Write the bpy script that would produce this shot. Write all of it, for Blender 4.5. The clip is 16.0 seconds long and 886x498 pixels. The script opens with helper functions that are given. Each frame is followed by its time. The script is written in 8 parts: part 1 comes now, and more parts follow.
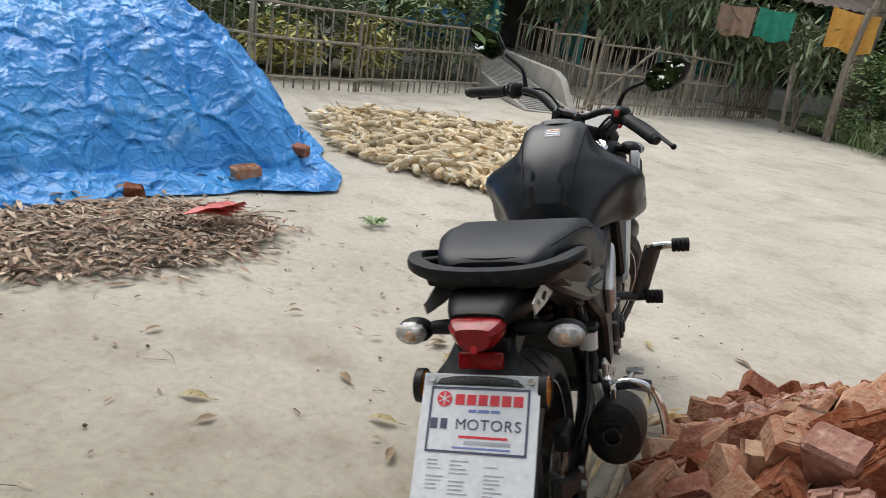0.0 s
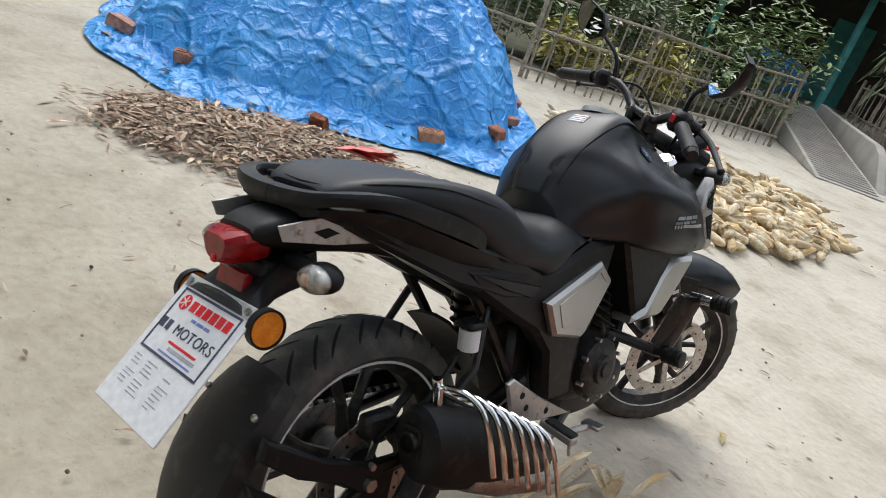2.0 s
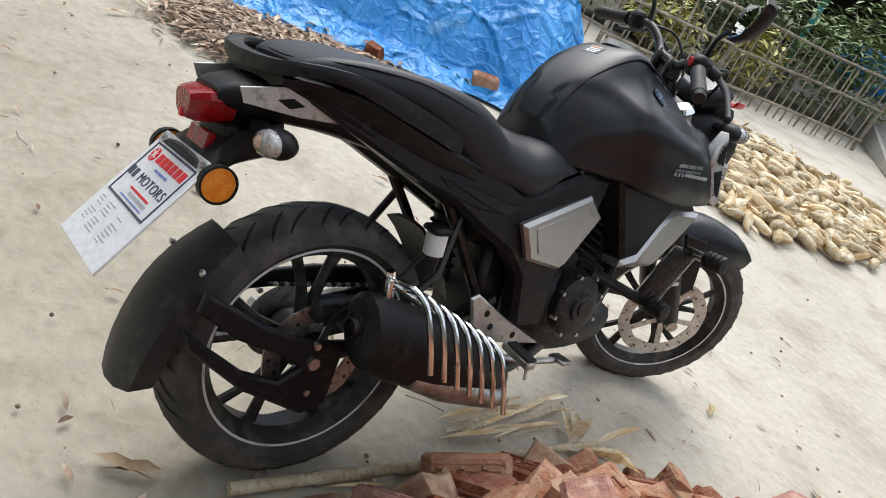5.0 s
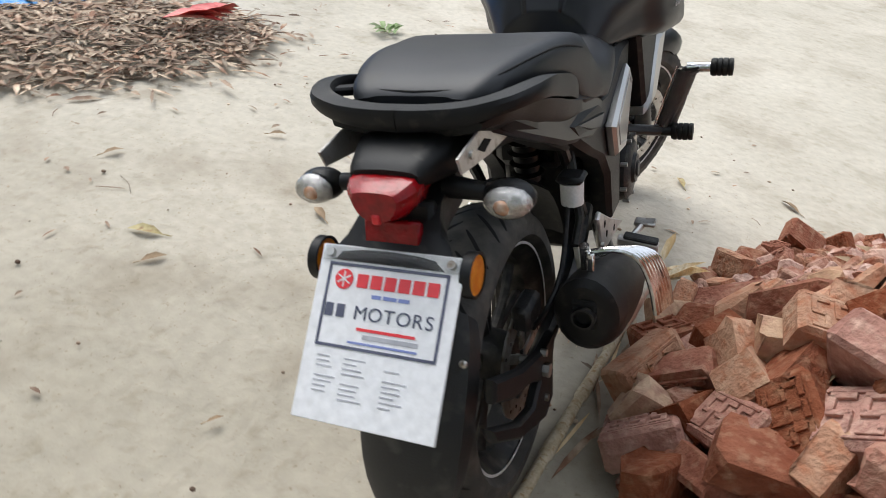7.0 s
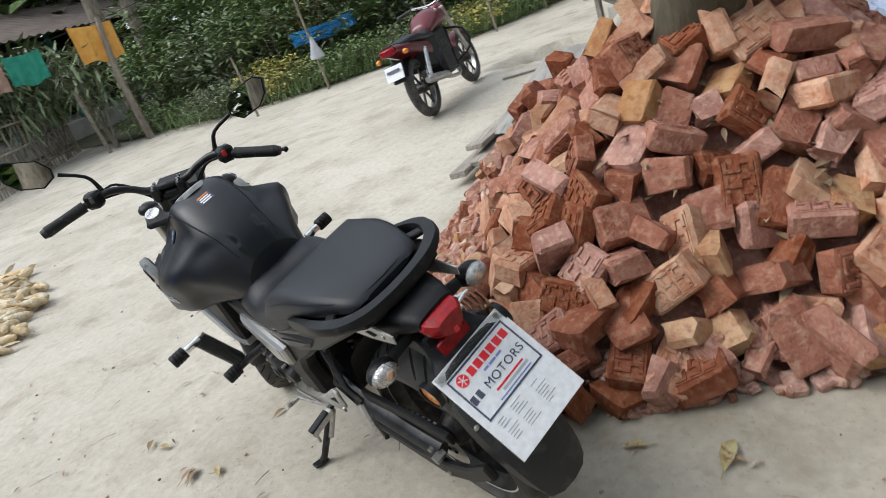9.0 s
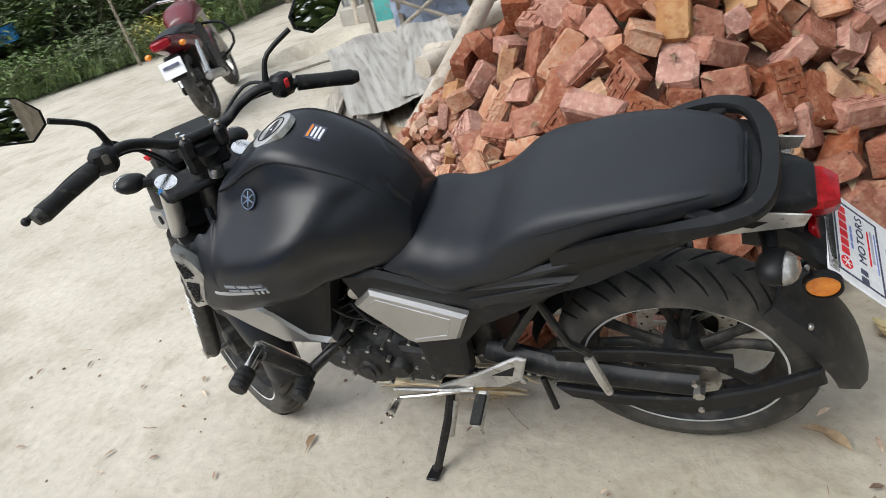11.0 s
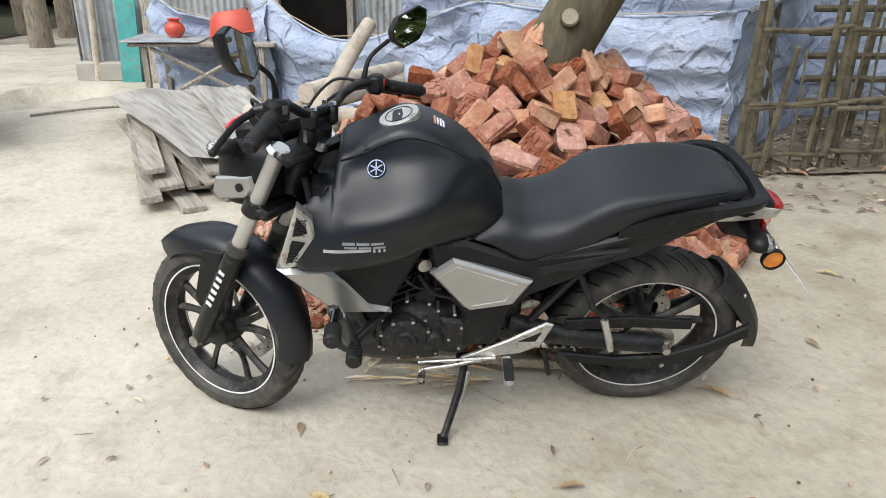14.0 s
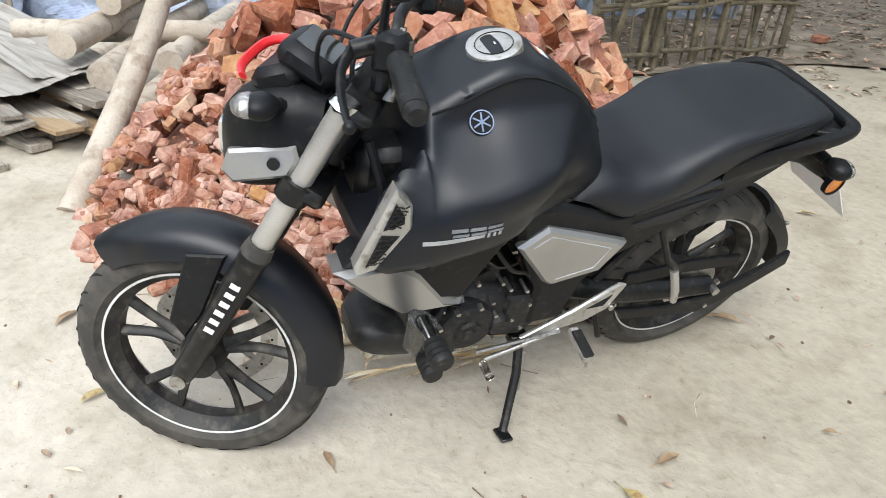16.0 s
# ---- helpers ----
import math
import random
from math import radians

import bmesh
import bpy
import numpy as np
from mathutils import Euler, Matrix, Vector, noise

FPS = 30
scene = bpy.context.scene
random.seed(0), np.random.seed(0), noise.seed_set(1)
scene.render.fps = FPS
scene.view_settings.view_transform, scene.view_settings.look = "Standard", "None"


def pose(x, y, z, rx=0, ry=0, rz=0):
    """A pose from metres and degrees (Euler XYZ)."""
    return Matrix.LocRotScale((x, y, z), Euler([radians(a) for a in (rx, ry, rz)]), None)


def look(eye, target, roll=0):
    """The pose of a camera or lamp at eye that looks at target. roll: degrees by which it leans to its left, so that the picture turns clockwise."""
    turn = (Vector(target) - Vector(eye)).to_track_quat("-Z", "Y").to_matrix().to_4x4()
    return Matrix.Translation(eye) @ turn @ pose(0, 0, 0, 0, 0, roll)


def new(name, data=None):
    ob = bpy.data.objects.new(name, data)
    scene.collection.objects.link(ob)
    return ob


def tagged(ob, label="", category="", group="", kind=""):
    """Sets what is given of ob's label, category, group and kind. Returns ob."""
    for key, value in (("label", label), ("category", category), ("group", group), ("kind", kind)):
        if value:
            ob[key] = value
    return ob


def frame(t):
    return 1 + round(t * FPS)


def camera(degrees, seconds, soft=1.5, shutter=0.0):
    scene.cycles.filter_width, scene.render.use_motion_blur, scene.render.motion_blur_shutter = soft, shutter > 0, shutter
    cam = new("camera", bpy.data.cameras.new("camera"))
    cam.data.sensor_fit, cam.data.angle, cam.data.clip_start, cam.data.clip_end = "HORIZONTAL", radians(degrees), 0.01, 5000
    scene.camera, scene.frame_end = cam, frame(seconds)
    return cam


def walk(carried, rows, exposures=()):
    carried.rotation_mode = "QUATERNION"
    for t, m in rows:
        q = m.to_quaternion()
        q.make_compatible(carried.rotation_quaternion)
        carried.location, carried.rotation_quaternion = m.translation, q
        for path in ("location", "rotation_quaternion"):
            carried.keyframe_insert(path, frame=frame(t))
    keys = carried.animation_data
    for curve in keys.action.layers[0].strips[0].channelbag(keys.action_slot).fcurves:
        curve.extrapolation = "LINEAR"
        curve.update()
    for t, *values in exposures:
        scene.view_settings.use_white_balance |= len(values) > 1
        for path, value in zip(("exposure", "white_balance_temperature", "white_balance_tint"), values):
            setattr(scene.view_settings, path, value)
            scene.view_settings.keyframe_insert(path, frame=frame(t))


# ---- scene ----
from mathutils.bvhtree import BVHTree

cam = camera(64.3, 16.0, soft=0.6, shutter=0.25)
PATH = [
    (0, (0.121, -1.286, 1.217), (-0.482, 0.508, 0.569), 9.1),
    (0.5, (0.275, -1.078, 1.222), (-0.434, 0.649, 0.507), 10.7),
    (1, (0.461, -0.959, 1.221), (-0.565, 0.623, 0.556), 14.8),
    (1.5, (0.662, -0.852, 1.232), (-0.53, 0.58, 0.506), 16.8),
    (2, (0.721, -0.71, 1.213), (-0.522, 0.648, 0.431), 19.4),
    (2.5, (0.746, -0.618, 1.203), (-0.516, 0.676, 0.347), 21.5),
    (3, (0.815, -0.602, 1.193), (-0.493, 0.621, 0.301), 25.8),
    (3.2, (0.839, -0.6, 1.186), (-0.454, 0.637, 0.292), 26.9),
    (5.3, (0.883, -0.586, 1.18), (-0.385, 0.633, 0.229), 26.0),
    (5.5, (0.838, -0.624, 1.162), (-0.374, 0.621, 0.173), 25.6),
    (6, (0.669, -0.759, 1.162), (-0.332, 0.612, 0.104), 15.5),
    (6.5, (0.515, -0.858, 1.147), (-0.321, 0.585, 0.043), 11.8),
    (7, (0.199, -0.896, 1.162), (-0.391, 0.638, 0.023), 9.6),
    (7.5, (-0.075, -0.953, 1.21), (-0.232, 0.691, 0.081), 3.1),
    (7.7, (-0.199, -0.942, 1.222), (-0.097, 0.819, 0.279), -0.4),
    (8, (-0.293, -1.116, 1.314), (-0.007, 0.722, 0.58), -0.8),
    (8.5, (-0.459, -1.316, 1.35), (0.158, 0.48, 0.72), -10.6),
    (9, (-0.735, -1.312, 1.321), (0.192, 0.304, 0.596), -18.2),
    (9.5, (-0.919, -1.145, 1.285), (0.109, 0.41, 0.56), -18.7),
    (9.7, (-0.966, -1.027, 1.288), (0.079, 0.503, 0.534), -19.5),
    (11.8, (-1.634, 0.132, 1.3), (0.11, 0.644, 0.465), -8.5),
    (12, (-1.708, 0.18, 1.282), (0.067, 0.625, 0.475), -7.0),
    (12.5, (-1.906, 0.264, 1.27), (-0.073, 0.501, 0.505), -4.3),
    (13, (-2.009, 0.385, 1.281), (-0.143, 0.506, 0.572), -0.4),
    (13.5, (-2.004, 0.524, 1.281), (-0.143, 0.591, 0.551), -0.3),
    (14, (-1.988, 0.621, 1.277), (-0.131, 0.661, 0.537), 0.7),
    (14.5, (-1.833, 0.708, 1.209), (-0.043, 0.673, 0.318), 2.3),
    (15, (-1.639, 0.824, 1.223), (0.106, 0.645, 0.262), 3.5),
    (15.5, (-1.52, 1.063, 1.22), (0.186, 0.64, 0.265), 1.5),
    (16, (-1.439, 1.287, 1.218), (0.199, 0.653, 0.261), 3.7),
]
walk(cam, [(t, look(e, g, r)) for t, e, g, r in PATH],
     exposures=[(0, 0.15, 6300, 8), (1.5, 0.25, 6250, 8), (3, 0.43, 6150, 8), (5.5, 0.52, 6150, 8), (7, 0.46, 6150, 8), (9, 0.29, 6000, 7),
                (12, 0.52, 6200, 7), (13.5, 0.56, 6200, 7), (14.5, 0.60, 6200, 7), (16, 0.72, 6100, 7)])

# ---- light: bright overcast sky, very soft sun ----
world = bpy.data.worlds.new("sky")
scene.world = world
world.use_nodes = True
sky = world.node_tree.nodes.new("ShaderNodeTexSky")
sky.sky_type, sky.sun_disc = "NISHITA", False
sky.sun_elevation, sky.sun_rotation = radians(51), radians(-59)
sky.air_density, sky.dust_density = 1.0, 4.0
back = world.node_tree.nodes["Background"]
back.inputs["Strength"].default_value = 0.15
mixn = world.node_tree.nodes.new("ShaderNodeMixRGB")
mixn.inputs[0].default_value = 0.55
mixn.inputs[2].default_value = (7.4, 7.45, 7.5, 1)
world.node_tree.links.new(sky.outputs[0], mixn.inputs[1])
world.node_tree.links.new(mixn.outputs[0], back.inputs["Color"])
sun = new("sun", bpy.data.lights.new("sun", "SUN"))
sun.data.energy, sun.data.angle, sun.data.color = 1.6, radians(40), (1.0, 0.97, 0.93)
sun.matrix_world = look((-5.0, 3.0, 7.2), (0, 0, 0))

# ---- materials ----
def surf(name, c1, c2, scale=8.0, rough=(0.6, 0.8), metal=0.0, bump=0.2, fine=120.0, stain=None, amount=0.3,
         rnd=0.0, spec=0.5, stretch=(1, 1, 1), coat=0.0, sheen=0.0, per_piece=False, pale=0.0):
    """A surface of two tones mixed by large noise, with fine grain, relief and an optional stain tone."""
    m = bpy.data.materials.new(name)
    m.use_nodes = True
    nt = m.node_tree
    n, l = nt.nodes, nt.links
    b = n["Principled BSDF"]
    co = n.new("ShaderNodeTexCoord")
    mp = n.new("ShaderNodeMapping")
    mp.inputs["Scale"].default_value = stretch
    l.new(co.outputs["Object"], mp.inputs["Vector"])
    vec = mp.outputs["Vector"]
    if rnd or per_piece:
        src = n.new("ShaderNodeObjectInfo") if not per_piece else n.new("ShaderNodeNewGeometry")
        rv = src.outputs["Random"] if not per_piece else src.outputs["Random Per Island"]
        add = n.new("ShaderNodeVectorMath")
        mul = n.new("ShaderNodeMath")
        mul.operation, mul.inputs[1].default_value = "MULTIPLY", 37.0
        l.new(rv, mul.inputs[0])
        l.new(vec, add.inputs[0])
        l.new(mul.outputs[0], add.inputs[1])
        vec = add.outputs[0]
    big = n.new("ShaderNodeTexNoise")
    big.inputs["Scale"].default_value, big.inputs["Detail"].default_value = scale, 6
    small = n.new("ShaderNodeTexNoise")
    small.inputs["Scale"].default_value, small.inputs["Detail"].default_value = fine, 4
    l.new(vec, big.inputs["Vector"])
    l.new(vec, small.inputs["Vector"])
    ramp = n.new("ShaderNodeValToRGB")
    ramp.color_ramp.elements[0].position, ramp.color_ramp.elements[1].position = 0.36, 0.64
    ramp.color_ramp.elements[0].color, ramp.color_ramp.elements[1].color = (*c1, 1), (*c2, 1)
    l.new(big.outputs["Fac"], ramp.inputs["Fac"])
    col = ramp.outputs["Color"]
    if stain:
        st = n.new("ShaderNodeTexNoise")
        st.inputs["Scale"].default_value, st.inputs["Detail"].default_value = scale * 2.7, 8
        l.new(vec, st.inputs["Vector"])
        sr = n.new("ShaderNodeValToRGB")
        sr.color_ramp.elements[0].position, sr.color_ramp.elements[1].position = 0.62 - 0.3 * amount, 0.72
        l.new(st.outputs["Fac"], sr.inputs["Fac"])
        mx = n.new("ShaderNodeMixRGB")
        mx.inputs[2].default_value = (*stain, 1)
        l.new(sr.outputs["Color"], mx.inputs[0])
        l.new(col, mx.inputs[1])
        col = mx.outputs[0]
    grain = n.new("ShaderNodeHueSaturation")
    gm = n.new("ShaderNodeMapRange")
    gm.inputs["To Min"].default_value, gm.inputs["To Max"].default_value = 0.82, 1.18
    l.new(small.outputs["Fac"], gm.inputs["Value"])
    val = gm.outputs[0]
    if rnd or per_piece:
        rm = n.new("ShaderNodeMapRange")
        k = rnd or 0.3
        rm.inputs["To Min"].default_value, rm.inputs["To Max"].default_value = 1 - k, 1 + k
        l.new(rv, rm.inputs["Value"])
        mm = n.new("ShaderNodeMath")
        mm.operation = "MULTIPLY"
        l.new(val, mm.inputs[0])
        l.new(rm.outputs[0], mm.inputs[1])
        val = mm.outputs[0]
        if pale:
            sm_ = n.new("ShaderNodeMapRange")
            sm_.inputs["To Min"].default_value, sm_.inputs["To Max"].default_value = 1.1, 1.1 - 2 * pale
            l.new(rv, sm_.inputs["Value"])
            l.new(sm_.outputs[0], grain.inputs["Saturation"])
    l.new(val, grain.inputs["Value"])
    l.new(col, grain.inputs["Color"])
    l.new(grain.outputs[0], b.inputs["Base Color"])
    rr = n.new("ShaderNodeMapRange")
    rr.inputs["To Min"].default_value, rr.inputs["To Max"].default_value = rough
    l.new(big.outputs["Fac"], rr.inputs["Value"])
    l.new(rr.outputs[0], b.inputs["Roughness"])
    b.inputs["Metallic"].default_value = metal
    b.inputs["Specular IOR Level"].default_value = spec
    b.inputs["Coat Weight"].default_value = coat
    b.inputs["Sheen Weight"].default_value = sheen
    if bump:
        bp = n.new("ShaderNodeBump")
        bp.inputs["Strength"].default_value, bp.inputs["Distance"].default_value = bump, 0.01
        sm = n.new("ShaderNodeMath")
        sm.operation = "ADD"
        l.new(big.outputs["Fac"], sm.inputs[0])
        l.new(small.outputs["Fac"], sm.inputs[1])
        l.new(sm.outputs[0], bp.inputs["Height"])
        l.new(bp.outputs[0], b.inputs["Normal"])
    return m


def clear(name, tint, rough=0.05, ior=1.45, trans=1.0):
    m = bpy.data.materials.new(name)
    m.use_nodes = True
    b = m.node_tree.nodes["Principled BSDF"]
    b.inputs["Base Color"].default_value = (*tint, 1)
    b.inputs["Transmission Weight"].default_value = trans
    b.inputs["Roughness"].default_value, b.inputs["IOR"].default_value = rough, ior
    return m


def creased(m):
    """Adds crisp crossing creases to a plastic sheet."""
    n, l = m.node_tree.nodes, m.node_tree.links
    b = n["Principled BSDF"]
    co = n.new("ShaderNodeTexCoord")
    nz = n.new("ShaderNodeTexNoise")
    nz.inputs["Scale"].default_value = 3.0
    mixv = n.new("ShaderNodeMixRGB")
    mixv.inputs[0].default_value = 0.07
    l.new(co.outputs["Object"], nz.inputs["Vector"])
    l.new(co.outputs["Object"], mixv.inputs[1])
    l.new(nz.outputs["Color"], mixv.inputs[2])
    nrm = b.inputs["Normal"].links[0].from_socket
    for scale, wide, st, ds in ((2.6, 0.10, 0.7, 0.028), (6.0, 0.13, 0.55, 0.014), (14.0, 0.16, 0.5, 0.006), (34.0, 0.2, 0.4, 0.0025)):
        v = n.new("ShaderNodeTexVoronoi")
        v.feature = "DISTANCE_TO_EDGE"
        v.inputs["Scale"].default_value = scale
        l.new(mixv.outputs[0], v.inputs["Vector"])
        fold = n.new("ShaderNodeMapRange")
        fold.interpolation_type = "SMOOTHSTEP"
        fold.inputs["From Max"].default_value = wide
        fold.inputs["To Min"].default_value, fold.inputs["To Max"].default_value = 1.0, 0.0
        l.new(v.outputs["Distance"], fold.inputs["Value"])
        bp = n.new("ShaderNodeBump")
        bp.inputs["Strength"].default_value, bp.inputs["Distance"].default_value = st, ds
        l.new(fold.outputs[0], bp.inputs["Height"])
        l.new(nrm, bp.inputs["Normal"])
        nrm = bp.outputs[0]
    l.new(nrm, b.inputs["Normal"])
    return m


def trodden(m):
    """Adds dents, crumbs and dark scuffs of a hand's width and less to an earth surface, and a darker tone towards low
    y.
    """
    n, l = m.node_tree.nodes, m.node_tree.links
    b = n["Principled BSDF"]
    co = n.new("ShaderNodeTexCoord")
    hts = []
    for scale, detail, dist in ((5.0, 5, 0.6), (22.0, 6, 0.3), (85.0, 3, 0.0)):
        t = n.new("ShaderNodeTexNoise")
        t.inputs["Scale"].default_value, t.inputs["Detail"].default_value, t.inputs["Distortion"].default_value = scale, detail, dist
        l.new(co.outputs["Object"], t.inputs["Vector"])
        hts.append(t.outputs["Fac"])
    col, nrm = b.inputs["Base Color"].links[0].from_socket, b.inputs["Normal"].links[0].from_socket
    for fac, lo, hi, dark, st, ds in ((hts[0], 0.52, 0.72, (0.86, 0.845, 0.82), 0.35, 0.045), (hts[1], 0.56, 0.74, (0.85, 0.835, 0.80), 0.32, 0.018), (hts[2], 0.63, 0.76, (0.76, 0.72, 0.66), 0.15, 0.004)):
        r = n.new("ShaderNodeMapRange")
        r.inputs["From Min"].default_value, r.inputs["From Max"].default_value = lo, hi
        l.new(fac, r.inputs["Value"])
        mx = n.new("ShaderNodeMixRGB")
        mx.blend_type = "MULTIPLY"
        mx.inputs[2].default_value = (*dark, 1)
        l.new(r.outputs[0], mx.inputs[0])
        l.new(col, mx.inputs[1])
        col = mx.outputs[0]
        bp = n.new("ShaderNodeBump")
        bp.inputs["Strength"].default_value, bp.inputs["Distance"].default_value = st, ds
        l.new(fac, bp.inputs["Height"])
        l.new(nrm, bp.inputs["Normal"])
        nrm = bp.outputs[0]
    # darker tone towards low y, its edge broken up by noise
    sep = n.new("ShaderNodeSeparateXYZ")
    l.new(co.outputs["Object"], sep.inputs[0])
    wob = n.new("ShaderNodeMath")
    wob.operation, wob.inputs[1].default_value = "MULTIPLY_ADD", 1.8
    l.new(hts[0], wob.inputs[0])
    l.new(sep.outputs["Y"], wob.inputs[2])
    low_y = n.new("ShaderNodeMapRange")
    low_y.interpolation_type = "SMOOTHSTEP"
    low_y.inputs["From Min"].default_value, low_y.inputs["From Max"].default_value = 2.5, 0.3
    l.new(wob.outputs[0], low_y.inputs["Value"])
    mx = n.new("ShaderNodeMixRGB")
    mx.blend_type = "MULTIPLY"
    mx.inputs[2].default_value = (0.75, 0.735, 0.70, 1)
    l.new(low_y.outputs[0], mx.inputs[0])
    l.new(col, mx.inputs[1])
    l.new(mx.outputs[0], b.inputs["Base Color"])
    l.new(nrm, b.inputs["Normal"])
    return m


MATTE = surf("matte_black_paint", (0.0065, 0.0074, 0.0105), (0.0095, 0.0108, 0.015), 5, (0.34, 0.42), 0, 0.02, 400, spec=0.42, stain=(0.014, 0.0135, 0.0125), amount=0.1)
PLASTIC = surf("black_plastic", (0.005, 0.0052, 0.006), (0.008, 0.0084, 0.0095), 14, (0.42, 0.55), 0, 0.08, 500, spec=0.3, stain=(0.03, 0.027, 0.023), amount=0.15)
DUSTY = surf("dusty_black_plastic", (0.011, 0.0115, 0.0125), (0.018, 0.018, 0.0185), 9, (0.45, 0.6), 0, 0.1, 350, stain=(0.05, 0.047, 0.042), amount=0.3)
VINYL = surf("black_seat_vinyl", (0.010, 0.0112, 0.0145), (0.015, 0.0168, 0.021), 6, (0.42, 0.52), 0, 0.10, 900, spec=0.38, stain=(0.014, 0.0135, 0.013), amount=0.1)
RUBBER = surf("tyre_rubber", (0.026, 0.025, 0.023), (0.058, 0.054, 0.048), 7, (0.65, 0.85), 0, 0.15, 260, stain=(0.11, 0.098, 0.082), amount=0.6)
GRIPBLACK = surf("black_grip_rubber", (0.008, 0.008, 0.008), (0.014, 0.014, 0.014), 20, (0.5, 0.65), 0, 0.15, 300, spec=0.35, stain=(0.05, 0.046, 0.04), amount=0.15)
BLACKMETAL = surf("black_painted_metal", (0.008, 0.008, 0.009), (0.015, 0.015, 0.015), 16, (0.3, 0.45), 0.3, 0.05, 300, stain=(0.045, 0.04, 0.034), amount=0.3)
RIM = surf("dusty_black_alloy", (0.014, 0.014, 0.015), (0.03, 0.029, 0.027), 10, (0.4, 0.6), 0.3, 0.05, 300, stain=(0.10, 0.09, 0.075), amount=0.5)
ENGINE = surf("black_engine_casting", (0.01, 0.01, 0.011), (0.02, 0.02, 0.021), 22, (0.4, 0.6), 0.3, 0.2, 420, stain=(0.06, 0.055, 0.048), amount=0.35)
CHROME = surf("chromed_steel", (0.75, 0.75, 0.75), (0.85, 0.85, 0.84), 20, (0.08, 0.22), 1.0, 0.02, 300, stain=(0.45, 0.42, 0.38), amount=0.2)
STEEL = surf("bare_steel", (0.45, 0.44, 0.42), (0.6, 0.59, 0.57), 26, (0.3, 0.5), 1.0, 0.1, 300, stain=(0.25, 0.2, 0.15), amount=0.3)
SILVER = surf("satin_silver_paint", (0.42, 0.415, 0.405), (0.49, 0.485, 0.475), 6, (0.28, 0.38), 0.8, 0.02, 500)
FORKTUBE = surf("satin_fork_tube", (0.5, 0.48, 0.44), (0.6, 0.58, 0.54), 8, (0.3, 0.42), 0.6, 0.02, 400)
ALLOY = surf("cast_alloy", (0.5, 0.49, 0.47), (0.62, 0.61, 0.59), 18, (0.35, 0.5), 0.8, 0.12, 350, stain=(0.3, 0.27, 0.23), amount=0.25)
TAPE = surf("white_rim_tape", (0.62, 0.62, 0.61), (0.75, 0.75, 0.74), 8, (0.35, 0.5), 0, 0.02, 200, stain=(0.4, 0.36, 0.3), amount=0.4)
WHITE = surf("white_print", (0.72, 0.72, 0.72), (0.8, 0.8, 0.8), 12, (0.4, 0.5), 0, 0.0, 200)
PAPER = surf("laminated_paper", (0.84, 0.84, 0.86), (0.88, 0.88, 0.9), 4, (0.18, 0.3), 0, 0.03, 80)
INKRED = surf("red_ink", (0.75, 0.03, 0.04), (0.8, 0.05, 0.06), 20, (0.2, 0.3), 0, 0)
INKDARK = surf("dark_ink", (0.07, 0.075, 0.12), (0.10, 0.105, 0.16), 20, (0.2, 0.3), 0, 0)
INKBLUE = surf("blue_ink", (0.2, 0.25, 0.55), (0.25, 0.3, 0.6), 20, (0.2, 0.3), 0, 0)
INKGREY = surf("grey_ink", (0.42, 0.42, 0.46), (0.52, 0.52, 0.56), 30, (0.2, 0.3), 0, 0)
REDLENS = surf("red_lens", (0.20, 0.002, 0.004), (0.30, 0.004, 0.008), 60, (0.12, 0.22), 0, 0.2, 140, spec=0.25, coat=0.3)
REDPAINT = surf("red_plastic", (0.6, 0.015, 0.02), (0.7, 0.02, 0.03), 10, (0.25, 0.35), 0, 0.02)
AMBER = surf("amber_reflector", (0.75, 0.2, 0.01), (0.85, 0.3, 0.02), 60, (0.08, 0.15), 0, 0.15, 300, coat=0.6)
BOWL = surf("lamp_bowl_silver", (0.45, 0.44, 0.43), (0.75, 0.74, 0.72), 60, (0.15, 0.3), 0.75, 0.4, 160)
BULB = surf("signal_bulb", (0.7, 0.3, 0.12), (0.8, 0.62, 0.5), 60, (0.2, 0.3), 0.3, 0.1, 200)
CLEAR = clear("clear_lens", (0.95, 0.95, 0.95), 0.06, 1.3, 1.0)
WRAP = clear("plastic_wrap", (0.93, 0.93, 0.92), 0.08, 1.25, 0.96)
MIRROR = surf("mirror_glass", (0.8, 0.82, 0.8), (0.84, 0.86, 0.84), 3, (0.0, 0.02), 1.0, 0)
SCREEN = surf("dark_display", (0.012, 0.012, 0.01), (0.018, 0.018, 0.015), 5, (0.08, 0.15), 0, 0)
GREENCORD = surf("green_cord", (0.03, 0.3, 0.2), (0.08, 0.45, 0.32), 60, (0.5, 0.7), 0, 0.2)
EMBLEM = surf("emblem_metal", (0.3, 0.34, 0.42), (0.4, 0.44, 0.52), 20, (0.25, 0.35), 1.0, 0)
BADGE = surf("dull_badge_metal", (0.2, 0.26, 0.38), (0.27, 0.33, 0.46), 20, (0.35, 0.5), 0.6, 0)
MARK = surf("grey_decal", (0.4, 0.4, 0.41), (0.5, 0.5, 0.51), 20, (0.3, 0.4), 0.2, 0)

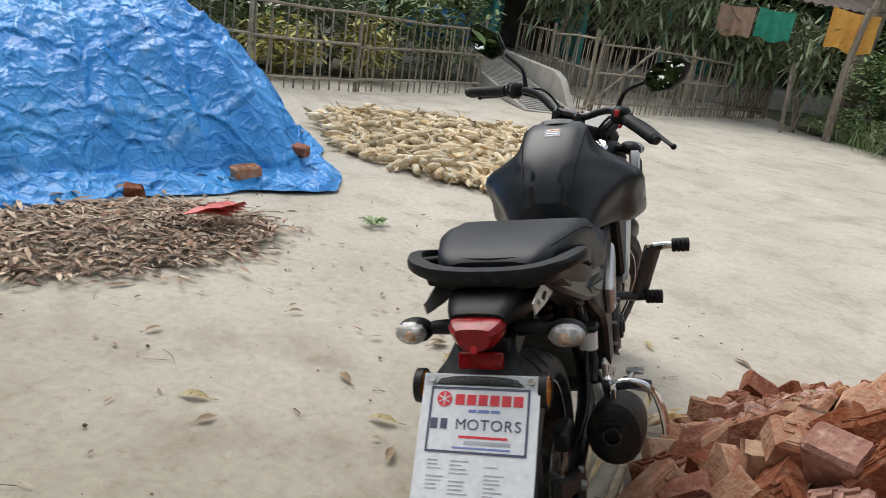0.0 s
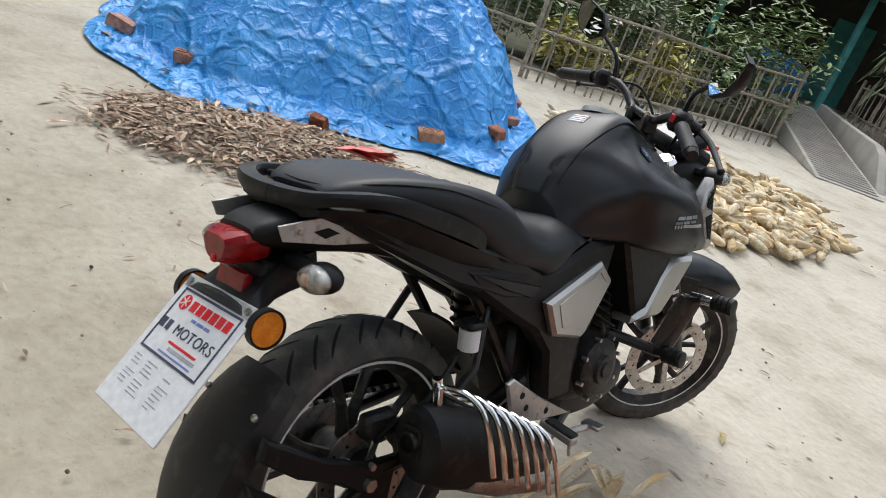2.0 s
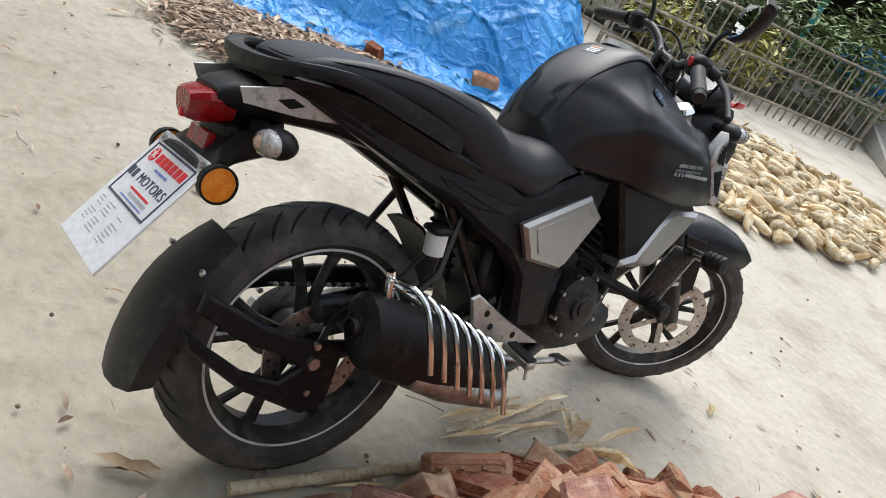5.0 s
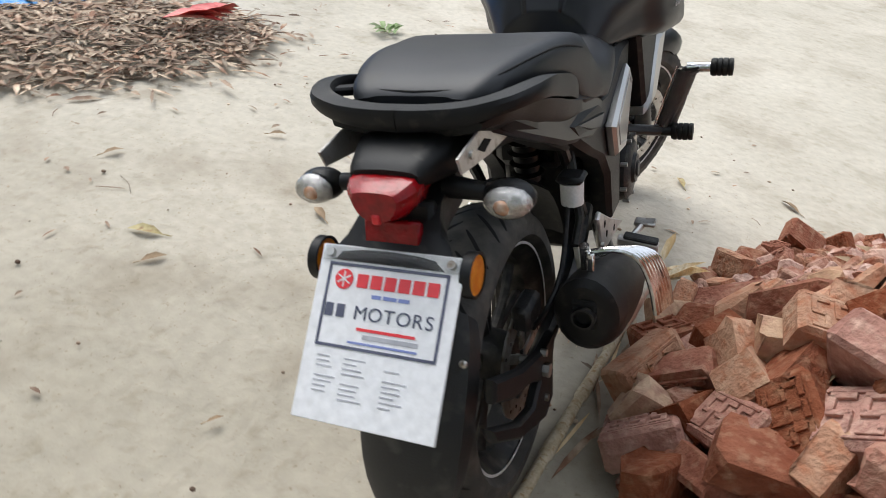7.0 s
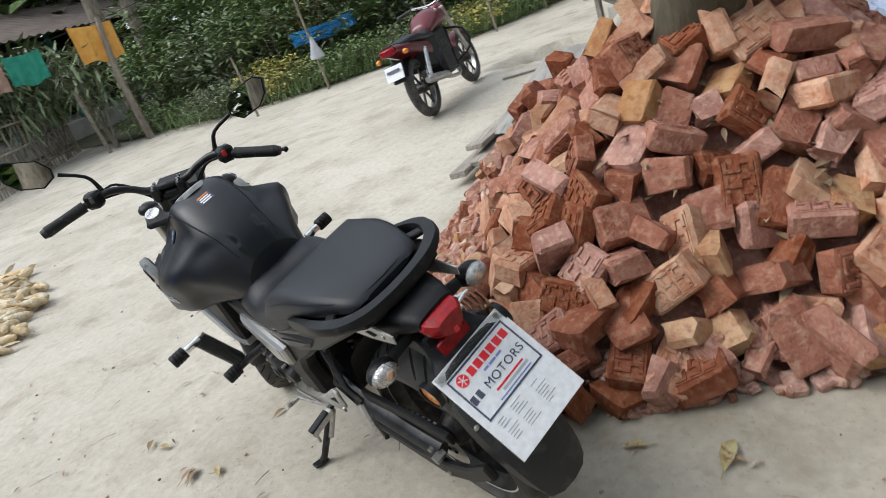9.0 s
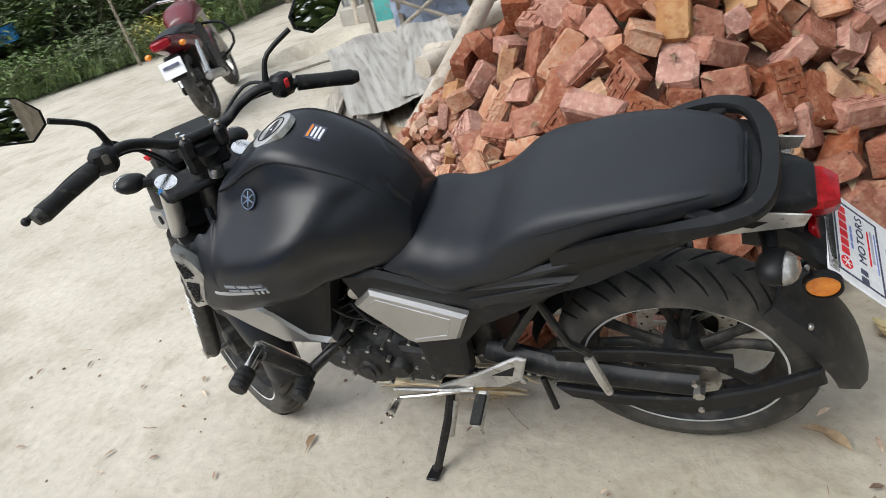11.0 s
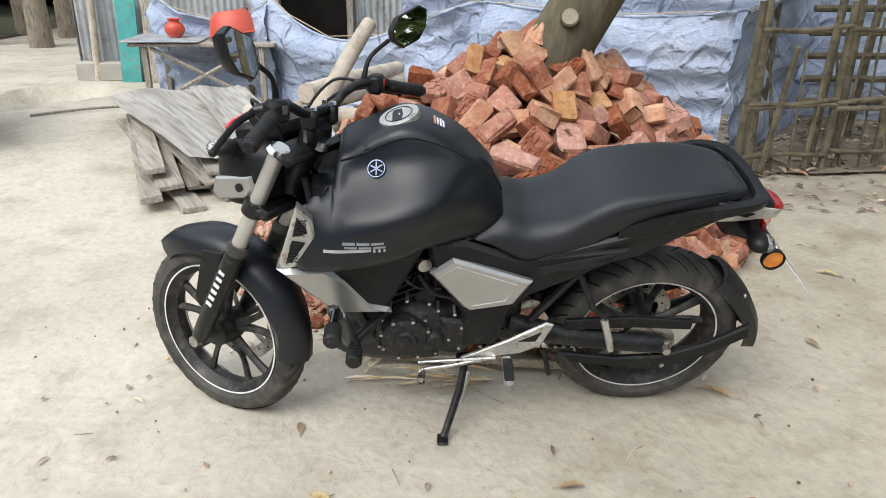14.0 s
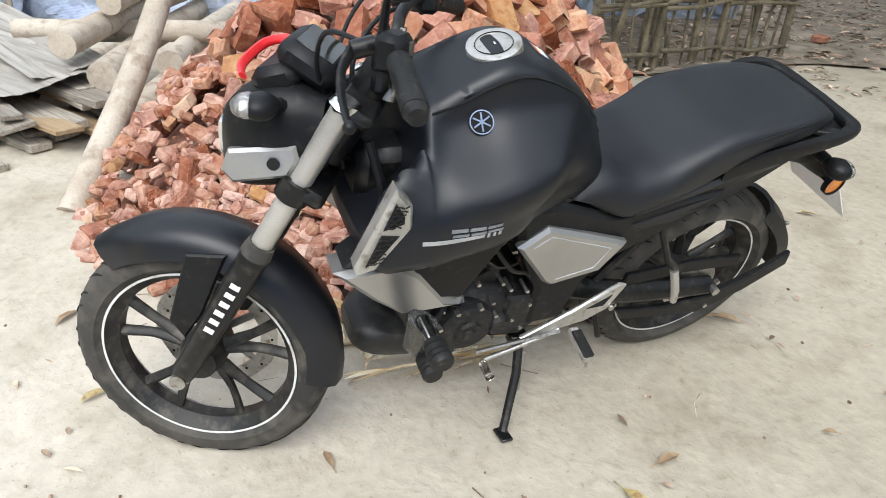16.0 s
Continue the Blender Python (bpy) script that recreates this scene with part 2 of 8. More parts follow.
SOIL = trodden(surf("dry_sandy_soil", (0.47, 0.43, 0.355), (0.56, 0.515, 0.435), 0.9, (0.9, 1.0), 0, 0.18, 30, stain=(0.39, 0.345, 0.275), amount=0.35, spec=0.2))
BRICK = surf("fired_clay_brick", (0.25, 0.08, 0.043), (0.37, 0.145, 0.085), 16, (0.85, 1.0), 0, 0.7, 90, stain=(0.43, 0.225, 0.14), amount=0.42, rnd=0.34, spec=0.2, pale=0.2)
BRICKOCHRE = surf("ochre_brick", (0.42, 0.21, 0.1), (0.54, 0.345, 0.19), 13, (0.85, 1.0), 0, 0.5, 90, stain=(0.34, 0.15, 0.085), amount=0.4, rnd=0.2, spec=0.2, pale=0.2)
BRICKPALE = surf("sandy_brick", (0.42, 0.21, 0.13), (0.55, 0.35, 0.235), 16, (0.85, 1.0), 0, 0.7, 90, stain=(0.42, 0.17, 0.09), amount=0.45, rnd=0.2, spec=0.2)
RUBBLE = surf("brick_rubble", (0.30, 0.105, 0.06), (0.52, 0.31, 0.215), 26, (0.85, 1.0), 0, 0.7, 110, per_piece=True, spec=0.2, pale=0.22)
TARP = creased(surf("blue_tarpaulin", (0.028, 0.25, 0.68), (0.06, 0.35, 0.80), 2.2, (0.28, 0.42), 0, 0.15, 70, spec=0.5, stain=(0.16, 0.4, 0.75), amount=0.1))
MOULD = surf("leaf_mould", (0.05, 0.052, 0.028), (0.11, 0.10, 0.06), 3, (0.9, 1.0), 0, 0.5, 30, stain=(0.045, 0.065, 0.02), amount=0.5)
LITTERSOIL = surf("littered_soil", (0.17, 0.14, 0.105), (0.29, 0.245, 0.19), 2.5, (0.9, 1.0), 0, 0.5, 35, stain=(0.1, 0.085, 0.06), amount=0.5)
LEAFDRY = surf("dry_leaf", (0.2, 0.125, 0.065), (0.36, 0.27, 0.17), 20, (0.7, 0.9), 0, 0.1, 90, per_piece=True)
CHAFF = surf("corn_husk_litter", (0.19, 0.098, 0.058), (0.50, 0.405, 0.30), 14, (0.8, 0.95), 0, 0.15, 120, per_piece=True, rnd=0.55)
HUSK = surf("dry_corn_husk", (0.62, 0.44, 0.21), (0.85, 0.77, 0.58), 26, (0.6, 0.8), 0, 0.4, 140, stain=(0.5, 0.28, 0.08), amount=0.4, rnd=0.28, stretch=(1, 0.15, 1))
STALK = surf("dry_stalk", (0.45, 0.36, 0.23), (0.6, 0.52, 0.38), 30, (0.6, 0.8), 0, 0.2, 120, stain=(0.35, 0.22, 0.1), amount=0.3)
BAMBOO = surf("weathered_bamboo", (0.22, 0.185, 0.135), (0.34, 0.295, 0.225), 9, (0.7, 0.9), 0, 0.2, 120, stain=(0.13, 0.11, 0.085), amount=0.4, rnd=0.22)
BAMBOODARK = surf("mossy_bamboo", (0.10, 0.085, 0.055), (0.19, 0.16, 0.105), 8, (0.7, 0.9), 0, 0.2, 120, stain=(0.06, 0.05, 0.035), amount=0.4, rnd=0.25)
TIMBER = surf("weathered_timber", (0.28, 0.245, 0.2), (0.42, 0.38, 0.32), 7, (0.75, 0.95), 0, 0.4, 160, stain=(0.17, 0.14, 0.11), amount=0.4, rnd=0.2, stretch=(1, 8, 1))
OLDSHEET = surf("old_roof_sheet", (0.30, 0.28, 0.25), (0.42, 0.40, 0.365), 3, (0.7, 0.9), 0.0, 0.3, 140, stain=(0.2, 0.18, 0.15), amount=0.45, stretch=(0.35, 4, 1))
TIMBERLONG = surf("grey_sawn_plank", (0.27, 0.24, 0.2), (0.43, 0.39, 0.33), 7, (0.75, 0.95), 0, 0.4, 160, stain=(0.17, 0.14, 0.11), amount=0.4, rnd=0.22, stretch=(0.25, 6, 6))
FRESHWOOD = surf("fresh_sawn_wood", (0.36, 0.25, 0.14), (0.46, 0.34, 0.21), 8, (0.7, 0.85), 0, 0.3, 160, rnd=0.12, stretch=(0.3, 6, 6))
LOG = surf("peeled_log", (0.42, 0.36, 0.29), (0.55, 0.49, 0.41), 6, (0.75, 0.9), 0, 0.35, 90, stain=(0.3, 0.24, 0.18), amount=0.35, rnd=0.1)
BARK = surf("grey_bark", (0.2, 0.165, 0.125), (0.32, 0.275, 0.215), 9, (0.85, 1), 0, 0.8, 60, stain=(0.12, 0.1, 0.075), amount=0.4, stretch=(1, 1, 0.3))
BARKBROWN = surf("brown_bark", (0.055, 0.046, 0.028), (0.13, 0.108, 0.068), 9, (0.85, 1), 0, 0.9, 60, stain=(0.07, 0.06, 0.04), amount=0.5, stretch=(1, 1, 0.35))
LEAFGREEN = surf("green_leaf", (0.12, 0.185, 0.055), (0.22, 0.30, 0.11), 9, (0.45, 0.65), 0, 0.05, 120, per_piece=True, stain=(0.12, 0.13, 0.06), amount=0.25)
LEAFDUSTY = surf("dusty_leaf", (0.125, 0.165, 0.08), (0.23, 0.27, 0.15), 9, (0.6, 0.8), 0, 0.05, 120, per_piece=True)
LEAFPALE = surf("pale_fallen_leaf", (0.36, 0.29, 0.11), (0.46, 0.39, 0.2), 20, (0.6, 0.8), 0, 0.1, 90, stain=(0.26, 0.15, 0.07), amount=0.35)
LEAFYELLOW = surf("yellow_leaf", (0.34, 0.32, 0.07), (0.5, 0.45, 0.14), 9, (0.5, 0.7), 0, 0.05, 120, per_piece=True)
TINSHEET = surf("weathered_tin", (0.38, 0.4, 0.42), (0.5, 0.52, 0.53), 3, (0.4, 0.6), 0.5, 0.1, 60, stain=(0.3, 0.26, 0.22), amount=0.3)
RUSTROOF = surf("rusty_roof_tin", (0.10, 0.075, 0.06), (0.16, 0.125, 0.10), 3, (0.6, 0.85), 0.2, 0.15, 60)
TEAL = surf("teal_paint", (0.05, 0.27, 0.26), (0.08, 0.36, 0.34), 6, (0.5, 0.7), 0, 0.1, 100, stain=(0.2, 0.2, 0.17), amount=0.2)
# wall colour darkened to hold the indoor shade of both houses
SHADEWALL = surf("shaded_room_wall", (0.05, 0.045, 0.04), (0.09, 0.08, 0.07), 3, (0.8, 1), 0, 0.2, 60)
CONCRETE = surf("rough_concrete", (0.34, 0.32, 0.28), (0.44, 0.415, 0.37), 3, (0.85, 1), 0, 0.4, 70)
REDCLAY = surf("red_pottery", (0.5, 0.07, 0.04), (0.58, 0.1, 0.06), 8, (0.4, 0.6), 0, 0.1, 80)
CLOTHORANGE = surf("orange_towel", (0.72, 0.36, 0.07), (0.8, 0.43, 0.1), 12, (0.85, 1), 0, 0.3, 300)
CLOTHGREEN = surf("green_cloth", (0.03, 0.24, 0.16), (0.05, 0.32, 0.22), 8, (0.85, 1), 0, 0.2, 300)
CLOTHBROWN = surf("faded_brown_cloth", (0.34, 0.21, 0.15), (0.42, 0.28, 0.21), 8, (0.85, 1), 0, 0.2, 300)
BAGGREY = surf("grey_bag", (0.4, 0.41, 0.42), (0.5, 0.51, 0.52), 8, (0.5, 0.7), 0, 0.2, 90)
REDBAG = surf("red_plastic_bag", (0.55, 0.06, 0.06), (0.65, 0.14, 0.12), 10, (0.35, 0.5), 0, 0.3, 90)
MAROON = surf("maroon_paint", (0.09, 0.008, 0.012), (0.14, 0.014, 0.02), 6, (0.25, 0.35), 0, 0, coat=0.15)


def striped(name):
    """Faded blue and white sheet with thin woven stripes."""
    m = creased(surf(name, (0.27, 0.335, 0.49), (0.38, 0.44, 0.575), 1.6, (0.7, 0.9), 0, 0.1, 60, stain=(0.43, 0.485, 0.60), amount=0.3))
    n, l = m.node_tree.nodes, m.node_tree.links
    b = n["Principled BSDF"]
    src = b.inputs["Base Color"].links[0].from_socket
    wv = n.new("ShaderNodeTexWave")
    wv.bands_direction = "Z"
    wv.inputs["Scale"].default_value, wv.inputs["Distortion"].default_value = 34, 1.2
    co = n.new("ShaderNodeTexCoord")
    l.new(co.outputs["Object"], wv.inputs["Vector"])
    mx = n.new("ShaderNodeMixRGB")
    mx.blend_type = "MIX"
    mx.inputs[2].default_value = (0.52, 0.57, 0.67, 1)
    mr = n.new("ShaderNodeMapRange")
    mr.inputs["To Max"].default_value = 0.35
    l.new(wv.outputs["Fac"], mr.inputs["Value"])
    l.new(mr.outputs[0], mx.inputs[0])
    l.new(src, mx.inputs[1])
    l.new(mx.outputs[0], b.inputs["Base Color"])
    return m


STRIPED = striped("striped_sheet")

# ---- mesh tools ----
class Geo:
    """Points and faces that are gathered and become one mesh."""

    def __init__(self):
        self.v, self.f = [], []

    def add(self, verts, faces, m=None):
        k = len(self.v)
        self.v += [tuple(m @ Vector(p)) for p in verts] if m else [tuple(p) for p in verts]
        self.f += [tuple(i + k for i in f) for f in faces]
        return self

    def box(self, x, y, z, m=None, b=0.004):
        """A box of that size about its middle, with chamfered edges."""
        h, vs, idx = (x / 2, y / 2, z / 2), [], {}
        b = min(b, 0.45 * min(x, y, z))
        for sx in (-1, 1):
            for sy in (-1, 1):
                for sz in (-1, 1):
                    s = (sx, sy, sz)
                    for a in range(3):
                        idx[(s, a)] = len(vs)
                        vs.append([s[i] * (h[i] if i == a else h[i] - b) for i in range(3)])
        fs = []
        for a in range(3):
            u, w = (a + 1) % 3, (a + 2) % 3
            for s in (-1, 1):
                q = []
                for su, sw in ((-1, -1), (1, -1), (1, 1), (-1, 1)):
                    c = [0, 0, 0]
                    c[a], c[u], c[w] = s, su, sw
                    q.append(idx[(tuple(c), a)])
                fs.append(q if s > 0 else q[::-1])
            for su in (-1, 1):
                for sw in (-1, 1):
                    c0, c1 = [0, 0, 0], [0, 0, 0]
                    c0[a], c0[u], c0[w] = -1, su, sw
                    c1[a], c1[u], c1[w] = 1, su, sw
                    q = [idx[(tuple(c0), u)], idx[(tuple(c1), u)], idx[(tuple(c1), w)], idx[(tuple(c0), w)]]
                    fs.append(q if su * sw < 0 else q[::-1])
        for sx in (-1, 1):
            for sy in (-1, 1):
                for sz in (-1, 1):
                    q = [idx[((sx, sy, sz), a)] for a in range(3)]
                    fs.append(q if sx * sy * sz > 0 else q[::-1])
        return self.add(vs, fs, m)

    def loft(self, rings, m=None, caps=True, closed=True):
        n = len(rings[0])
        vs = [p for r in rings for p in r]
        fs = []
        for i in range(len(rings) - 1):
            for j in range(n if closed else n - 1):
                k = (j + 1) % n
                fs.append((i * n + j, i * n + k, (i + 1) * n + k, (i + 1) * n + j))
        if caps and closed:
            fs.append(tuple(range(n))[::-1])
            fs.append(tuple(range((len(rings) - 1) * n, len(rings) * n)))
        return self.add(vs, fs, m)

    def tube(self, pts, r, n=10, m=None, smooth=0, flat=1.0):
        """A round bar along points; r one radius or one a point."""
        pts = [Vector(p) for p in pts]
        rs = list(r) if hasattr(r, "__len__") else [r] * len(pts)
        if smooth:
            pts, rs = spline(pts, rs, smooth)
        rings, up = [], None
        for i, p in enumerate(pts):
            d = (pts[min(i + 1, len(pts) - 1)] - pts[max(i - 1, 0)]).normalized()
            if up is None:
                up = d.orthogonal().normalized()
            up = (up - d * up.dot(d)).normalized()
            side = d.cross(up)
            rings.append([p + (up * math.cos(a) + side * math.sin(a) * flat) * rs[i]
                          for a in (2 * math.pi * k / n for k in range(n))])
        return self.loft(rings, m)

    def prism(self, poly, x0, x1, b=0.003, m=None):
        """A plate: a (y, z) outline with thickness from x0 to x1 and chamfered rims."""
        n = len(poly)
        area = sum(poly[i][0] * poly[(i + 1) % n][1] - poly[(i + 1) % n][0] * poly[i][1] for i in range(n))
        if area < 0:
            poly = poly[::-1]
        inset = []
        for i in range(n):
            a, p, c = Vector(poly[i - 1]), Vector(poly[i]), Vector(poly[(i + 1) % n])
            d1, d2 = (p - a).normalized(), (c - p).normalized()
            n1, n2 = Vector((-d1.y, d1.x)), Vector((-d2.y, d2.x))
            t = (n1 + n2)
            t = t / max(0.4, t.length_squared / 2)
            inset.append(p + t * b)
        lo, hi = min(x0, x1), max(x0, x1)
        b2 = min(b, (hi - lo) * 0.4)
        rings = [[(lo, *q) for q in inset], [(lo + b2, *q) for q in poly], [(hi - b2, *q) for q in poly], [(hi, *q) for q in inset]]
        return self.loft(rings, m)

    def lathe(self, prof, n=32, m=None, closed=False):
        """Turns (radius, x) pairs about the x axis."""
        rings = [[(x, r * math.cos(a), r * math.sin(a)) for a in (2 * math.pi * k / n for k in range(n))] for r, x in prof]
        if closed:
            rings.append(rings[0])
        return self.loft(rings, m, caps=not closed)

    def blob(self, rx, ry, rz, m=None, nu=14, nv=9):
        vs = [(0, 0, rz)]
        for i in range(1, nv):
            a = math.pi * i / nv
            vs += [(rx * math.sin(a) * math.cos(2 * math.pi * j / nu), ry * math.sin(a) * math.sin(2 * math.pi * j / nu), rz * math.cos(a)) for j in range(nu)]
        vs.append((0, 0, -rz))
        fs = [(0, 1 + j, 1 + (j + 1) % nu) for j in range(nu)]
        for i in range(nv - 2):
            for j in range(nu):
                k = (j + 1) % nu
                fs.append((1 + i * nu + j, 1 + (i + 1) * nu + j, 1 + (i + 1) * nu + k, 1 + i * nu + k))
        e = len(vs) - 1
        fs += [(e, e - nu + (j + 1) % nu, e - nu + j) for j in range(nu)]
        return self.add(vs, fs, m)


def spline(pts, rs, k):
    """Catmull-Rom: k steps a stretch."""
    out, ro = [], []
    for i in range(len(pts) - 1):
        p0, p1, p2, p3 = pts[max(i - 1, 0)], pts[i], pts[i + 1], pts[min(i + 2, len(pts) - 1)]
        for j in range(k):
            t = j / k
            out.append(0.5 * ((2 * p1) + (p2 - p0) * t + (2 * p0 - 5 * p1 + 4 * p2 - p3) * t * t + (3 * p1 - p0 - 3 * p2 + p3) * t ** 3))
            ro.append(rs[i] * (1 - t) + rs[i + 1] * t)
    return out + [pts[-1]], ro + [rs[-1]]


def mesh_of(name, g, material, sharp=38, smooth=True):
    me = bpy.data.meshes.new(name)
    me.from_pydata([tuple(p) for p in g.v], [], g.f)
    me.update()
    if smooth:
        me.polygons.foreach_set("use_smooth", [True] * len(me.polygons))
        me.set_sharp_from_angle(angle=radians(sharp))
    me.materials.append(material)
    return me


def outward(me):
    bm = bmesh.new()
    bm.from_mesh(me)
    bmesh.ops.recalc_face_normals(bm, faces=bm.faces)
    bm.to_mesh(me)
    bm.free()


def part(name, g, material, parent, label="", sharp=38, m=None):
    me = mesh_of(name, g, material, sharp)
    if len(me.polygons) < 6000:
        outward(me)
    ob = new(name, me)
    ob.parent = parent
    if m:
        ob.matrix_basis = m
    if label:
        ob["label"] = label
    return ob


def piece(name, me, parent, m):
    ob = new(name, me)
    ob.parent, ob.matrix_basis = parent, m
    return ob


def thing(name, label, category, m=None, group="", kind=""):
    ob = new(name)
    ob.empty_display_size = 0.1
    if m:
        ob.matrix_basis = m
    return tagged(ob, label, category, group, kind)


def solid(name, g, material, label, category, m=None, group="", kind="", sharp=38):
    me = mesh_of(name, g, material, sharp)
    if len(me.polygons) < 6000:
        outward(me)
    ob = new(name, me)
    if m:
        ob.matrix_basis = m
    return tagged(ob, label, category, group, kind)


def half_loft(stations, nh=14, ny=4):
    """Rings of a body that is alike on both sides: (y, [(x, z), ...] from the top middle to the bottom)."""
    prof = []
    for y, pts in stations:
        pts = [Vector((x, y, z)) for x, z in pts]
        sm, _ = spline(pts, [0] * len(pts), 6)
        ln = [0]
        for a, b in zip(sm, sm[1:]):
            ln.append(ln[-1] + (b - a).length)
        row = []
        for k in range(nh):
            d = ln[-1] * k / (nh - 1)
            i = min(max(np.searchsorted(ln, d) - 1, 0), len(sm) - 2)
            t = (d - ln[i]) / max(ln[i + 1] - ln[i], 1e-9)
            row.append(sm[i].lerp(sm[i + 1], min(t, 1)))
        prof.append(row)
    cols = [spline([r[k] for r in prof], [0] * len(prof), ny)[0] for k in range(nh)]
    rings = []
    for i in range(len(cols[0])):
        half = [cols[k][i] for k in range(nh)]
        rings.append([Vector((-p.x, p.y, p.z)) for p in half[:0:-1]] + half)
    return rings


def X(x=0, y=0, z=0):
    return Matrix.Translation((x, y, z))

def strap(pts, widths, heights, k=5):
    """A flat bar with chamfered edges: widths lie level across its way, heights upright."""
    ps, ws = spline([Vector(p) for p in pts], widths, k)
    _, hs = spline([Vector(p) for p in pts], heights, k)
    rings = []
    for i, p in enumerate(ps):
        d = ps[min(i + 1, len(ps) - 1)] - ps[max(i - 1, 0)]
        side = Vector((d.y, -d.x, 0)).normalized()
        w, h = ws[i] / 2, hs[i] / 2
        rings.append([p + side * (u * w) + Vector((0, 0, v * h)) for u, v in ((-1, -0.45), (-0.8, -1), (0.8, -1), (1, -0.45), (1, 0.45), (0.8, 1), (-0.8, 1), (-1, 0.45))])
    return Geo().loft(rings)

# ---- the black motorcycle on its side stand, leaning to its left, bars turned right ----
bike = thing("motorcycle", "matte black naked motorcycle leaning on its side stand", "motorcycle",
             pose(0.028, 0.02, 0, 0, -15.7, 3.4))
AXIS = Vector((0, -math.sin(radians(26)), math.cos(radians(26))))
HEAD = Vector((0, 1.43, 0))
STEER = Matrix.Translation(HEAD) @ Matrix.Rotation(radians(-31.4), 4, AXIS) @ Matrix.Translation(-HEAD)
RY, RZ, RRAD = 0.040, 0.279, 0.282
FY, FZ, FRAD = 1.310, 0.284, 0.281


def tyre_profile(rad, rim, w, n=13):
    """(radius, x) outline of a tyre from bead to bead over the crown."""
    out = [(rim - 0.004, -w * 0.34)]
    for k in range(n):
        a = math.pi * (k / (n - 1))
        x = -w / 2 * math.cos(a)
        bulge = math.sin(a) ** 0.62
        out.append((rim + 0.012 + (rad - rim - 0.012) * bulge, x))
    out.append((rim - 0.004, w * 0.34))
    return out


def tread(rad, w, count, g):
    """Dark angled grooves as shallow ribs cut between raised blocks."""
    for k in range(count):
        a0 = 2 * math.pi * k / count
        for s in (-1, 1):
            pts = []
            for j in range(6):
                u = 0.1 + 0.78 * j / 5
                a = a0 + s * 0.04 + 0.30 * (u - 0.1) * (1 if k % 2 else 0.8)
                x = s * u * w / 2
                r = tyre_r(rad, w, x) + 0.0012
                pts.append(Vector((x, r * math.cos(a), r * math.sin(a))))
            wid = 0.0032
            vs, fs = [], []
            for j, p in enumerate(pts):
                t = (pts[min(j + 1, 5)] - pts[max(j - 1, 0)]).normalized()
                nrm = Vector((p.x * 0.6, p.y, p.z)).normalized()
                sd = t.cross(nrm) * wid * (0.4 if j in (0, 5) else 1)
                vs += [p - sd, p + sd]
            fs = [(2 * j, 2 * j + 1, 2 * j + 3, 2 * j + 2) for j in range(5)]
            g.add(vs, fs)


def tyre_r(rad, w, x):
    rim = 0.216
    c = min(1, abs(x) / (w / 2))
    return rim + 0.012 + (rad - rim - 0.012) * (max(0, 1 - c * c) ** 0.31)


GROOVE = surf("tyre_groove", (0.006, 0.006, 0.006), (0.01, 0.01, 0.01), 20, (0.9, 1), 0, 0)


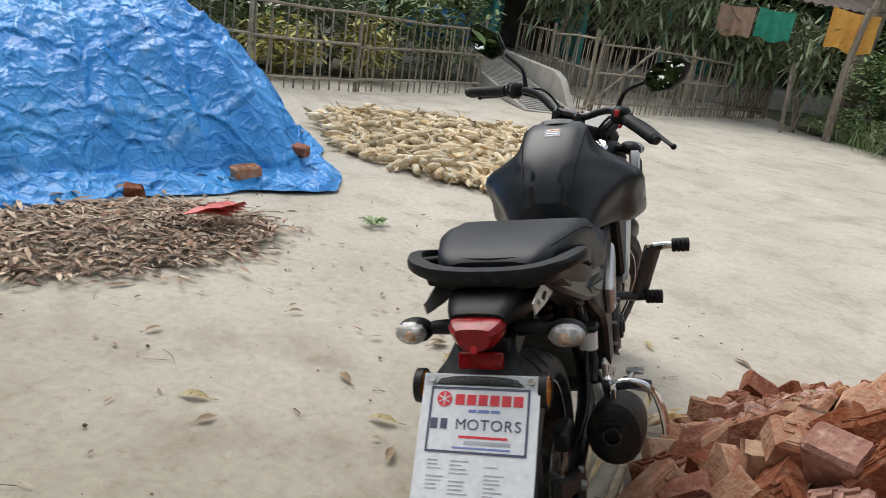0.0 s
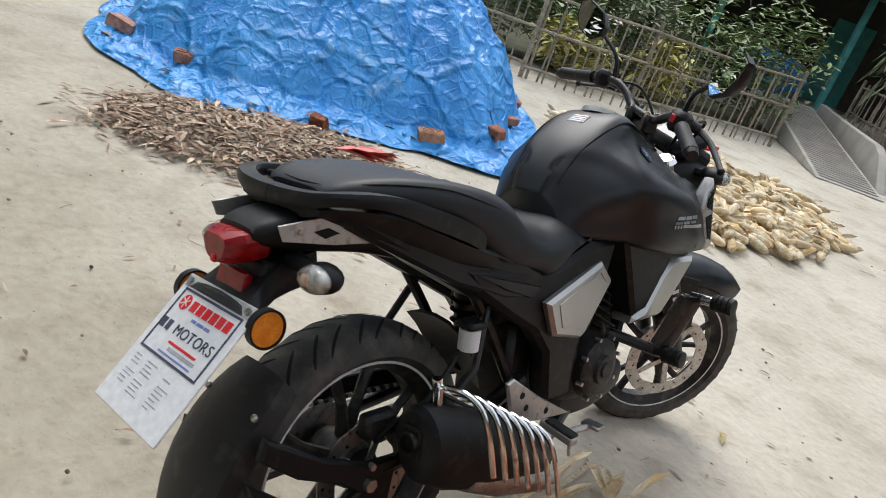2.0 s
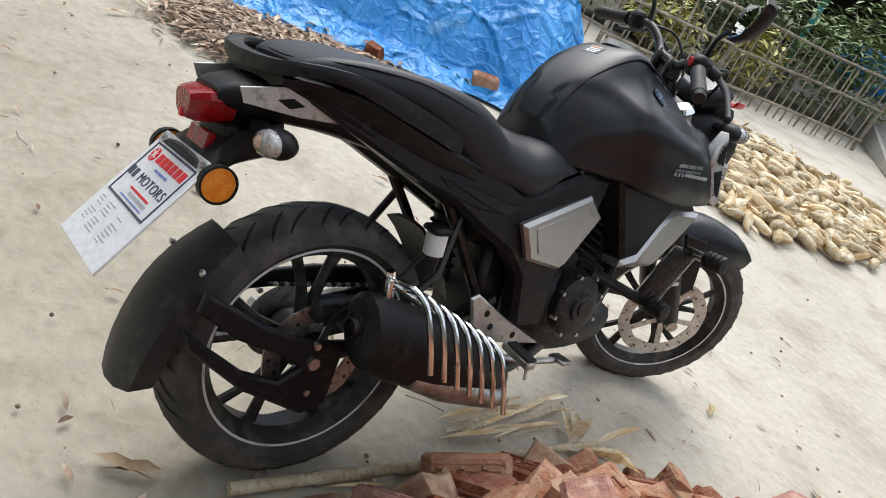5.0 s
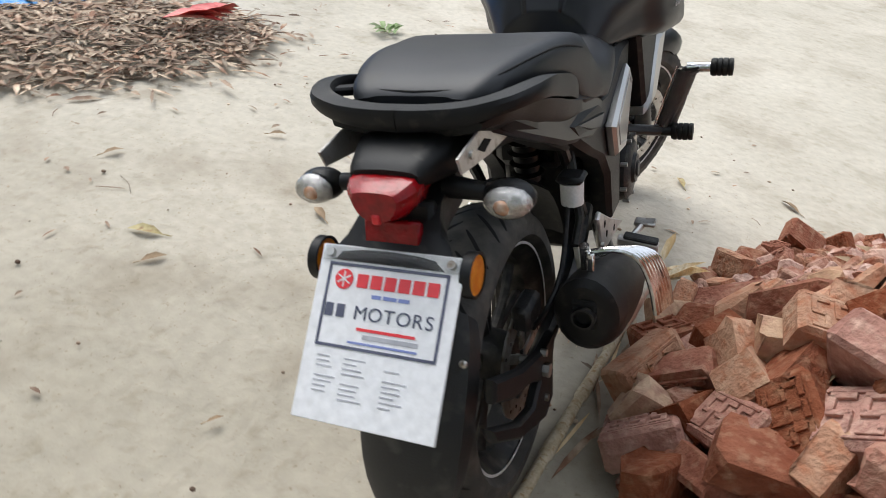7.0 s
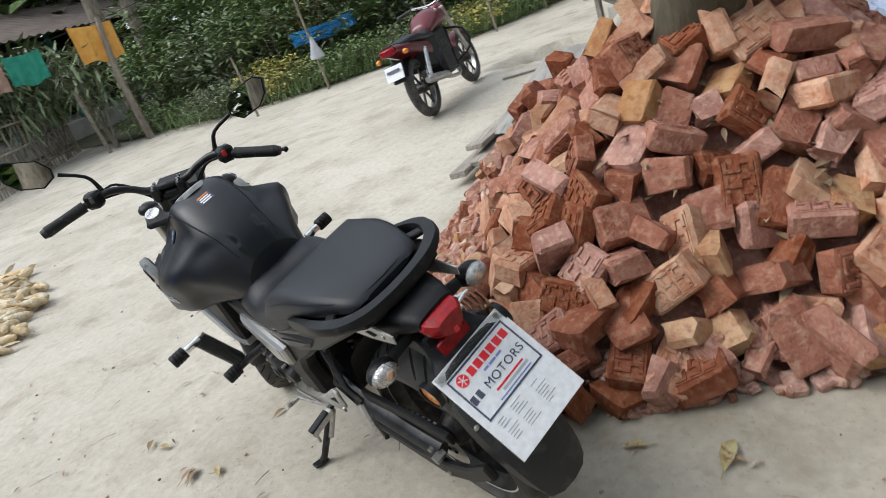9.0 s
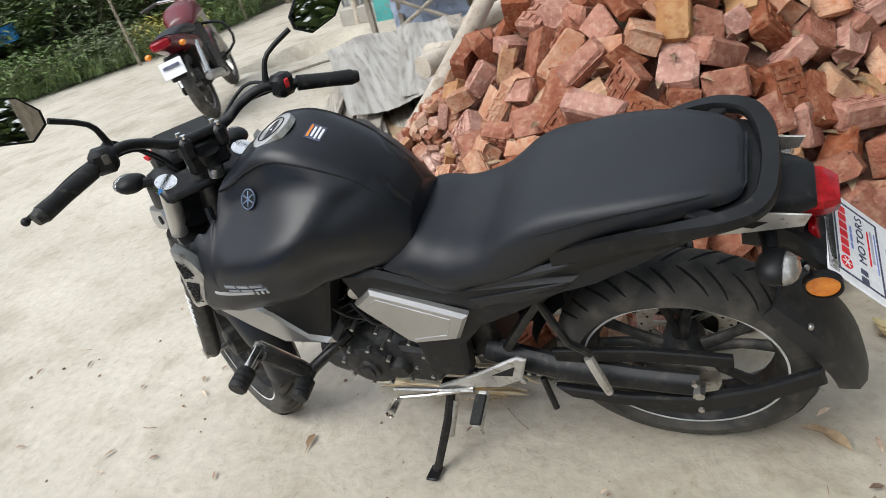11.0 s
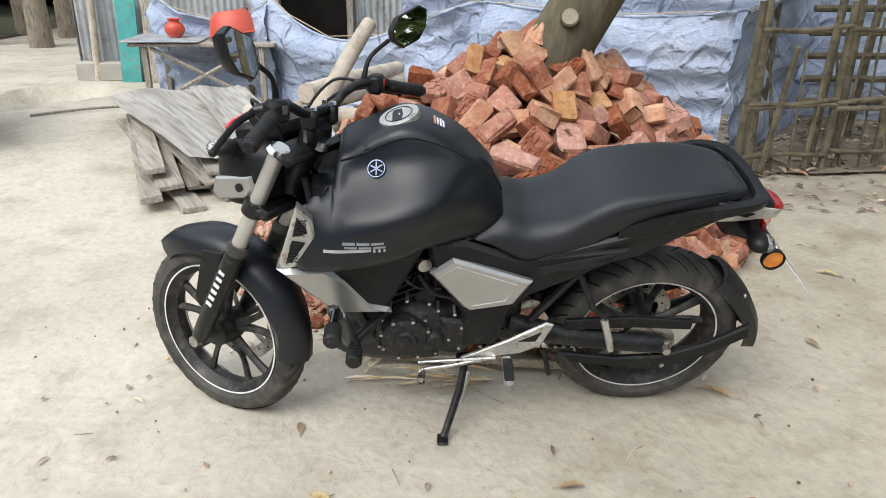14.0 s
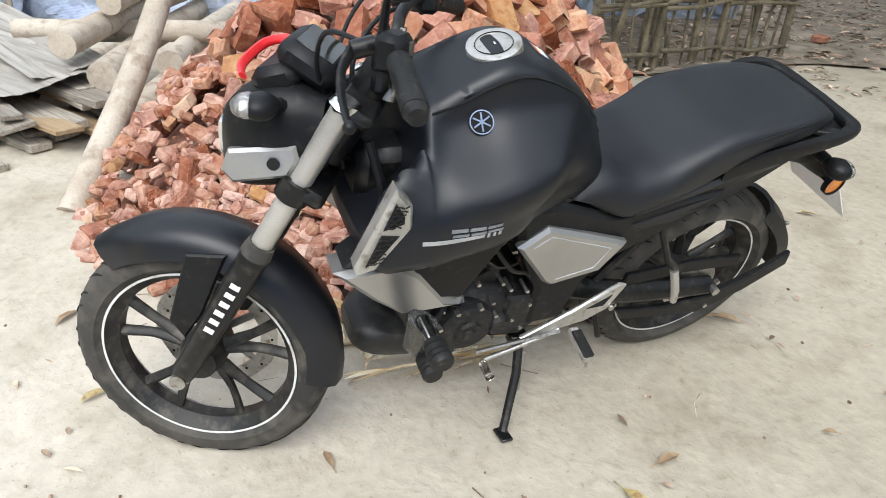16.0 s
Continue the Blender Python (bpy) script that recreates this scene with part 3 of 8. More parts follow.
def wheel(name, m, rad, w, label, spokes_off, disc_r):
    hub = part(name, Geo().lathe([(0.012, -0.06), (0.042, -0.055), (0.05, -0.02), (0.05, 0.02), (0.042, 0.055), (0.012, 0.06)], 24), RIM, bike, label, m=m)
    part("tyre", Geo().lathe(tyre_profile(rad, 0.216, w), 72, closed=True), RUBBER, hub, "dusty black road tyre with angled grooves")
    g = Geo()
    tread(rad, w, 34, g)
    part("tread_groove", g, GROOVE, hub)
    rw = w * 0.34
    prof = [(0.219, -rw - 0.004), (0.214, -rw - 0.004), (0.205, -rw + 0.006), (0.188, -rw * 0.45), (0.188, rw * 0.45), (0.205, rw - 0.006), (0.214, rw + 0.004), (0.222, rw + 0.004),
            (0.218, rw - 0.004), (0.2, rw * 0.5), (0.2, -rw * 0.5), (0.218, -rw + 0.004)]
    part("rim", Geo().lathe(prof, 72, closed=True), RIM, hub, "dusty black alloy rim")
    for s in (-1, 1):
        x = s * (rw + 0.0065)
        part("rim_stripe", Geo().lathe([(0.2145, x), (0.2095, x), (0.2095, x + s * 0.001), (0.2145, x + s * 0.001)], 72, closed=True), TAPE, hub, "white rim tape")
    for k in range(5):
        for s in (-1, 1):
            a0 = 2 * math.pi * k / 5 + 0.3
            a1 = a0 + s * 0.09
            a2 = a0 + s * 0.24
            p = [(0, 0.045 * math.cos(a1), 0.045 * math.sin(a1)), (0.004, 0.12 * math.cos((a1 + a2) / 2), 0.12 * math.sin((a1 + a2) / 2)), (0, 0.193 * math.cos(a2), 0.193 * math.sin(a2))]
            part("spoke", Geo().tube(p, [0.016, 0.011, 0.013], 8, smooth=3, flat=0.8), RIM, hub)
    if disc_r:
        x = spokes_off
        g = Geo()
        nh = 60
        ring = []
        for k in range(nh):
            a = 2 * math.pi * k / nh
            ring.append((disc_r + (0.0014 if (k // 3) % 2 else -0.0008), a))
        outer = [[(x + d, r * math.cos(a), r * math.sin(a)) for r, a in ring] for d in (-0.002, 0.002)]
        inner = [[(x + d, (r - 0.038) * math.cos(a), (r - 0.038) * math.sin(a)) for r, a in ring] for d in (0.002, -0.002)]
        g.loft(outer + inner + [outer[0]], caps=False)
        disc = part("brake_disc", g, STEEL, hub, "drilled steel brake disc")
        for k in range(5):
            a = 2 * math.pi * k / 5
            part("disc_arm", Geo().box(0.005, disc_r - 0.05, 0.018, Matrix.Rotation(a, 4, "X") @ X(x, (disc_r - 0.05) / 2 + 0.02, 0), 0.001), STEEL, disc)
        for k in range(20):
            a = 2 * math.pi * k / 20
            rr = disc_r - 0.012 - 0.012 * (k % 2)
            part("drill_hole", Geo().lathe([(0.0035, x - 0.0026), (0.0035, x + 0.0026)], 8, X(0, rr * math.cos(a), rr * math.sin(a))), GROOVE, disc)
    part("axle_nut", Geo().tube([(-0.115, 0, 0), (0.115, 0, 0)], 0.009, 6), STEEL, hub, "steel axle")
    return hub


rear = wheel("rear_wheel", X(0, RY, RZ), RRAD, 0.140, "wide rear wheel with black spokes", 0.07, 0.11)
front = wheel("front_wheel", STEER @ X(0.008, FY - 0.010, FZ - 0.005) @ Matrix.Diagonal((1, 0.982, 0.982, 1)), FRAD, 0.098, "front wheel with black spokes turned right", 0.062, 0.141)

# fuel tank with its shoulders and side shrouds
tank_st = [
    (0.505, [(0, 0.795), (0.055, 0.79), (0.092, 0.765), (0.108, 0.735), (0.112, 0.71), (0.10, 0.685), (0, 0.68)]),
    (0.535, [(0, 0.855), (0.058, 0.85), (0.102, 0.81), (0.124, 0.77), (0.128, 0.73), (0.112, 0.69), (0, 0.68)]),
    (0.58, [(0, 0.905), (0.062, 0.897), (0.112, 0.862), (0.155, 0.80), (0.145, 0.74), (0.13, 0.70), (0, 0.68)]),
    (0.64, [(0, 0.948), (0.07, 0.94), (0.112, 0.902), (0.190, 0.825), (0.168, 0.75), (0.15, 0.70), (0, 0.68)]),
    (0.70, [(0, 0.978), (0.076, 0.97), (0.108, 0.925), (0.212, 0.838), (0.196, 0.755), (0.17, 0.695), (0, 0.68)]),
    (0.76, [(0, 0.985), (0.078, 0.977), (0.104, 0.925), (0.224, 0.835), (0.218, 0.76), (0.19, 0.685), (0, 0.67)]),
    (0.82, [(0, 0.957), (0.08, 0.953), (0.10, 0.905), (0.222, 0.825), (0.229, 0.755), (0.20, 0.675), (0, 0.66)]),
    (0.88, [(0, 0.925), (0.082, 0.92), (0.104, 0.885), (0.214, 0.812), (0.23, 0.75), (0.205, 0.667), (0, 0.65)]),
    (0.915, [(0, 0.895), (0.08, 0.895), (0.118, 0.872), (0.206, 0.80), (0.228, 0.745), (0.208, 0.664), (0, 0.645)]),
    (0.93, [(0, 0.76), (0.10, 0.80), (0.128, 0.862), (0.204, 0.798), (0.226, 0.742), (0.208, 0.663), (0, 0.645)]),
    (0.97, [(0, 0.72), (0.13, 0.76), (0.152, 0.845), (0.198, 0.79), (0.218, 0.735), (0.206, 0.663), (0, 0.645)]),
    (1.005, [(0, 0.70), (0.15, 0.73), (0.166, 0.82), (0.192, 0.775), (0.208, 0.72), (0.202, 0.663), (0, 0.645)]),
    (1.03, [(0, 0.68), (0.16, 0.70), (0.176, 0.74), (0.188, 0.725), (0.197, 0.70), (0.195, 0.663), (0, 0.645)]),
]
tank = part("fuel_tank", Geo().loft(half_loft(tank_st, 30, 6)), MATTE, bike, "matte black sculpted fuel tank", 60)

# hollow below the tank's top edge, round the emblem
for v in tank.data.vertices:
    q = ((v.co.y - 0.78) / 0.15) ** 2 + ((v.co.z - 0.878 + 0.22 * (v.co.y - 0.78)) / 0.052) ** 2
    if q < 1 and abs(v.co.x) > 0.06:
        v.co.x -= math.copysign(0.022 * (1 - q) ** 1.3, v.co.x)
# knee recess behind the shoulder, with a soft crease along its front edge
for v in tank.data.vertices:
    y, z = v.co.y, v.co.z
    edge = 0.75 - 0.35 * (z - 0.71) - 0.9 * max(0, z - 0.82) ** 1.2
    d = min(1, max(0, (edge - y) / 0.06)) * min(1, max(0, (0.90 - z) / 0.03))
    if abs(v.co.x) > 0.05:
        v.co.x -= math.copysign(0.014 * d * d * (3 - 2 * d), v.co.x)
tank.data.update()


def on_skin(me, p):
    """A pose on the skin of a mesh nearest p: x along the outward normal, y forward."""
    v = min(me.vertices, key=lambda q: (q.co - Vector(p)).length_squared)
    n = v.normal
    y = (Vector((0, 1, 0)) - n * n.y).normalized()
    z = n.cross(y)
    return Matrix((n, y, z)).transposed().to_4x4(), v.co.copy()


def skin_at(me, p, out=0.0):
    r, c = on_skin(me, p)
    return Matrix.Translation(Vector(p) + r.col[0].to_3d() * ((c - Vector(p)).dot(r.col[0].to_3d()) + out)) @ r

part("filler_cap", Geo().lathe([(0.001, 0.0025), (0.032, 0.0025), (0.033, 0.004), (0.043, 0.005), (0.05, 0.003), (0.052, -0.01), (0.001, -0.01)], 40,
                               Matrix.Translation((0, 0.765, 0.980)) @ Matrix.Rotation(radians(-17), 4, "X") @ Matrix.Rotation(radians(-90), 4, "Y")), ALLOY, tank, "brushed metal filler cap")
part("cap_ring", Geo().lathe([(0.0335, 0.0045), (0.0342, 0.0062), (0.0352, 0.0045)], 40,
                             Matrix.Translation((0, 0.765, 0.980)) @ Matrix.Rotation(radians(-17), 4, "X") @ Matrix.Rotation(radians(-90), 4, "Y"), closed=True), GROOVE, tank)
part("keyhole", Geo().box(0.009, 0.004, 0.002, Matrix.Translation((0, 0.765, 0.9845)) @ Matrix.Rotation(radians(-17), 4, "X"), 0.001), CHROME, tank)
part("sticker", Geo().box(0.045, 0.034, 0.0012, Matrix.Translation((0.0, 0.668, 0.964)) @ Matrix.Rotation(radians(30), 4, "X"), 0.0004), INKDARK, tank, "small dark warning sticker with pale lines")
for k in range(4):
    part("sticker_bar", Geo().box(0.036 - 0.006 * (k % 2), 0.0045, 0.0012, Matrix.Translation((0.0, 0.668, 0.964)) @ Matrix.Rotation(radians(30), 4, "X") @ X(0, 0.012 - 0.008 * k, 0.0008), 0.0002), AMBER if k == 0 else WHITE, tank)
tank_skin = BVHTree.FromPolygons([v.co.copy() for v in tank.data.vertices], [tuple(p.vertices) for p in tank.data.polygons])


def ribbon(s, y0, y1, z, slope, height, n=8):
    """A thin flat band on the tank's side from y0 to y1 at height z."""
    rings = []
    for k in range(n + 1):
        y = y0 + (y1 - y0) * k / n
        lo, hi = (tank_skin.ray_cast(Vector((s * 0.5, y, z + slope * (y - y0) + q)), Vector((-s, 0, 0)))[0] for q in (-height / 2, height / 2))
        out = Vector((s * 0.0018, 0, 0))
        rings.append([lo - out, hi - out, hi + out, lo + out])
    return Geo().loft(rings)


for s in (-1, 1):
    mE = skin_at(tank.data, (s * 0.108, 0.818, 0.895), 0.003)
    em = part("emblem", Geo().lathe([(0.001, -0.004), (0.019, -0.004), (0.021, 0.0), (0.021, 0.004), (0.018, 0.005), (0.001, 0.004)], 28, mE), GROOVE, tank, "round metal emblem")
    part("emblem_ring", Geo().lathe([(0.0215, 0.003), (0.0215, 0.0062), (0.0197, 0.0062), (0.0197, 0.003)], 28, mE, closed=True), BADGE, em)
    for k in range(3):
        part("emblem_bar", Geo().box(0.002, 0.034, 0.0032, mE @ Matrix.Rotation(k * math.pi / 3 + 0.52, 4, "X") @ X(0.0055, 0, 0), 0.0006), BADGE, em)
    # air intake at the shroud's front edge
    g = Geo().prism([(1.0, 0.855), (0.968, 0.815), (0.962, 0.765), (1.018, 0.678), (1.052, 0.668), (1.058, 0.69)], s * 0.180, s * 0.214, 0.006)
    it = part("intake_frame", g, ALLOY, tank, "satin silver intake frame")
    for poly in ([(1.0, 0.828), (0.982, 0.80), (0.98, 0.782), (1.016, 0.772)], [(1.018, 0.762), (0.986, 0.755), (1.022, 0.70), (1.04, 0.692)]):
        part("intake_mesh", Geo().prism(poly, s * 0.206, s * 0.2165, 0.001), GROOVE, it, "black honeycomb intake")
        ys, zs = [p[0] for p in poly], [p[1] for p in poly]
        for k in range(6):
            z = min(zs) + (max(zs) - min(zs)) * (k + 0.7) / 6.6
            for q in (-1, 0, 1):
                part("intake_rib", Geo().box(0.0022, 0.0085, 0.0028, Matrix.Translation((s * 0.2175, sum(ys) / 4 + 0.0085 * q + (z - sum(zs) / 4) * -0.22, z)) @ Matrix.Rotation(radians(32 if (k + q) % 2 else -32), 4, "X"), 0.0006), BLACKMETAL, it)
    # silver word mark and stripe as plain ribbons lying on the skin
    for y0, y1 in ((0.898, 0.868), (0.864, 0.834), (0.830, 0.800)):
        part("side_mark", ribbon(s, y0, y1, 0.764, 0.0, 0.0085), EMBLEM, tank, "silver side mark")
        part("side_mark", ribbon(s, y0 - 0.004, y1 - 0.004, 0.752, 0.0, 0.006), EMBLEM, tank)
    part("side_stripe", ribbon(s, 0.945, 0.832, 0.738, -0.05, 0.0075), MARK, tank, "grey side stripe decal")
    for k in range(3):
        part("side_stripe", ribbon(s, 0.826 - 0.012 * k, 0.821 - 0.012 * k, 0.742, 0.0, 0.0085), MARK, tank)
    part("seam", Geo().tube([skin_at(tank.data, q, 0.0).translation for q in ((s * 0.086, 0.90, 0.90), (s * 0.09, 0.85, 0.925), (s * 0.088, 0.80, 0.95), (s * 0.086, 0.74, 0.965), (s * 0.084, 0.68, 0.95), (s * 0.08, 0.62, 0.92), (s * 0.074, 0.57, 0.885), (s * 0.066, 0.525, 0.82))], 0.0022, 6, smooth=4), GROOVE, tank)

# seat
seat_st = [
    (0.60, [(0, 0.689), (0.1, 0.6957), (0.128, 0.6954), (0.13, 0.712), (0.1, 0.705), (0, 0.7)]),
    (0.555, [(0, 0.729), (0.09, 0.7307), (0.135, 0.7084), (0.14, 0.7), (0.11, 0.69), (0, 0.69)]),
    (0.50, [(0, 0.748), (0.09, 0.7497), (0.138, 0.7184), (0.145, 0.675), (0.11, 0.665), (0, 0.67)]),
    (0.44, [(0, 0.735), (0.1, 0.7362), (0.148, 0.7014), (0.148, 0.65), (0.11, 0.64), (0, 0.65)]),
    (0.39, [(0, 0.739), (0.11, 0.7402), (0.152, 0.7044), (0.145, 0.66), (0.1, 0.655), (0, 0.66)]),
    (0.35, [(0, 0.752), (0.116, 0.751), (0.153, 0.716), (0.142, 0.665), (0.1, 0.66), (0, 0.665)]),
    (0.315, [(0, 0.774), (0.122, 0.772), (0.15, 0.738), (0.14, 0.67), (0.1, 0.665), (0, 0.67)]),
    (0.27, [(0, 0.800), (0.124, 0.799), (0.142, 0.792), (0.15, 0.762), (0.14, 0.69), (0.1, 0.685), (0, 0.68)]),
    (0.21, [(0, 0.823), (0.124, 0.823), (0.140, 0.815), (0.148, 0.79), (0.14, 0.73), (0.1, 0.725), (0, 0.72)]),
    (0.12, [(0, 0.836), (0.122, 0.837), (0.137, 0.829), (0.145, 0.808), (0.138, 0.775), (0.1, 0.77), (0, 0.76)]),
    (0.02, [(0, 0.842), (0.112, 0.843), (0.127, 0.835), (0.134, 0.818), (0.128, 0.79), (0.09, 0.785), (0, 0.78)]),
    (-0.06, [(0, 0.836), (0.096, 0.837), (0.110, 0.829), (0.116, 0.815), (0.108, 0.803), (0.07, 0.8), (0, 0.8)]),
    (-0.10, [(0, 0.823), (0.080, 0.824), (0.092, 0.819), (0.096, 0.812), (0.086, 0.808), (0.06, 0.806), (0, 0.806)]),
    (-0.115, [(0, 0.806), (0.05, 0.808), (0.062, 0.812), (0.06, 0.818), (0.04, 0.82), (0, 0.82)]),
]
seat = part("seat", Geo().loft(half_loft(seat_st, 18, 4)), VINYL, bike, "stepped black vinyl seat", 60)
for s in (-1, 1):
    part("seat_seam", Geo().tube([(s * 0.146, 0.24, 0.79), (s * 0.143, 0.12, 0.824), (s * 0.130, 0.02, 0.834), (s * 0.106, -0.06, 0.832), (s * 0.07, -0.095, 0.824), (0, -0.102, 0.822)], 0.0016, 6, smooth=4), GROOVE, seat)

# side covers, tail and rear fittings
for s in (-1, 1):
    part("side_cover", Geo().prism([(0.70, 0.70), (0.60, 0.70), (0.46, 0.648), (0.30, 0.668), (0.17, 0.678), (0.22, 0.625), (0.33, 0.562), (0.42, 0.515), (0.475, 0.455), (0.50, 0.33), (0.60, 0.33), (0.60, 0.45), (0.68, 0.60)],
                                   s * 0.085, s * 0.142, 0.012), PLASTIC, bike, "matte black side cover")
    part("cover_crease", Geo().prism([(0.42, 0.62), (0.20, 0.668), (0.30, 0.62), (0.38, 0.595)], s * 0.13, s * 0.1455, 0.006), MATTE, bike)
    g = Geo().prism([(0.69, 0.605), (0.63, 0.655), (0.42, 0.586), (0.465, 0.505), (0.58, 0.478), (0.60, 0.490)], s * 0.138, s * 0.165, 0.008)
    g.v = [(x - s * 0.05 * (y - 0.43), y, z) for x, y, z in g.v]
    sp = part("silver_panel", g, SILVER, bike, "satin silver knee panel")
    part("panel_crease", Geo().tube([(s * (0.1655 - 0.05 * (y - 0.43)), y, z) for y, z in ((0.655, 0.605), (0.62, 0.632), (0.462, 0.578), (0.488, 0.523), (0.575, 0.50))], 0.0014, 6), MARK, sp)
    part("lower_shroud", Geo().prism([(1.08, 0.632), (0.955, 0.638), (0.905, 0.60), (0.84, 0.512), (0.795, 0.500), (0.79, 0.482), (0.93, 0.484), (0.995, 0.54)], s * 0.10, s * 0.172, 0.012), SILVER, bike, "satin silver lower shroud")
    part("upper_shroud", Geo().prism([(1.02, 0.672), (0.80, 0.685), (0.70, 0.70), (0.72, 0.66), (0.80, 0.50), (0.86, 0.51), (0.95, 0.632), (1.06, 0.636)], s * 0.09, s * 0.165, 0.01), PLASTIC, bike, "black inner shroud")
    # grab rail: a flat bar round the seat's end
    part("grab_rail", strap([(s * 0.138, 0.215, 0.728), (s * 0.147, 0.14, 0.757), (s * 0.155, 0.05, 0.785), (s * 0.160, -0.02, 0.806), (s * 0.156, -0.072, 0.816), (s * 0.134, -0.118, 0.816), (s * 0.092, -0.140, 0.808), (s * 0.04, -0.148, 0.803), (0, -0.150, 0.802)],
                            [0.012, 0.014, 0.018, 0.024, 0.030, 0.034, 0.034, 0.032, 0.032], [0.034, 0.036, 0.034, 0.028, 0.022, 0.020, 0.024, 0.028, 0.030]), PLASTIC, bike, "flat black grab rail", 30)
    part("grab_arm", strap([(s * 0.095, -0.005, 0.800), (s * 0.125, -0.045, 0.806), (s * 0.148, -0.075, 0.813)], [0.03, 0.026, 0.024], [0.014, 0.013, 0.012]), PLASTIC, bike, "", 30)
    part("tail_side", Geo().prism([(0.36, 0.655), (0.22, 0.705), (0.0, 0.772), (-0.09, 0.79), (-0.075, 0.762), (0.02, 0.715), (0.13, 0.66), (0.24, 0.605), (0.34, 0.585)], s * 0.05, s * 0.126, 0.014), PLASTIC, bike, "black tail side cover")
    g = Geo().prism([(0.47, 0.625), (0.36, 0.674), (0.20, 0.722), (0.0, 0.778), (-0.10, 0.792), (-0.085, 0.762), (0.02, 0.712), (0.15, 0.652), (0.30, 0.606), (0.44, 0.592)], s * 0.105, s * 0.147, 0.008)
    g.v = [(x - s * (0.13 * max(0, 0.2 - y) + 0.05 * max(0, y - 0.3)), y, z) for x, y, z in g.v]
    part("tail_panel", g, MATTE, bike, "matte black tail panel")
    br = part("tail_bracket", Geo().prism([(-0.205, 0.772), (-0.125, 0.782), (-0.03, 0.742), (-0.028, 0.734), (-0.10, 0.736), (-0.195, 0.748)], s * 0.096, s * 0.100, 0.001), ALLOY, bike, "bare alloy bracket plate with a slot")
    part("bracket_slot", Geo().prism([(-0.092, 0.755), (-0.115, 0.765), (-0.142, 0.760), (-0.12, 0.748)], s * 0.0975, s * 0.1012, 0.0003), GROOVE, br)
    part("bolt", Geo().tube([(s * 0.098, -0.165, 0.762), (s * 0.104, -0.165, 0.762)], 0.006, 8), STEEL, br)
    # indicators
    sg = part("rear_indicator", Geo().blob(0.036, 0.03, 0.024, X(s * 0.142, -0.150, 0.70)), PLASTIC, bike, "black indicator housing")
    part("stalk", Geo().tube([(s * 0.05, -0.14, 0.705), (s * 0.11, -0.145, 0.703)], [0.017, 0.013], 10), PLASTIC, sg)
    part("lamp_bowl", Geo().blob(0.0315, 0.0225, 0.0210, X(s * 0.144, -0.1615, 0.70)), BOWL, sg, "silver lamp bowl")
    part("bulb", Geo().blob(0.012, 0.008, 0.010, X(s * 0.142, -0.1785, 0.70), 10, 7), BULB, sg, "amber indicator bulb")
    part("lens", Geo().blob(0.033, 0.027, 0.0225, X(s * 0.144, -0.163, 0.70)), CLEAR, sg, "clear indicator lens")
    rf = part("reflector", Geo().lathe([(0.001, 0.0), (0.026, 0.0), (0.027, 0.004), (0.027, 0.008), (0.001, 0.008)], 32, X(s * 0.112 - 0.004, -0.222, 0.622)), AMBER, bike, "round amber side reflector")
    part("reflector_ring", Geo().lathe([(0.0275, -0.006), (0.031, -0.006), (0.031, 0.008), (0.0275, 0.008)], 32, X(s * 0.112 - 0.002, -0.222, 0.622), closed=True), PLASTIC, rf)
part("seat_base", Geo().loft(half_loft([
    (0.30, [(0, 0.70), (0.10, 0.70), (0.135, 0.69), (0.12, 0.655), (0, 0.65)]),
    (0.18, [(0, 0.735), (0.11, 0.735), (0.146, 0.718), (0.118, 0.672), (0, 0.66)]),
    (0.06, [(0, 0.775), (0.11, 0.775), (0.148, 0.758), (0.112, 0.712), (0, 0.69)]),
    (-0.03, [(0, 0.795), (0.10, 0.795), (0.140, 0.782), (0.10, 0.742), (0, 0.73)]),
    (-0.10, [(0, 0.80), (0.10, 0.80), (0.138, 0.793), (0.09, 0.766), (0, 0.755)]),
    (-0.142, [(0, 0.797), (0.09, 0.797), (0.118, 0.79), (0.07, 0.777), (0, 0.772)])], 12, 3)), PLASTIC, bike, "black seat base fairing", 45)
part("tail_cowl", Geo().loft(half_loft([
    (0.24, [(0, 0.70), (0.08, 0.70), (0.105, 0.69), (0.10, 0.67), (0, 0.66)]),
    (0.10, [(0, 0.745), (0.085, 0.742), (0.105, 0.725), (0.10, 0.69), (0, 0.68)]),
    (-0.02, [(0, 0.78), (0.075, 0.775), (0.092, 0.75), (0.085, 0.715), (0, 0.70)]),
    (-0.12, [(0, 0.785), (0.062, 0.78), (0.078, 0.757), (0.07, 0.722), (0, 0.71)]),
    (-0.19, [(0, 0.77), (0.05, 0.767), (0.06, 0.752), (0.052, 0.73), (0, 0.72)]),
    (-0.215, [(0, 0.758), (0.042, 0.755), (0.048, 0.748), (0.042, 0.735), (0, 0.73)])], 12, 3)), PLASTIC, bike, "black tail cowl", 45)
tl = part("tail_light", Geo().loft(half_loft([
    (-0.18, [(0, 0.752), (0.04, 0.75), (0.047, 0.738), (0.036, 0.705), (0, 0.695)]),
    (-0.225, [(0, 0.75), (0.043, 0.748), (0.05, 0.733), (0.034, 0.703), (0, 0.692)]),
    (-0.25, [(0, 0.742), (0.026, 0.74), (0.032, 0.73), (0.022, 0.708), (0, 0.70)])], 10, 2)), REDLENS, bike, "faceted red tail light", 24)
part("lamp_mark", Geo().box(0.012, 0.012, 0.014, X(0, -0.247, 0.705), 0.002), REDPAINT, tl)
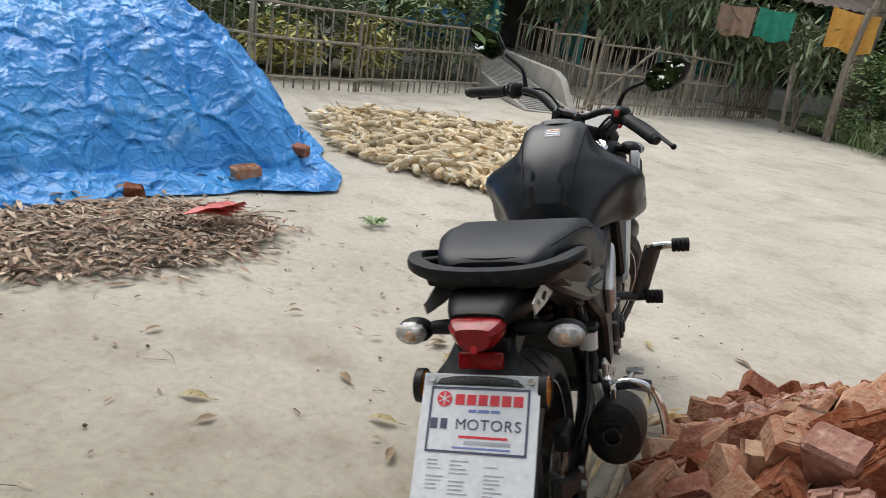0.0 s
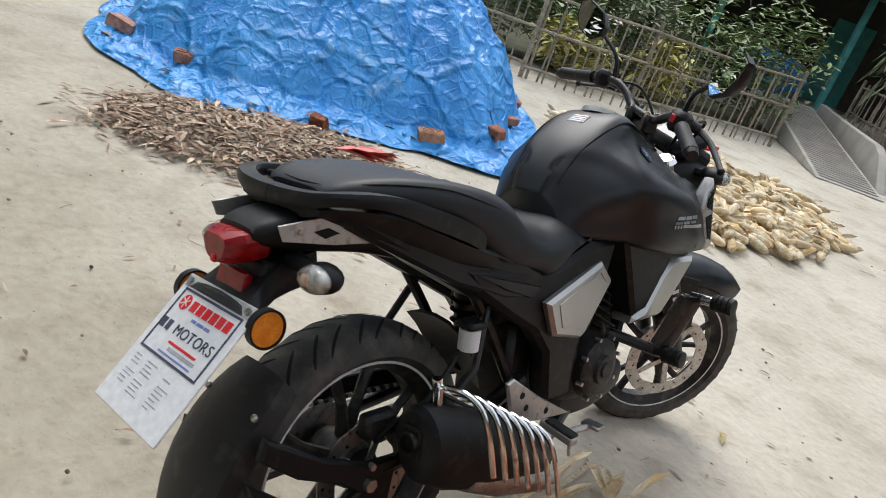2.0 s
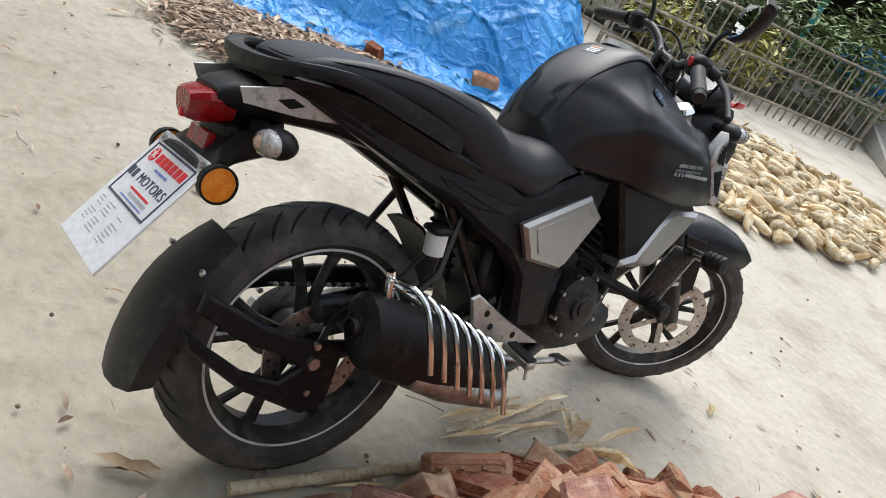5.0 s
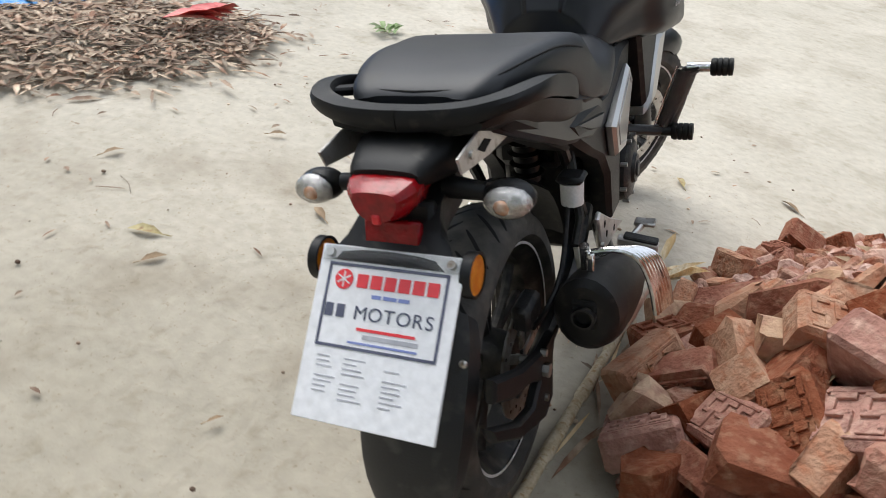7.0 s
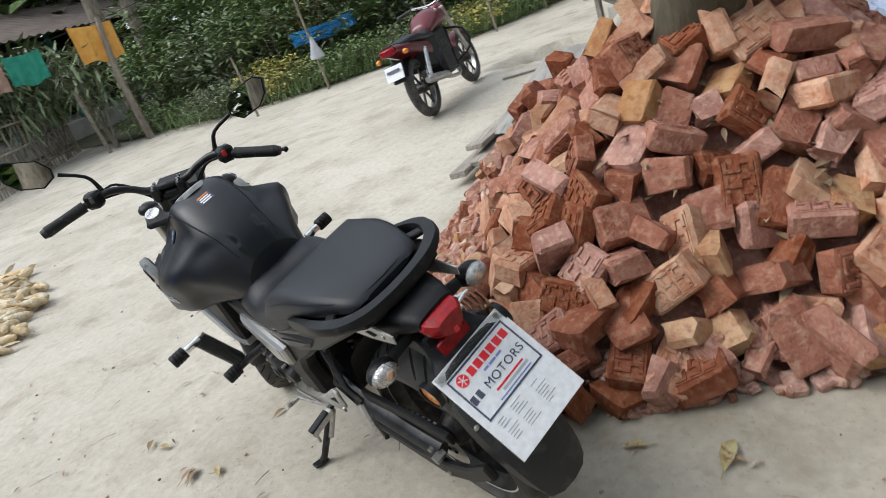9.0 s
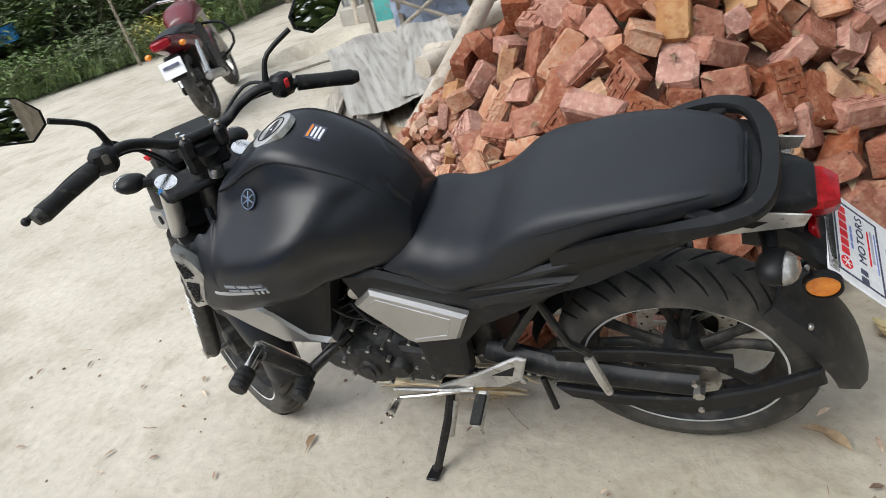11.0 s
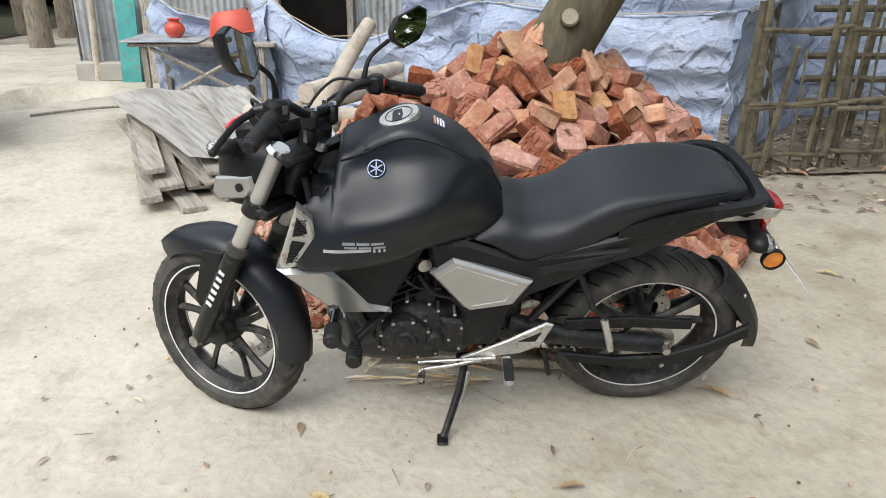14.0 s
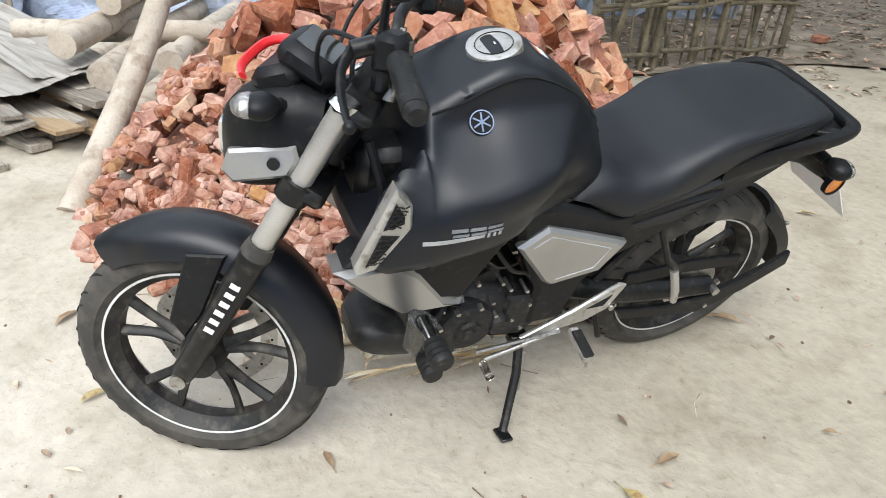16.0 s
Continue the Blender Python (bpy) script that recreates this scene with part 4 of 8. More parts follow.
part("brake_lens", Geo().box(0.082, 0.014, 0.036, Matrix.Translation((0, -0.2135, 0.667)) @ Matrix.Rotation(radians(-14), 4, "X"), 0.003), REDLENS, tl, "flat red rear reflector")
part("lamp_bezel", Geo().box(0.10, 0.035, 0.05, Matrix.Translation((0, -0.18, 0.675)) @ Matrix.Rotation(radians(-14), 4, "X"), 0.006), PLASTIC, tl)
part("plate_arm", Geo().loft(half_loft([
    (-0.10, [(0, 0.72), (0.05, 0.718), (0.058, 0.70), (0.05, 0.66), (0, 0.655)]),
    (-0.17, [(0, 0.70), (0.05, 0.698), (0.056, 0.68), (0.05, 0.64), (0, 0.63)]),
    (-0.22, [(0, 0.66), (0.07, 0.658), (0.085, 0.645), (0.08, 0.615), (0, 0.605)]),
    (-0.245, [(0, 0.64), (0.08, 0.638), (0.09, 0.63), (0.085, 0.61), (0, 0.60)])], 10, 3)), PLASTIC, bike, "black number plate arm", 45)
part("reflector_arm", Geo().box(0.225, 0.012, 0.02, X(0, -0.225, 0.622), 0.003), PLASTIC, bike)
# delivery sign in the place of the number plate
PM = Matrix.Translation((0.004, -0.230, 0.650)) @ Matrix.Rotation(radians(-41), 4, "X")
board = part("sign_board", Geo().box(0.208, 0.004, 0.232, PM @ X(0, 0, -0.116), 0.001), PAPER, bike, "white laminated dealer sign and delivery paper")
for x0, z0, wx, wz in ((0, -0.0255, 0.176, 0.004), (0, -0.1335, 0.176, 0.004), (-0.086, -0.0795, 0.004, 0.104), (0.086, -0.0795, 0.004, 0.104)):
    part("sign_border", Geo().box(wx, 0.0012, wz, PM @ X(x0, -0.0026, z0), 0.0003), INKDARK, board)
part("sign_logo", Geo().lathe([(0.0005, -0.0005), (0.0135, -0.0005), (0.0135, 0.0005), (0.0005, 0.0005)], 24, PM @ X(-0.062, -0.0027, -0.045) @ Matrix.Rotation(radians(90), 4, "Z")), INKRED, board, "red round logo")
for k in range(3):
    part("logo_bar", Geo().box(0.002, 0.0008, 0.022, PM @ X(-0.062, -0.0034, -0.045) @ Matrix.Rotation(k * math.pi / 3, 4, "Y"), 0.0002), WHITE, board)
for k in range(6):
    part("red_bar", Geo().box(0.0165, 0.0012, 0.018, PM @ X(-0.034 + 0.0205 * k, -0.0026, -0.045), 0.0003), INKRED, board, "red brand bar")
for k, wd in enumerate((0.014, 0.02, 0.016)):
    part("blue_bar", Geo().box(wd, 0.0008, 0.005, PM @ X(-0.01 + 0.02 * k, -0.0024, -0.064), 0.0002), INKBLUE, board)
for k in range(2):
    part("dark_bar", Geo().box(0.0125, 0.001, 0.0175, PM @ X(-0.0765 + 0.0175 * k, -0.0025, -0.087), 0.0003), INKDARK, board)


def lettering(name, body, size, material, parent, m, squeeze=1.0):
    cu = bpy.data.curves.new(name, "FONT")
    cu.body, cu.size, cu.extrude, cu.align_x, cu.space_character = body, size, 0.0005, "LEFT", 1.0
    tmp = bpy.data.objects.new(name, cu)
    scene.collection.objects.link(tmp)
    bpy.context.view_layer.update()
    me = bpy.data.meshes.new_from_object(tmp.evaluated_get(bpy.context.evaluated_depsgraph_get()))
    bpy.data.objects.remove(tmp)
    me.materials.clear()
    me.materials.append(material)
    ob = new(name, me)
    ob.parent, ob.matrix_basis = parent, m @ Matrix.Diagonal((squeeze, 1, 1, 1))
    return ob


along = -0.039
for letter in "MOTORS":
    ob = lettering("sign_letter", letter, 0.0255, INKDARK, board, PM @ X(along, -0.0026, -0.0957) @ Matrix.Rotation(radians(90), 4, "X"), 1.05)
    along += 1.05 * max(v.co.x for v in ob.data.vertices) + 0.0022
for x0, z0, wd, hh, mt in ((0.012, -0.108, 0.085, 0.004, INKRED), (0.02, -0.117, 0.08, 0.006, INKGREY), (0.01, -0.126, 0.1, 0.003, INKBLUE)):
    part("small_print", Geo().box(wd, 0.0008, hh, PM @ X(x0, -0.0024, z0), 0.0002), mt, board)
random.seed(4)
for c, xc in enumerate((-0.07, -0.03, 0.03)):
    for k in range(9):
        if random.random() < 0.85:
            wd = random.uniform(0.016, 0.036)
            part("small_print", Geo().box(wd, 0.0006, 0.0022, PM @ X(xc + wd / 2 - 0.01, -0.0023, -0.148 - 0.0065 * k), 0.0001), INKGREY, board)
part("clear_sleeve", Geo().box(0.2, 0.001, 0.022, PM @ X(0, -0.0034, -0.011), 0.0003), WRAP, board)
for s in (-1, 1):
    part("bolt", Geo().tube([PM @ Vector((s * 0.088, -0.001, -0.011)), PM @ Vector((s * 0.088, -0.008, -0.011))], 0.006, 10), STEEL, board)

# swing arm, hugger, chain side, exhaust
for s in (-1, 1):
    part("swing_arm", Geo().tube([(s * 0.085, 0.46, 0.375), (s * 0.10, 0.30, 0.335), (s * 0.105, 0.12, 0.31), (s * 0.105, 0.0, 0.298)], [0.03, 0.03, 0.026, 0.026], 10, smooth=3, flat=0.6), BLACKMETAL, bike, "black swing arm")
    part("hugger_arm", Geo().prism([(0.31, 0.285), (0.28, 0.245), (0.02, 0.205), (-0.12, 0.265), (-0.235, 0.345), (-0.225, 0.39), (-0.12, 0.32), (0.0, 0.27), (0.15, 0.262)] if s < 0 else
                                   [(0.07, 0.33), (0.05, 0.20), (0.0, 0.185), (-0.13, 0.255), (-0.235, 0.345), (-0.245, 0.38), (-0.13, 0.29), (-0.06, 0.262), (-0.02, 0.285), (-0.06, 0.315), (-0.15, 0.355), (-0.225, 0.41), (-0.215, 0.445), (-0.10, 0.375), (0.0, 0.335)],
                                   s * 0.105, s * 0.125, 0.005), PLASTIC, bike, "black tyre hugger arm")
    part("axle_plate", Geo().tube([(s * 0.105, 0.0, 0.298), (s * 0.137, 0.0, 0.298)], 0.013, 6), STEEL, bike, "zinc axle nut")
    part("bolt", Geo().tube([(s * 0.12, 0.005, 0.33), (s * 0.131, 0.005, 0.33)], 0.007, 6), STEEL, bike)
    part("bolt", Geo().tube([(s * 0.12, 0.0, 0.235), (s * 0.131, 0.0, 0.235)], 0.007, 6), STEEL, bike)
g = Geo()
rings = []
for k in range(11):
    a = radians(130 + 56 * k / 10)
    r = RRAD + 0.022 + 0.048 * (k / 10) ** 1.5
    wd = 0.062 + 0.022 * math.sin(k / 10 * math.pi) ** 0.7
    ring = []
    for q, dr in ((-1.05, -0.05), (-1, -0.012), (-0.6, 0.004), (0, 0.009), (0.6, 0.004), (1, -0.012), (1.05, -0.05)):
        ring.append((q * wd, RY + (r + dr) * math.cos(a), RZ + (r + dr) * math.sin(a)))
    for q, dr in ((0.98, -0.05), (0.9, -0.02), (0.5, -0.006), (0, -0.002), (-0.5, -0.006), (-0.9, -0.02), (-0.98, -0.05)):
        ring.append((q * wd, RY + (r + dr) * math.cos(a), RZ + (r + dr) * math.sin(a)))
    rings.append(ring)
hg = part("tyre_hugger", Geo().loft([[(p[0], p[1], p[2]) for p in r] for r in rings]), DUSTY, bike, "dusty black plastic tyre hugger", 50)
for s, a in ((1, 144), (1, 169), (-1, 144), (-1, 169)):
    a = radians(a)
    part("bolt", Geo().blob(0.007, 0.006, 0.007, X(s * 0.074, RY + (RRAD + 0.024) * math.cos(a), RZ + (RRAD + 0.024) * math.sin(a)), 8, 6), STEEL, hg)
part("inner_mudguard", Geo().loft([[(q * 0.075, RY + r * math.cos(a), RZ + r * math.sin(a)) for q, r in ((-1, 0.318), (-0.6, 0.335), (0, 0.34), (0.6, 0.335), (1, 0.318), (0.6, 0.328), (0, 0.332), (-0.6, 0.328))]
                                   for a in (radians(18 + 8 * k) for k in range(5))]), PLASTIC, bike, "black inner mudguard", 50)
part("chain_guard", Geo().prism([(0.30, 0.39), (0.10, 0.40), (-0.07, 0.385), (-0.07, 0.35), (0.10, 0.36), (0.30, 0.35)], -0.10, -0.085, 0.003), PLASTIC, bike, "black chain guard")
for k in range(46):
    for z0, dz in ((0.365, -0.03), (0.262, 0.01)):
        y = 0.0 + 0.0125 * k
        part("chain_link", Geo().box(0.012, 0.0115, 0.008, X(-0.078, y, z0 + dz * k / 46), 0.002), STEEL if k % 2 else ENGINE, bike) if k < 44 else None
part("sprocket", Geo().lathe([(0.02, -0.002), (0.075, -0.002), (0.082, 0), (0.075, 0.002), (0.02, 0.002)], 40, X(-0.078, RY, RZ), closed=True), STEEL, bike, "steel rear sprocket")
part("shock", Geo().tube([(0, 0.33, 0.66), (0, 0.37, 0.40)], 0.026, 12), BLACKMETAL, bike, "black rear shock")
for k in range(9):
    part("shock_coil", Geo().lathe([(0.028, -0.005), (0.035, 0), (0.028, 0.005)], 16, Matrix.Translation((0, 0.335 + 0.0035 * k, 0.63 - 0.024 * k)) @ Matrix.Rotation(radians(90), 4, "Y")), BLACKMETAL, bike)
for s in (-1, 1):
    part("frame_tube", Geo().tube([(s * 0.10, 0.20, 0.68), (s * 0.10, 0.32, 0.52), (s * 0.10, 0.40, 0.40)], 0.012, 8), BLACKMETAL, bike, "black frame tube")
    part("frame_tube", Geo().tube([(s * 0.10, 0.30, 0.60), (s * 0.135, 0.24, 0.47), (s * 0.135, 0.20, 0.435)], 0.009, 8), BLACKMETAL, bike)
    part("frame_tube", Geo().tube([(s * 0.05, 0.86, 0.60), (s * 0.07, 0.90, 0.44), (s * 0.08, 0.84, 0.31)], 0.018, 8, smooth=3), BLACKMETAL, bike)
    pg = part("pillion_peg", Geo().tube([(s * 0.14, 0.205, 0.43), (s * 0.155, 0.185, 0.37), (s * 0.158, 0.175, 0.33)], [0.011, 0.011, 0.009], 8), ALLOY, bike, "folded alloy pillion peg")
    fb = part("footrest_bracket", Geo().prism([(0.60, 0.287), (0.47, 0.358), (0.365, 0.424), (0.343, 0.416), (0.372, 0.338), (0.43, 0.306), (0.50, 0.296)], s * 0.135, s * 0.147, 0.004), ALLOY, bike, "cast alloy footrest bracket")
    if s < 0:
        part("bracket_slot", Geo().prism([(0.44, 0.355), (0.375, 0.392), (0.39, 0.355)], s * 0.1455, s * 0.1478, 0.0005), GROOVE, fb)
    else:
        for y, z in ((0.42, 0.345), (0.40, 0.378), (0.50, 0.318)):
            part("bracket_hole", Geo().tube([(0.146, y, z), (0.1478, y, z)], 0.008, 12), GROOVE, fb)
    part("bolt", Geo().tube([(s * 0.147, 0.365, 0.345), (s * 0.154, 0.365, 0.345)], 0.008, 8), STEEL, fb)
    peg = part("foot_peg", Geo().box(0.09, 0.026, 0.02, Matrix.Translation((s * 0.205, 0.47, 0.30)) @ Matrix.Rotation(radians(s * 8), 4, "Y"), 0.004), ALLOY, bike, "alloy foot peg")
    part("peg_rubber", Geo().box(0.075, 0.028, 0.008, Matrix.Translation((s * 0.212, 0.47, 0.312)) @ Matrix.Rotation(radians(s * 8), 4, "Y"), 0.003), GRIPBLACK, peg, "black ribbed rubber")
    part("peg_pin", Geo().tube([(s * 0.235, 0.47, 0.298), (s * 0.245, 0.465, 0.262)], 0.004, 6), STEEL, peg)
part("gear_rod", Geo().tube([(-0.155, 0.72, 0.285), (-0.155, 0.50, 0.30)], 0.005, 6), STEEL, bike, "zinc gear linkage rod")
part("gear_lever", Geo().tube([(-0.15, 0.50, 0.30), (-0.16, 0.62, 0.275), (-0.17, 0.705, 0.27), (-0.215, 0.712, 0.275)], 0.006, 8), STEEL, bike, "steel gear lever")
part("gear_pad", Geo().tube([(-0.18, 0.71, 0.273), (-0.225, 0.712, 0.277)], 0.011, 10), CLEAR, bike, "plastic-wrapped lever end")
part("brake_pedal", Geo().tube([(0.15, 0.46, 0.27), (0.17, 0.56, 0.255), (0.19, 0.63, 0.262)], 0.008, 8), STEEL, bike, "steel brake pedal")
part("pedal_pad", Geo().box(0.05, 0.035, 0.01, X(0.195, 0.637, 0.265), 0.003), STEEL, bike)
part("brake_reservoir", Geo().lathe([(0.001, -0.025), (0.021, -0.025), (0.022, 0.018), (0.001, 0.018)], 16, Matrix.Translation((0.125, 0.225, 0.535)) @ Matrix.Rotation(radians(-90), 4, "Y")), WHITE, bike, "white brake fluid reservoir")
part("reservoir_cap", Geo().box(0.05, 0.05, 0.014, X(0.125, 0.225, 0.562), 0.006), PLASTIC, bike)
part("rear_hose", Geo().tube([(0.12, 0.21, 0.51), (0.13, 0.12, 0.43), (0.125, 0.04, 0.40), (0.10, 0.03, 0.36)], 0.005, 8, smooth=4), PLASTIC, bike, "black brake hose")
part("rear_caliper", Geo().box(0.035, 0.075, 0.05, X(0.085, 0.045, 0.385), 0.008), ENGINE, bike, "black rear caliper")
# side stand on the ground
st = part("side_stand", Geo().tube([(-0.13, 0.585, 0.245), (-0.175, 0.60, 0.19), (-0.245, 0.64, 0.09), (-0.258, 0.648, 0.078)], [0.012, 0.012, 0.011, 0.011], 8), BLACKMETAL, bike, "extended black side stand")
part("stand_foot", Geo().box(0.05, 0.032, 0.008, Matrix.Translation((-0.266, 0.65, 0.078)) @ Matrix.Rotation(radians(15.7), 4, "Y"), 0.003), BLACKMETAL, st)
part("stand_spring", Geo().tube([(-0.14, 0.575, 0.23), (-0.195, 0.60, 0.15)], 0.009, 10), STEEL, st, "coiled steel spring")
part("stand_bracket", Geo().box(0.035, 0.05, 0.03, X(-0.115, 0.585, 0.255), 0.006), BLACKMETAL, bike)
part("centre_stub", Geo().tube([(-0.09, 0.35, 0.27), (-0.12, 0.33, 0.19)], 0.008, 8), BLACKMETAL, bike)
# silencer with its guard of chromed bars
ex = part("silencer", Geo().loft([[(0.19 + wx * math.cos(a) ** 1 * 1.0, y, z + wz * math.sin(a)) for a in (2 * math.pi * k / 20 for k in range(20))]
                                  for y, z, wx, wz in ((0.035, 0.398, 0.04, 0.055), (0.047, 0.392, 0.056, 0.072), (0.10, 0.37, 0.06, 0.082), (0.20, 0.335, 0.06, 0.082), (0.30, 0.30, 0.055, 0.07), (0.40, 0.265, 0.045, 0.05), (0.44, 0.25, 0.03, 0.03))]), PLASTIC, bike, "stubby black silencer", 45)
part("outlet", Geo().lathe([(0.012, -0.02), (0.016, 0.012), (0.02, 0.012), (0.022, -0.02)], 20, Matrix.Translation((0.19, 0.03, 0.40)) @ Matrix.Rotation(radians(-90), 4, "Z"), closed=True), BLACKMETAL, ex, "exhaust outlet")
part("outlet_recess", Geo().box(0.042, 0.012, 0.056, X(0.19, 0.034, 0.40), 0.004), GROOVE, ex)
part("silencer_belly", Geo().loft([[(0.19 + 0.05 * math.cos(a), y, z + hz * math.sin(a)) for a in (2 * math.pi * k / 14 for k in range(14))] for y, z, hz in ((0.16, 0.30, 0.035), (0.26, 0.262, 0.045), (0.40, 0.215, 0.035), (0.44, 0.21, 0.02))]), STEEL, ex, "heat-stained steel silencer belly", 50)
for k in range(7):
    y, z = 0.105 + 0.038 * k, 0.447 - 0.0205 * k
    part("guard_bar", Geo().tube([(0.175, y - 0.01, z + 0.035), (0.225, y, z + 0.042), (0.262, y + 0.012, z + 0.022), (0.282, y + 0.022, z - 0.03), (0.292, y + 0.035, z - 0.10)], 0.0058, 8, smooth=4), CHROME, ex, "bent chrome guard bar")
part("guard_rail", Geo().tube([(0.178, 0.10, 0.475), (0.178, 0.38, 0.31)], 0.007, 8), CHROME, ex)
part("guard_clamp", Geo().tube([(0.178, 0.09, 0.50), (0.178, 0.10, 0.45)], 0.009, 8), CHROME, ex)
part("guard_clamp", Geo().box(0.012, 0.012, 0.07, X(0.19, 0.085, 0.455), 0.002), CHROME, ex)
part("exhaust_pipe", Geo().tube([(0.16, 0.43, 0.25), (0.12, 0.55, 0.225), (0.06, 0.72, 0.235), (0.02, 0.87, 0.29), (0.02, 0.905, 0.38), (0.0, 0.86, 0.47)], 0.02, 12, smooth=5), BLACKMETAL, bike, "black exhaust pipe")
part("belly_box", Geo().loft(half_loft([(0.66, [(0, 0.30), (0.07, 0.30), (0.085, 0.27), (0.07, 0.22), (0, 0.215)]), (0.80, [(0, 0.31), (0.08, 0.305), (0.095, 0.27), (0.075, 0.215), (0, 0.21)]),
                                        (0.94, [(0, 0.33), (0.07, 0.32), (0.085, 0.285), (0.065, 0.235), (0, 0.23)]), (0.985, [(0, 0.31), (0.04, 0.305), (0.05, 0.285), (0.04, 0.26), (0, 0.255)])], 10, 3)), DUSTY, bike, "black belly exhaust chamber", 45)

# engine
en = part("engine", Geo().loft(half_loft([
    (0.58, [(0, 0.42), (0.09, 0.41), (0.105, 0.36), (0.09, 0.30), (0, 0.28)]),
    (0.66, [(0, 0.46), (0.11, 0.44), (0.13, 0.37), (0.11, 0.29), (0, 0.27)]),
    (0.76, [(0, 0.47), (0.11, 0.44), (0.13, 0.37), (0.11, 0.29), (0, 0.27)]),
    (0.84, [(0, 0.42), (0.085, 0.40), (0.10, 0.36), (0.085, 0.30), (0, 0.29)])], 12, 3)), ENGINE, bike, "black single-cylinder engine", 45)
for s in (-1, 1):
    mC = X(s * 0.125, 0.755 if s < 0 else 0.71, 0.365 if s < 0 else 0.375)
    rr = 0.072 if s < 0 else 0.082
    cv = part("engine_cover", Geo().lathe([(0.001, s * 0.036), (rr * 0.42, s * 0.036), (rr * 0.46, s * 0.028), (rr * 0.80, s * 0.026), (rr * 0.94, s * 0.018), (rr, 0.0), (rr, -s * 0.03)], 36, mC), ENGINE, en, "round black engine cover")
    part("cover_cap", Geo().lathe([(0.001, s * 0.041), (rr * 0.22, s * 0.041), (rr * 0.25, s * 0.034)], 24, mC), ENGINE, cv)
    for k in range(8):
        a = k * math.pi / 4 + 0.3
        part("bolt", Geo().tube([mC @ Vector((s * 0.01, rr * 0.99 * math.cos(a), rr * 0.99 * math.sin(a))), mC @ Vector((s * 0.026, rr * 0.99 * math.cos(a), rr * 0.99 * math.sin(a)))], 0.0055, 6), STEEL, cv)
part("small_cover", Geo().lathe([(0.001, -0.03), (0.022, -0.03), (0.028, -0.02), (0.03, 0.01)], 24, X(-0.125, 0.675, 0.36)), ENGINE, en)
part("drive_cover", Geo().prism([(0.66, 0.43), (0.57, 0.42), (0.56, 0.33), (0.60, 0.29), (0.68, 0.30)], -0.135, -0.10, 0.01), ENGINE, en, "black drive sprocket cover")
for k in range(10):
    wd = 0.16 if k < 8 else 0.14
    mF = Matrix.Translation((0, 0.745 + 0.0075 * k, 0.455 + 0.0145 * k)) @ Matrix.Rotation(radians(-25), 4, "X")
    part("cooling_fin", Geo().box(wd, 0.13, 0.004, mF, 0.0015), ENGINE, en)
part("cylinder", Geo().box(0.12, 0.10, 0.16, Matrix.Translation((0, 0.775, 0.52)) @ Matrix.Rotation(radians(-25), 4, "X"), 0.012), ENGINE, en)
part("cylinder_head", Geo().box(0.16, 0.12, 0.06, Matrix.Translation((0, 0.825, 0.62)) @ Matrix.Rotation(radians(-25), 4, "X"), 0.014), ENGINE, en)
part("intake_pipe", Geo().tube([(-0.06, 0.72, 0.60), (-0.08, 0.66, 0.59), (-0.09, 0.62, 0.60)], 0.024, 12, smooth=3), BLACKMETAL, en)
part("starter", Geo().tube([(-0.09, 0.70, 0.47), (0.09, 0.70, 0.47)], 0.028, 14), ENGINE, en)
part("hose", Geo().tube([(-0.12, 0.72, 0.58), (-0.135, 0.68, 0.53), (-0.125, 0.63, 0.50), (-0.12, 0.60, 0.46)], 0.006, 8, smooth=4), BLACKMETAL, en)
part("horn", Geo().lathe([(0.001, -0.02), (0.035, -0.02), (0.04, 0.0), (0.03, 0.012), (0.001, 0.012)], 24, Matrix.Translation((-0.10, 0.705, 0.60)) @ Matrix.Rotation(radians(20), 4, "Z") @ Matrix.Scale(0.55, 4)), STEEL, en, "silver engine fitting")
part("air_box", Geo().box(0.15, 0.22, 0.16, X(0, 0.47, 0.59), 0.02), PLASTIC, bike, "black air box")
part("under_frame", Geo().box(0.13, 0.5, 0.05, Matrix.Translation((0, 0.75, 0.675)), 0.015), BLACKMETAL, bike)
part("pivot_frame", Geo().box(0.16, 0.09, 0.22, X(0, 0.47, 0.40), 0.015), BLACKMETAL, bike, "black frame pivot")
part("head_tube", Geo().tube([HEAD + AXIS * 0.86, HEAD + AXIS * 1.07], 0.032, 14), BLACKMETAL, bike, "black steering head")
part("front_frame", Geo().box(0.10, 0.16, 0.12, X(0, 0.93, 0.74), 0.02), BLACKMETAL, bike)
part("wiring", Geo().tube([(-0.06, 1.0, 0.84), (-0.1, 0.98, 0.76), (-0.08, 0.97, 0.70)], 0.009, 8, smooth=4), PLASTIC, bike, "black wiring loom")
part("wiring", Geo().tube([(0.03, 1.02, 0.86), (0.08, 1.0, 0.78), (0.06, 0.97, 0.70)], 0.009, 8, smooth=4), PLASTIC, bike)

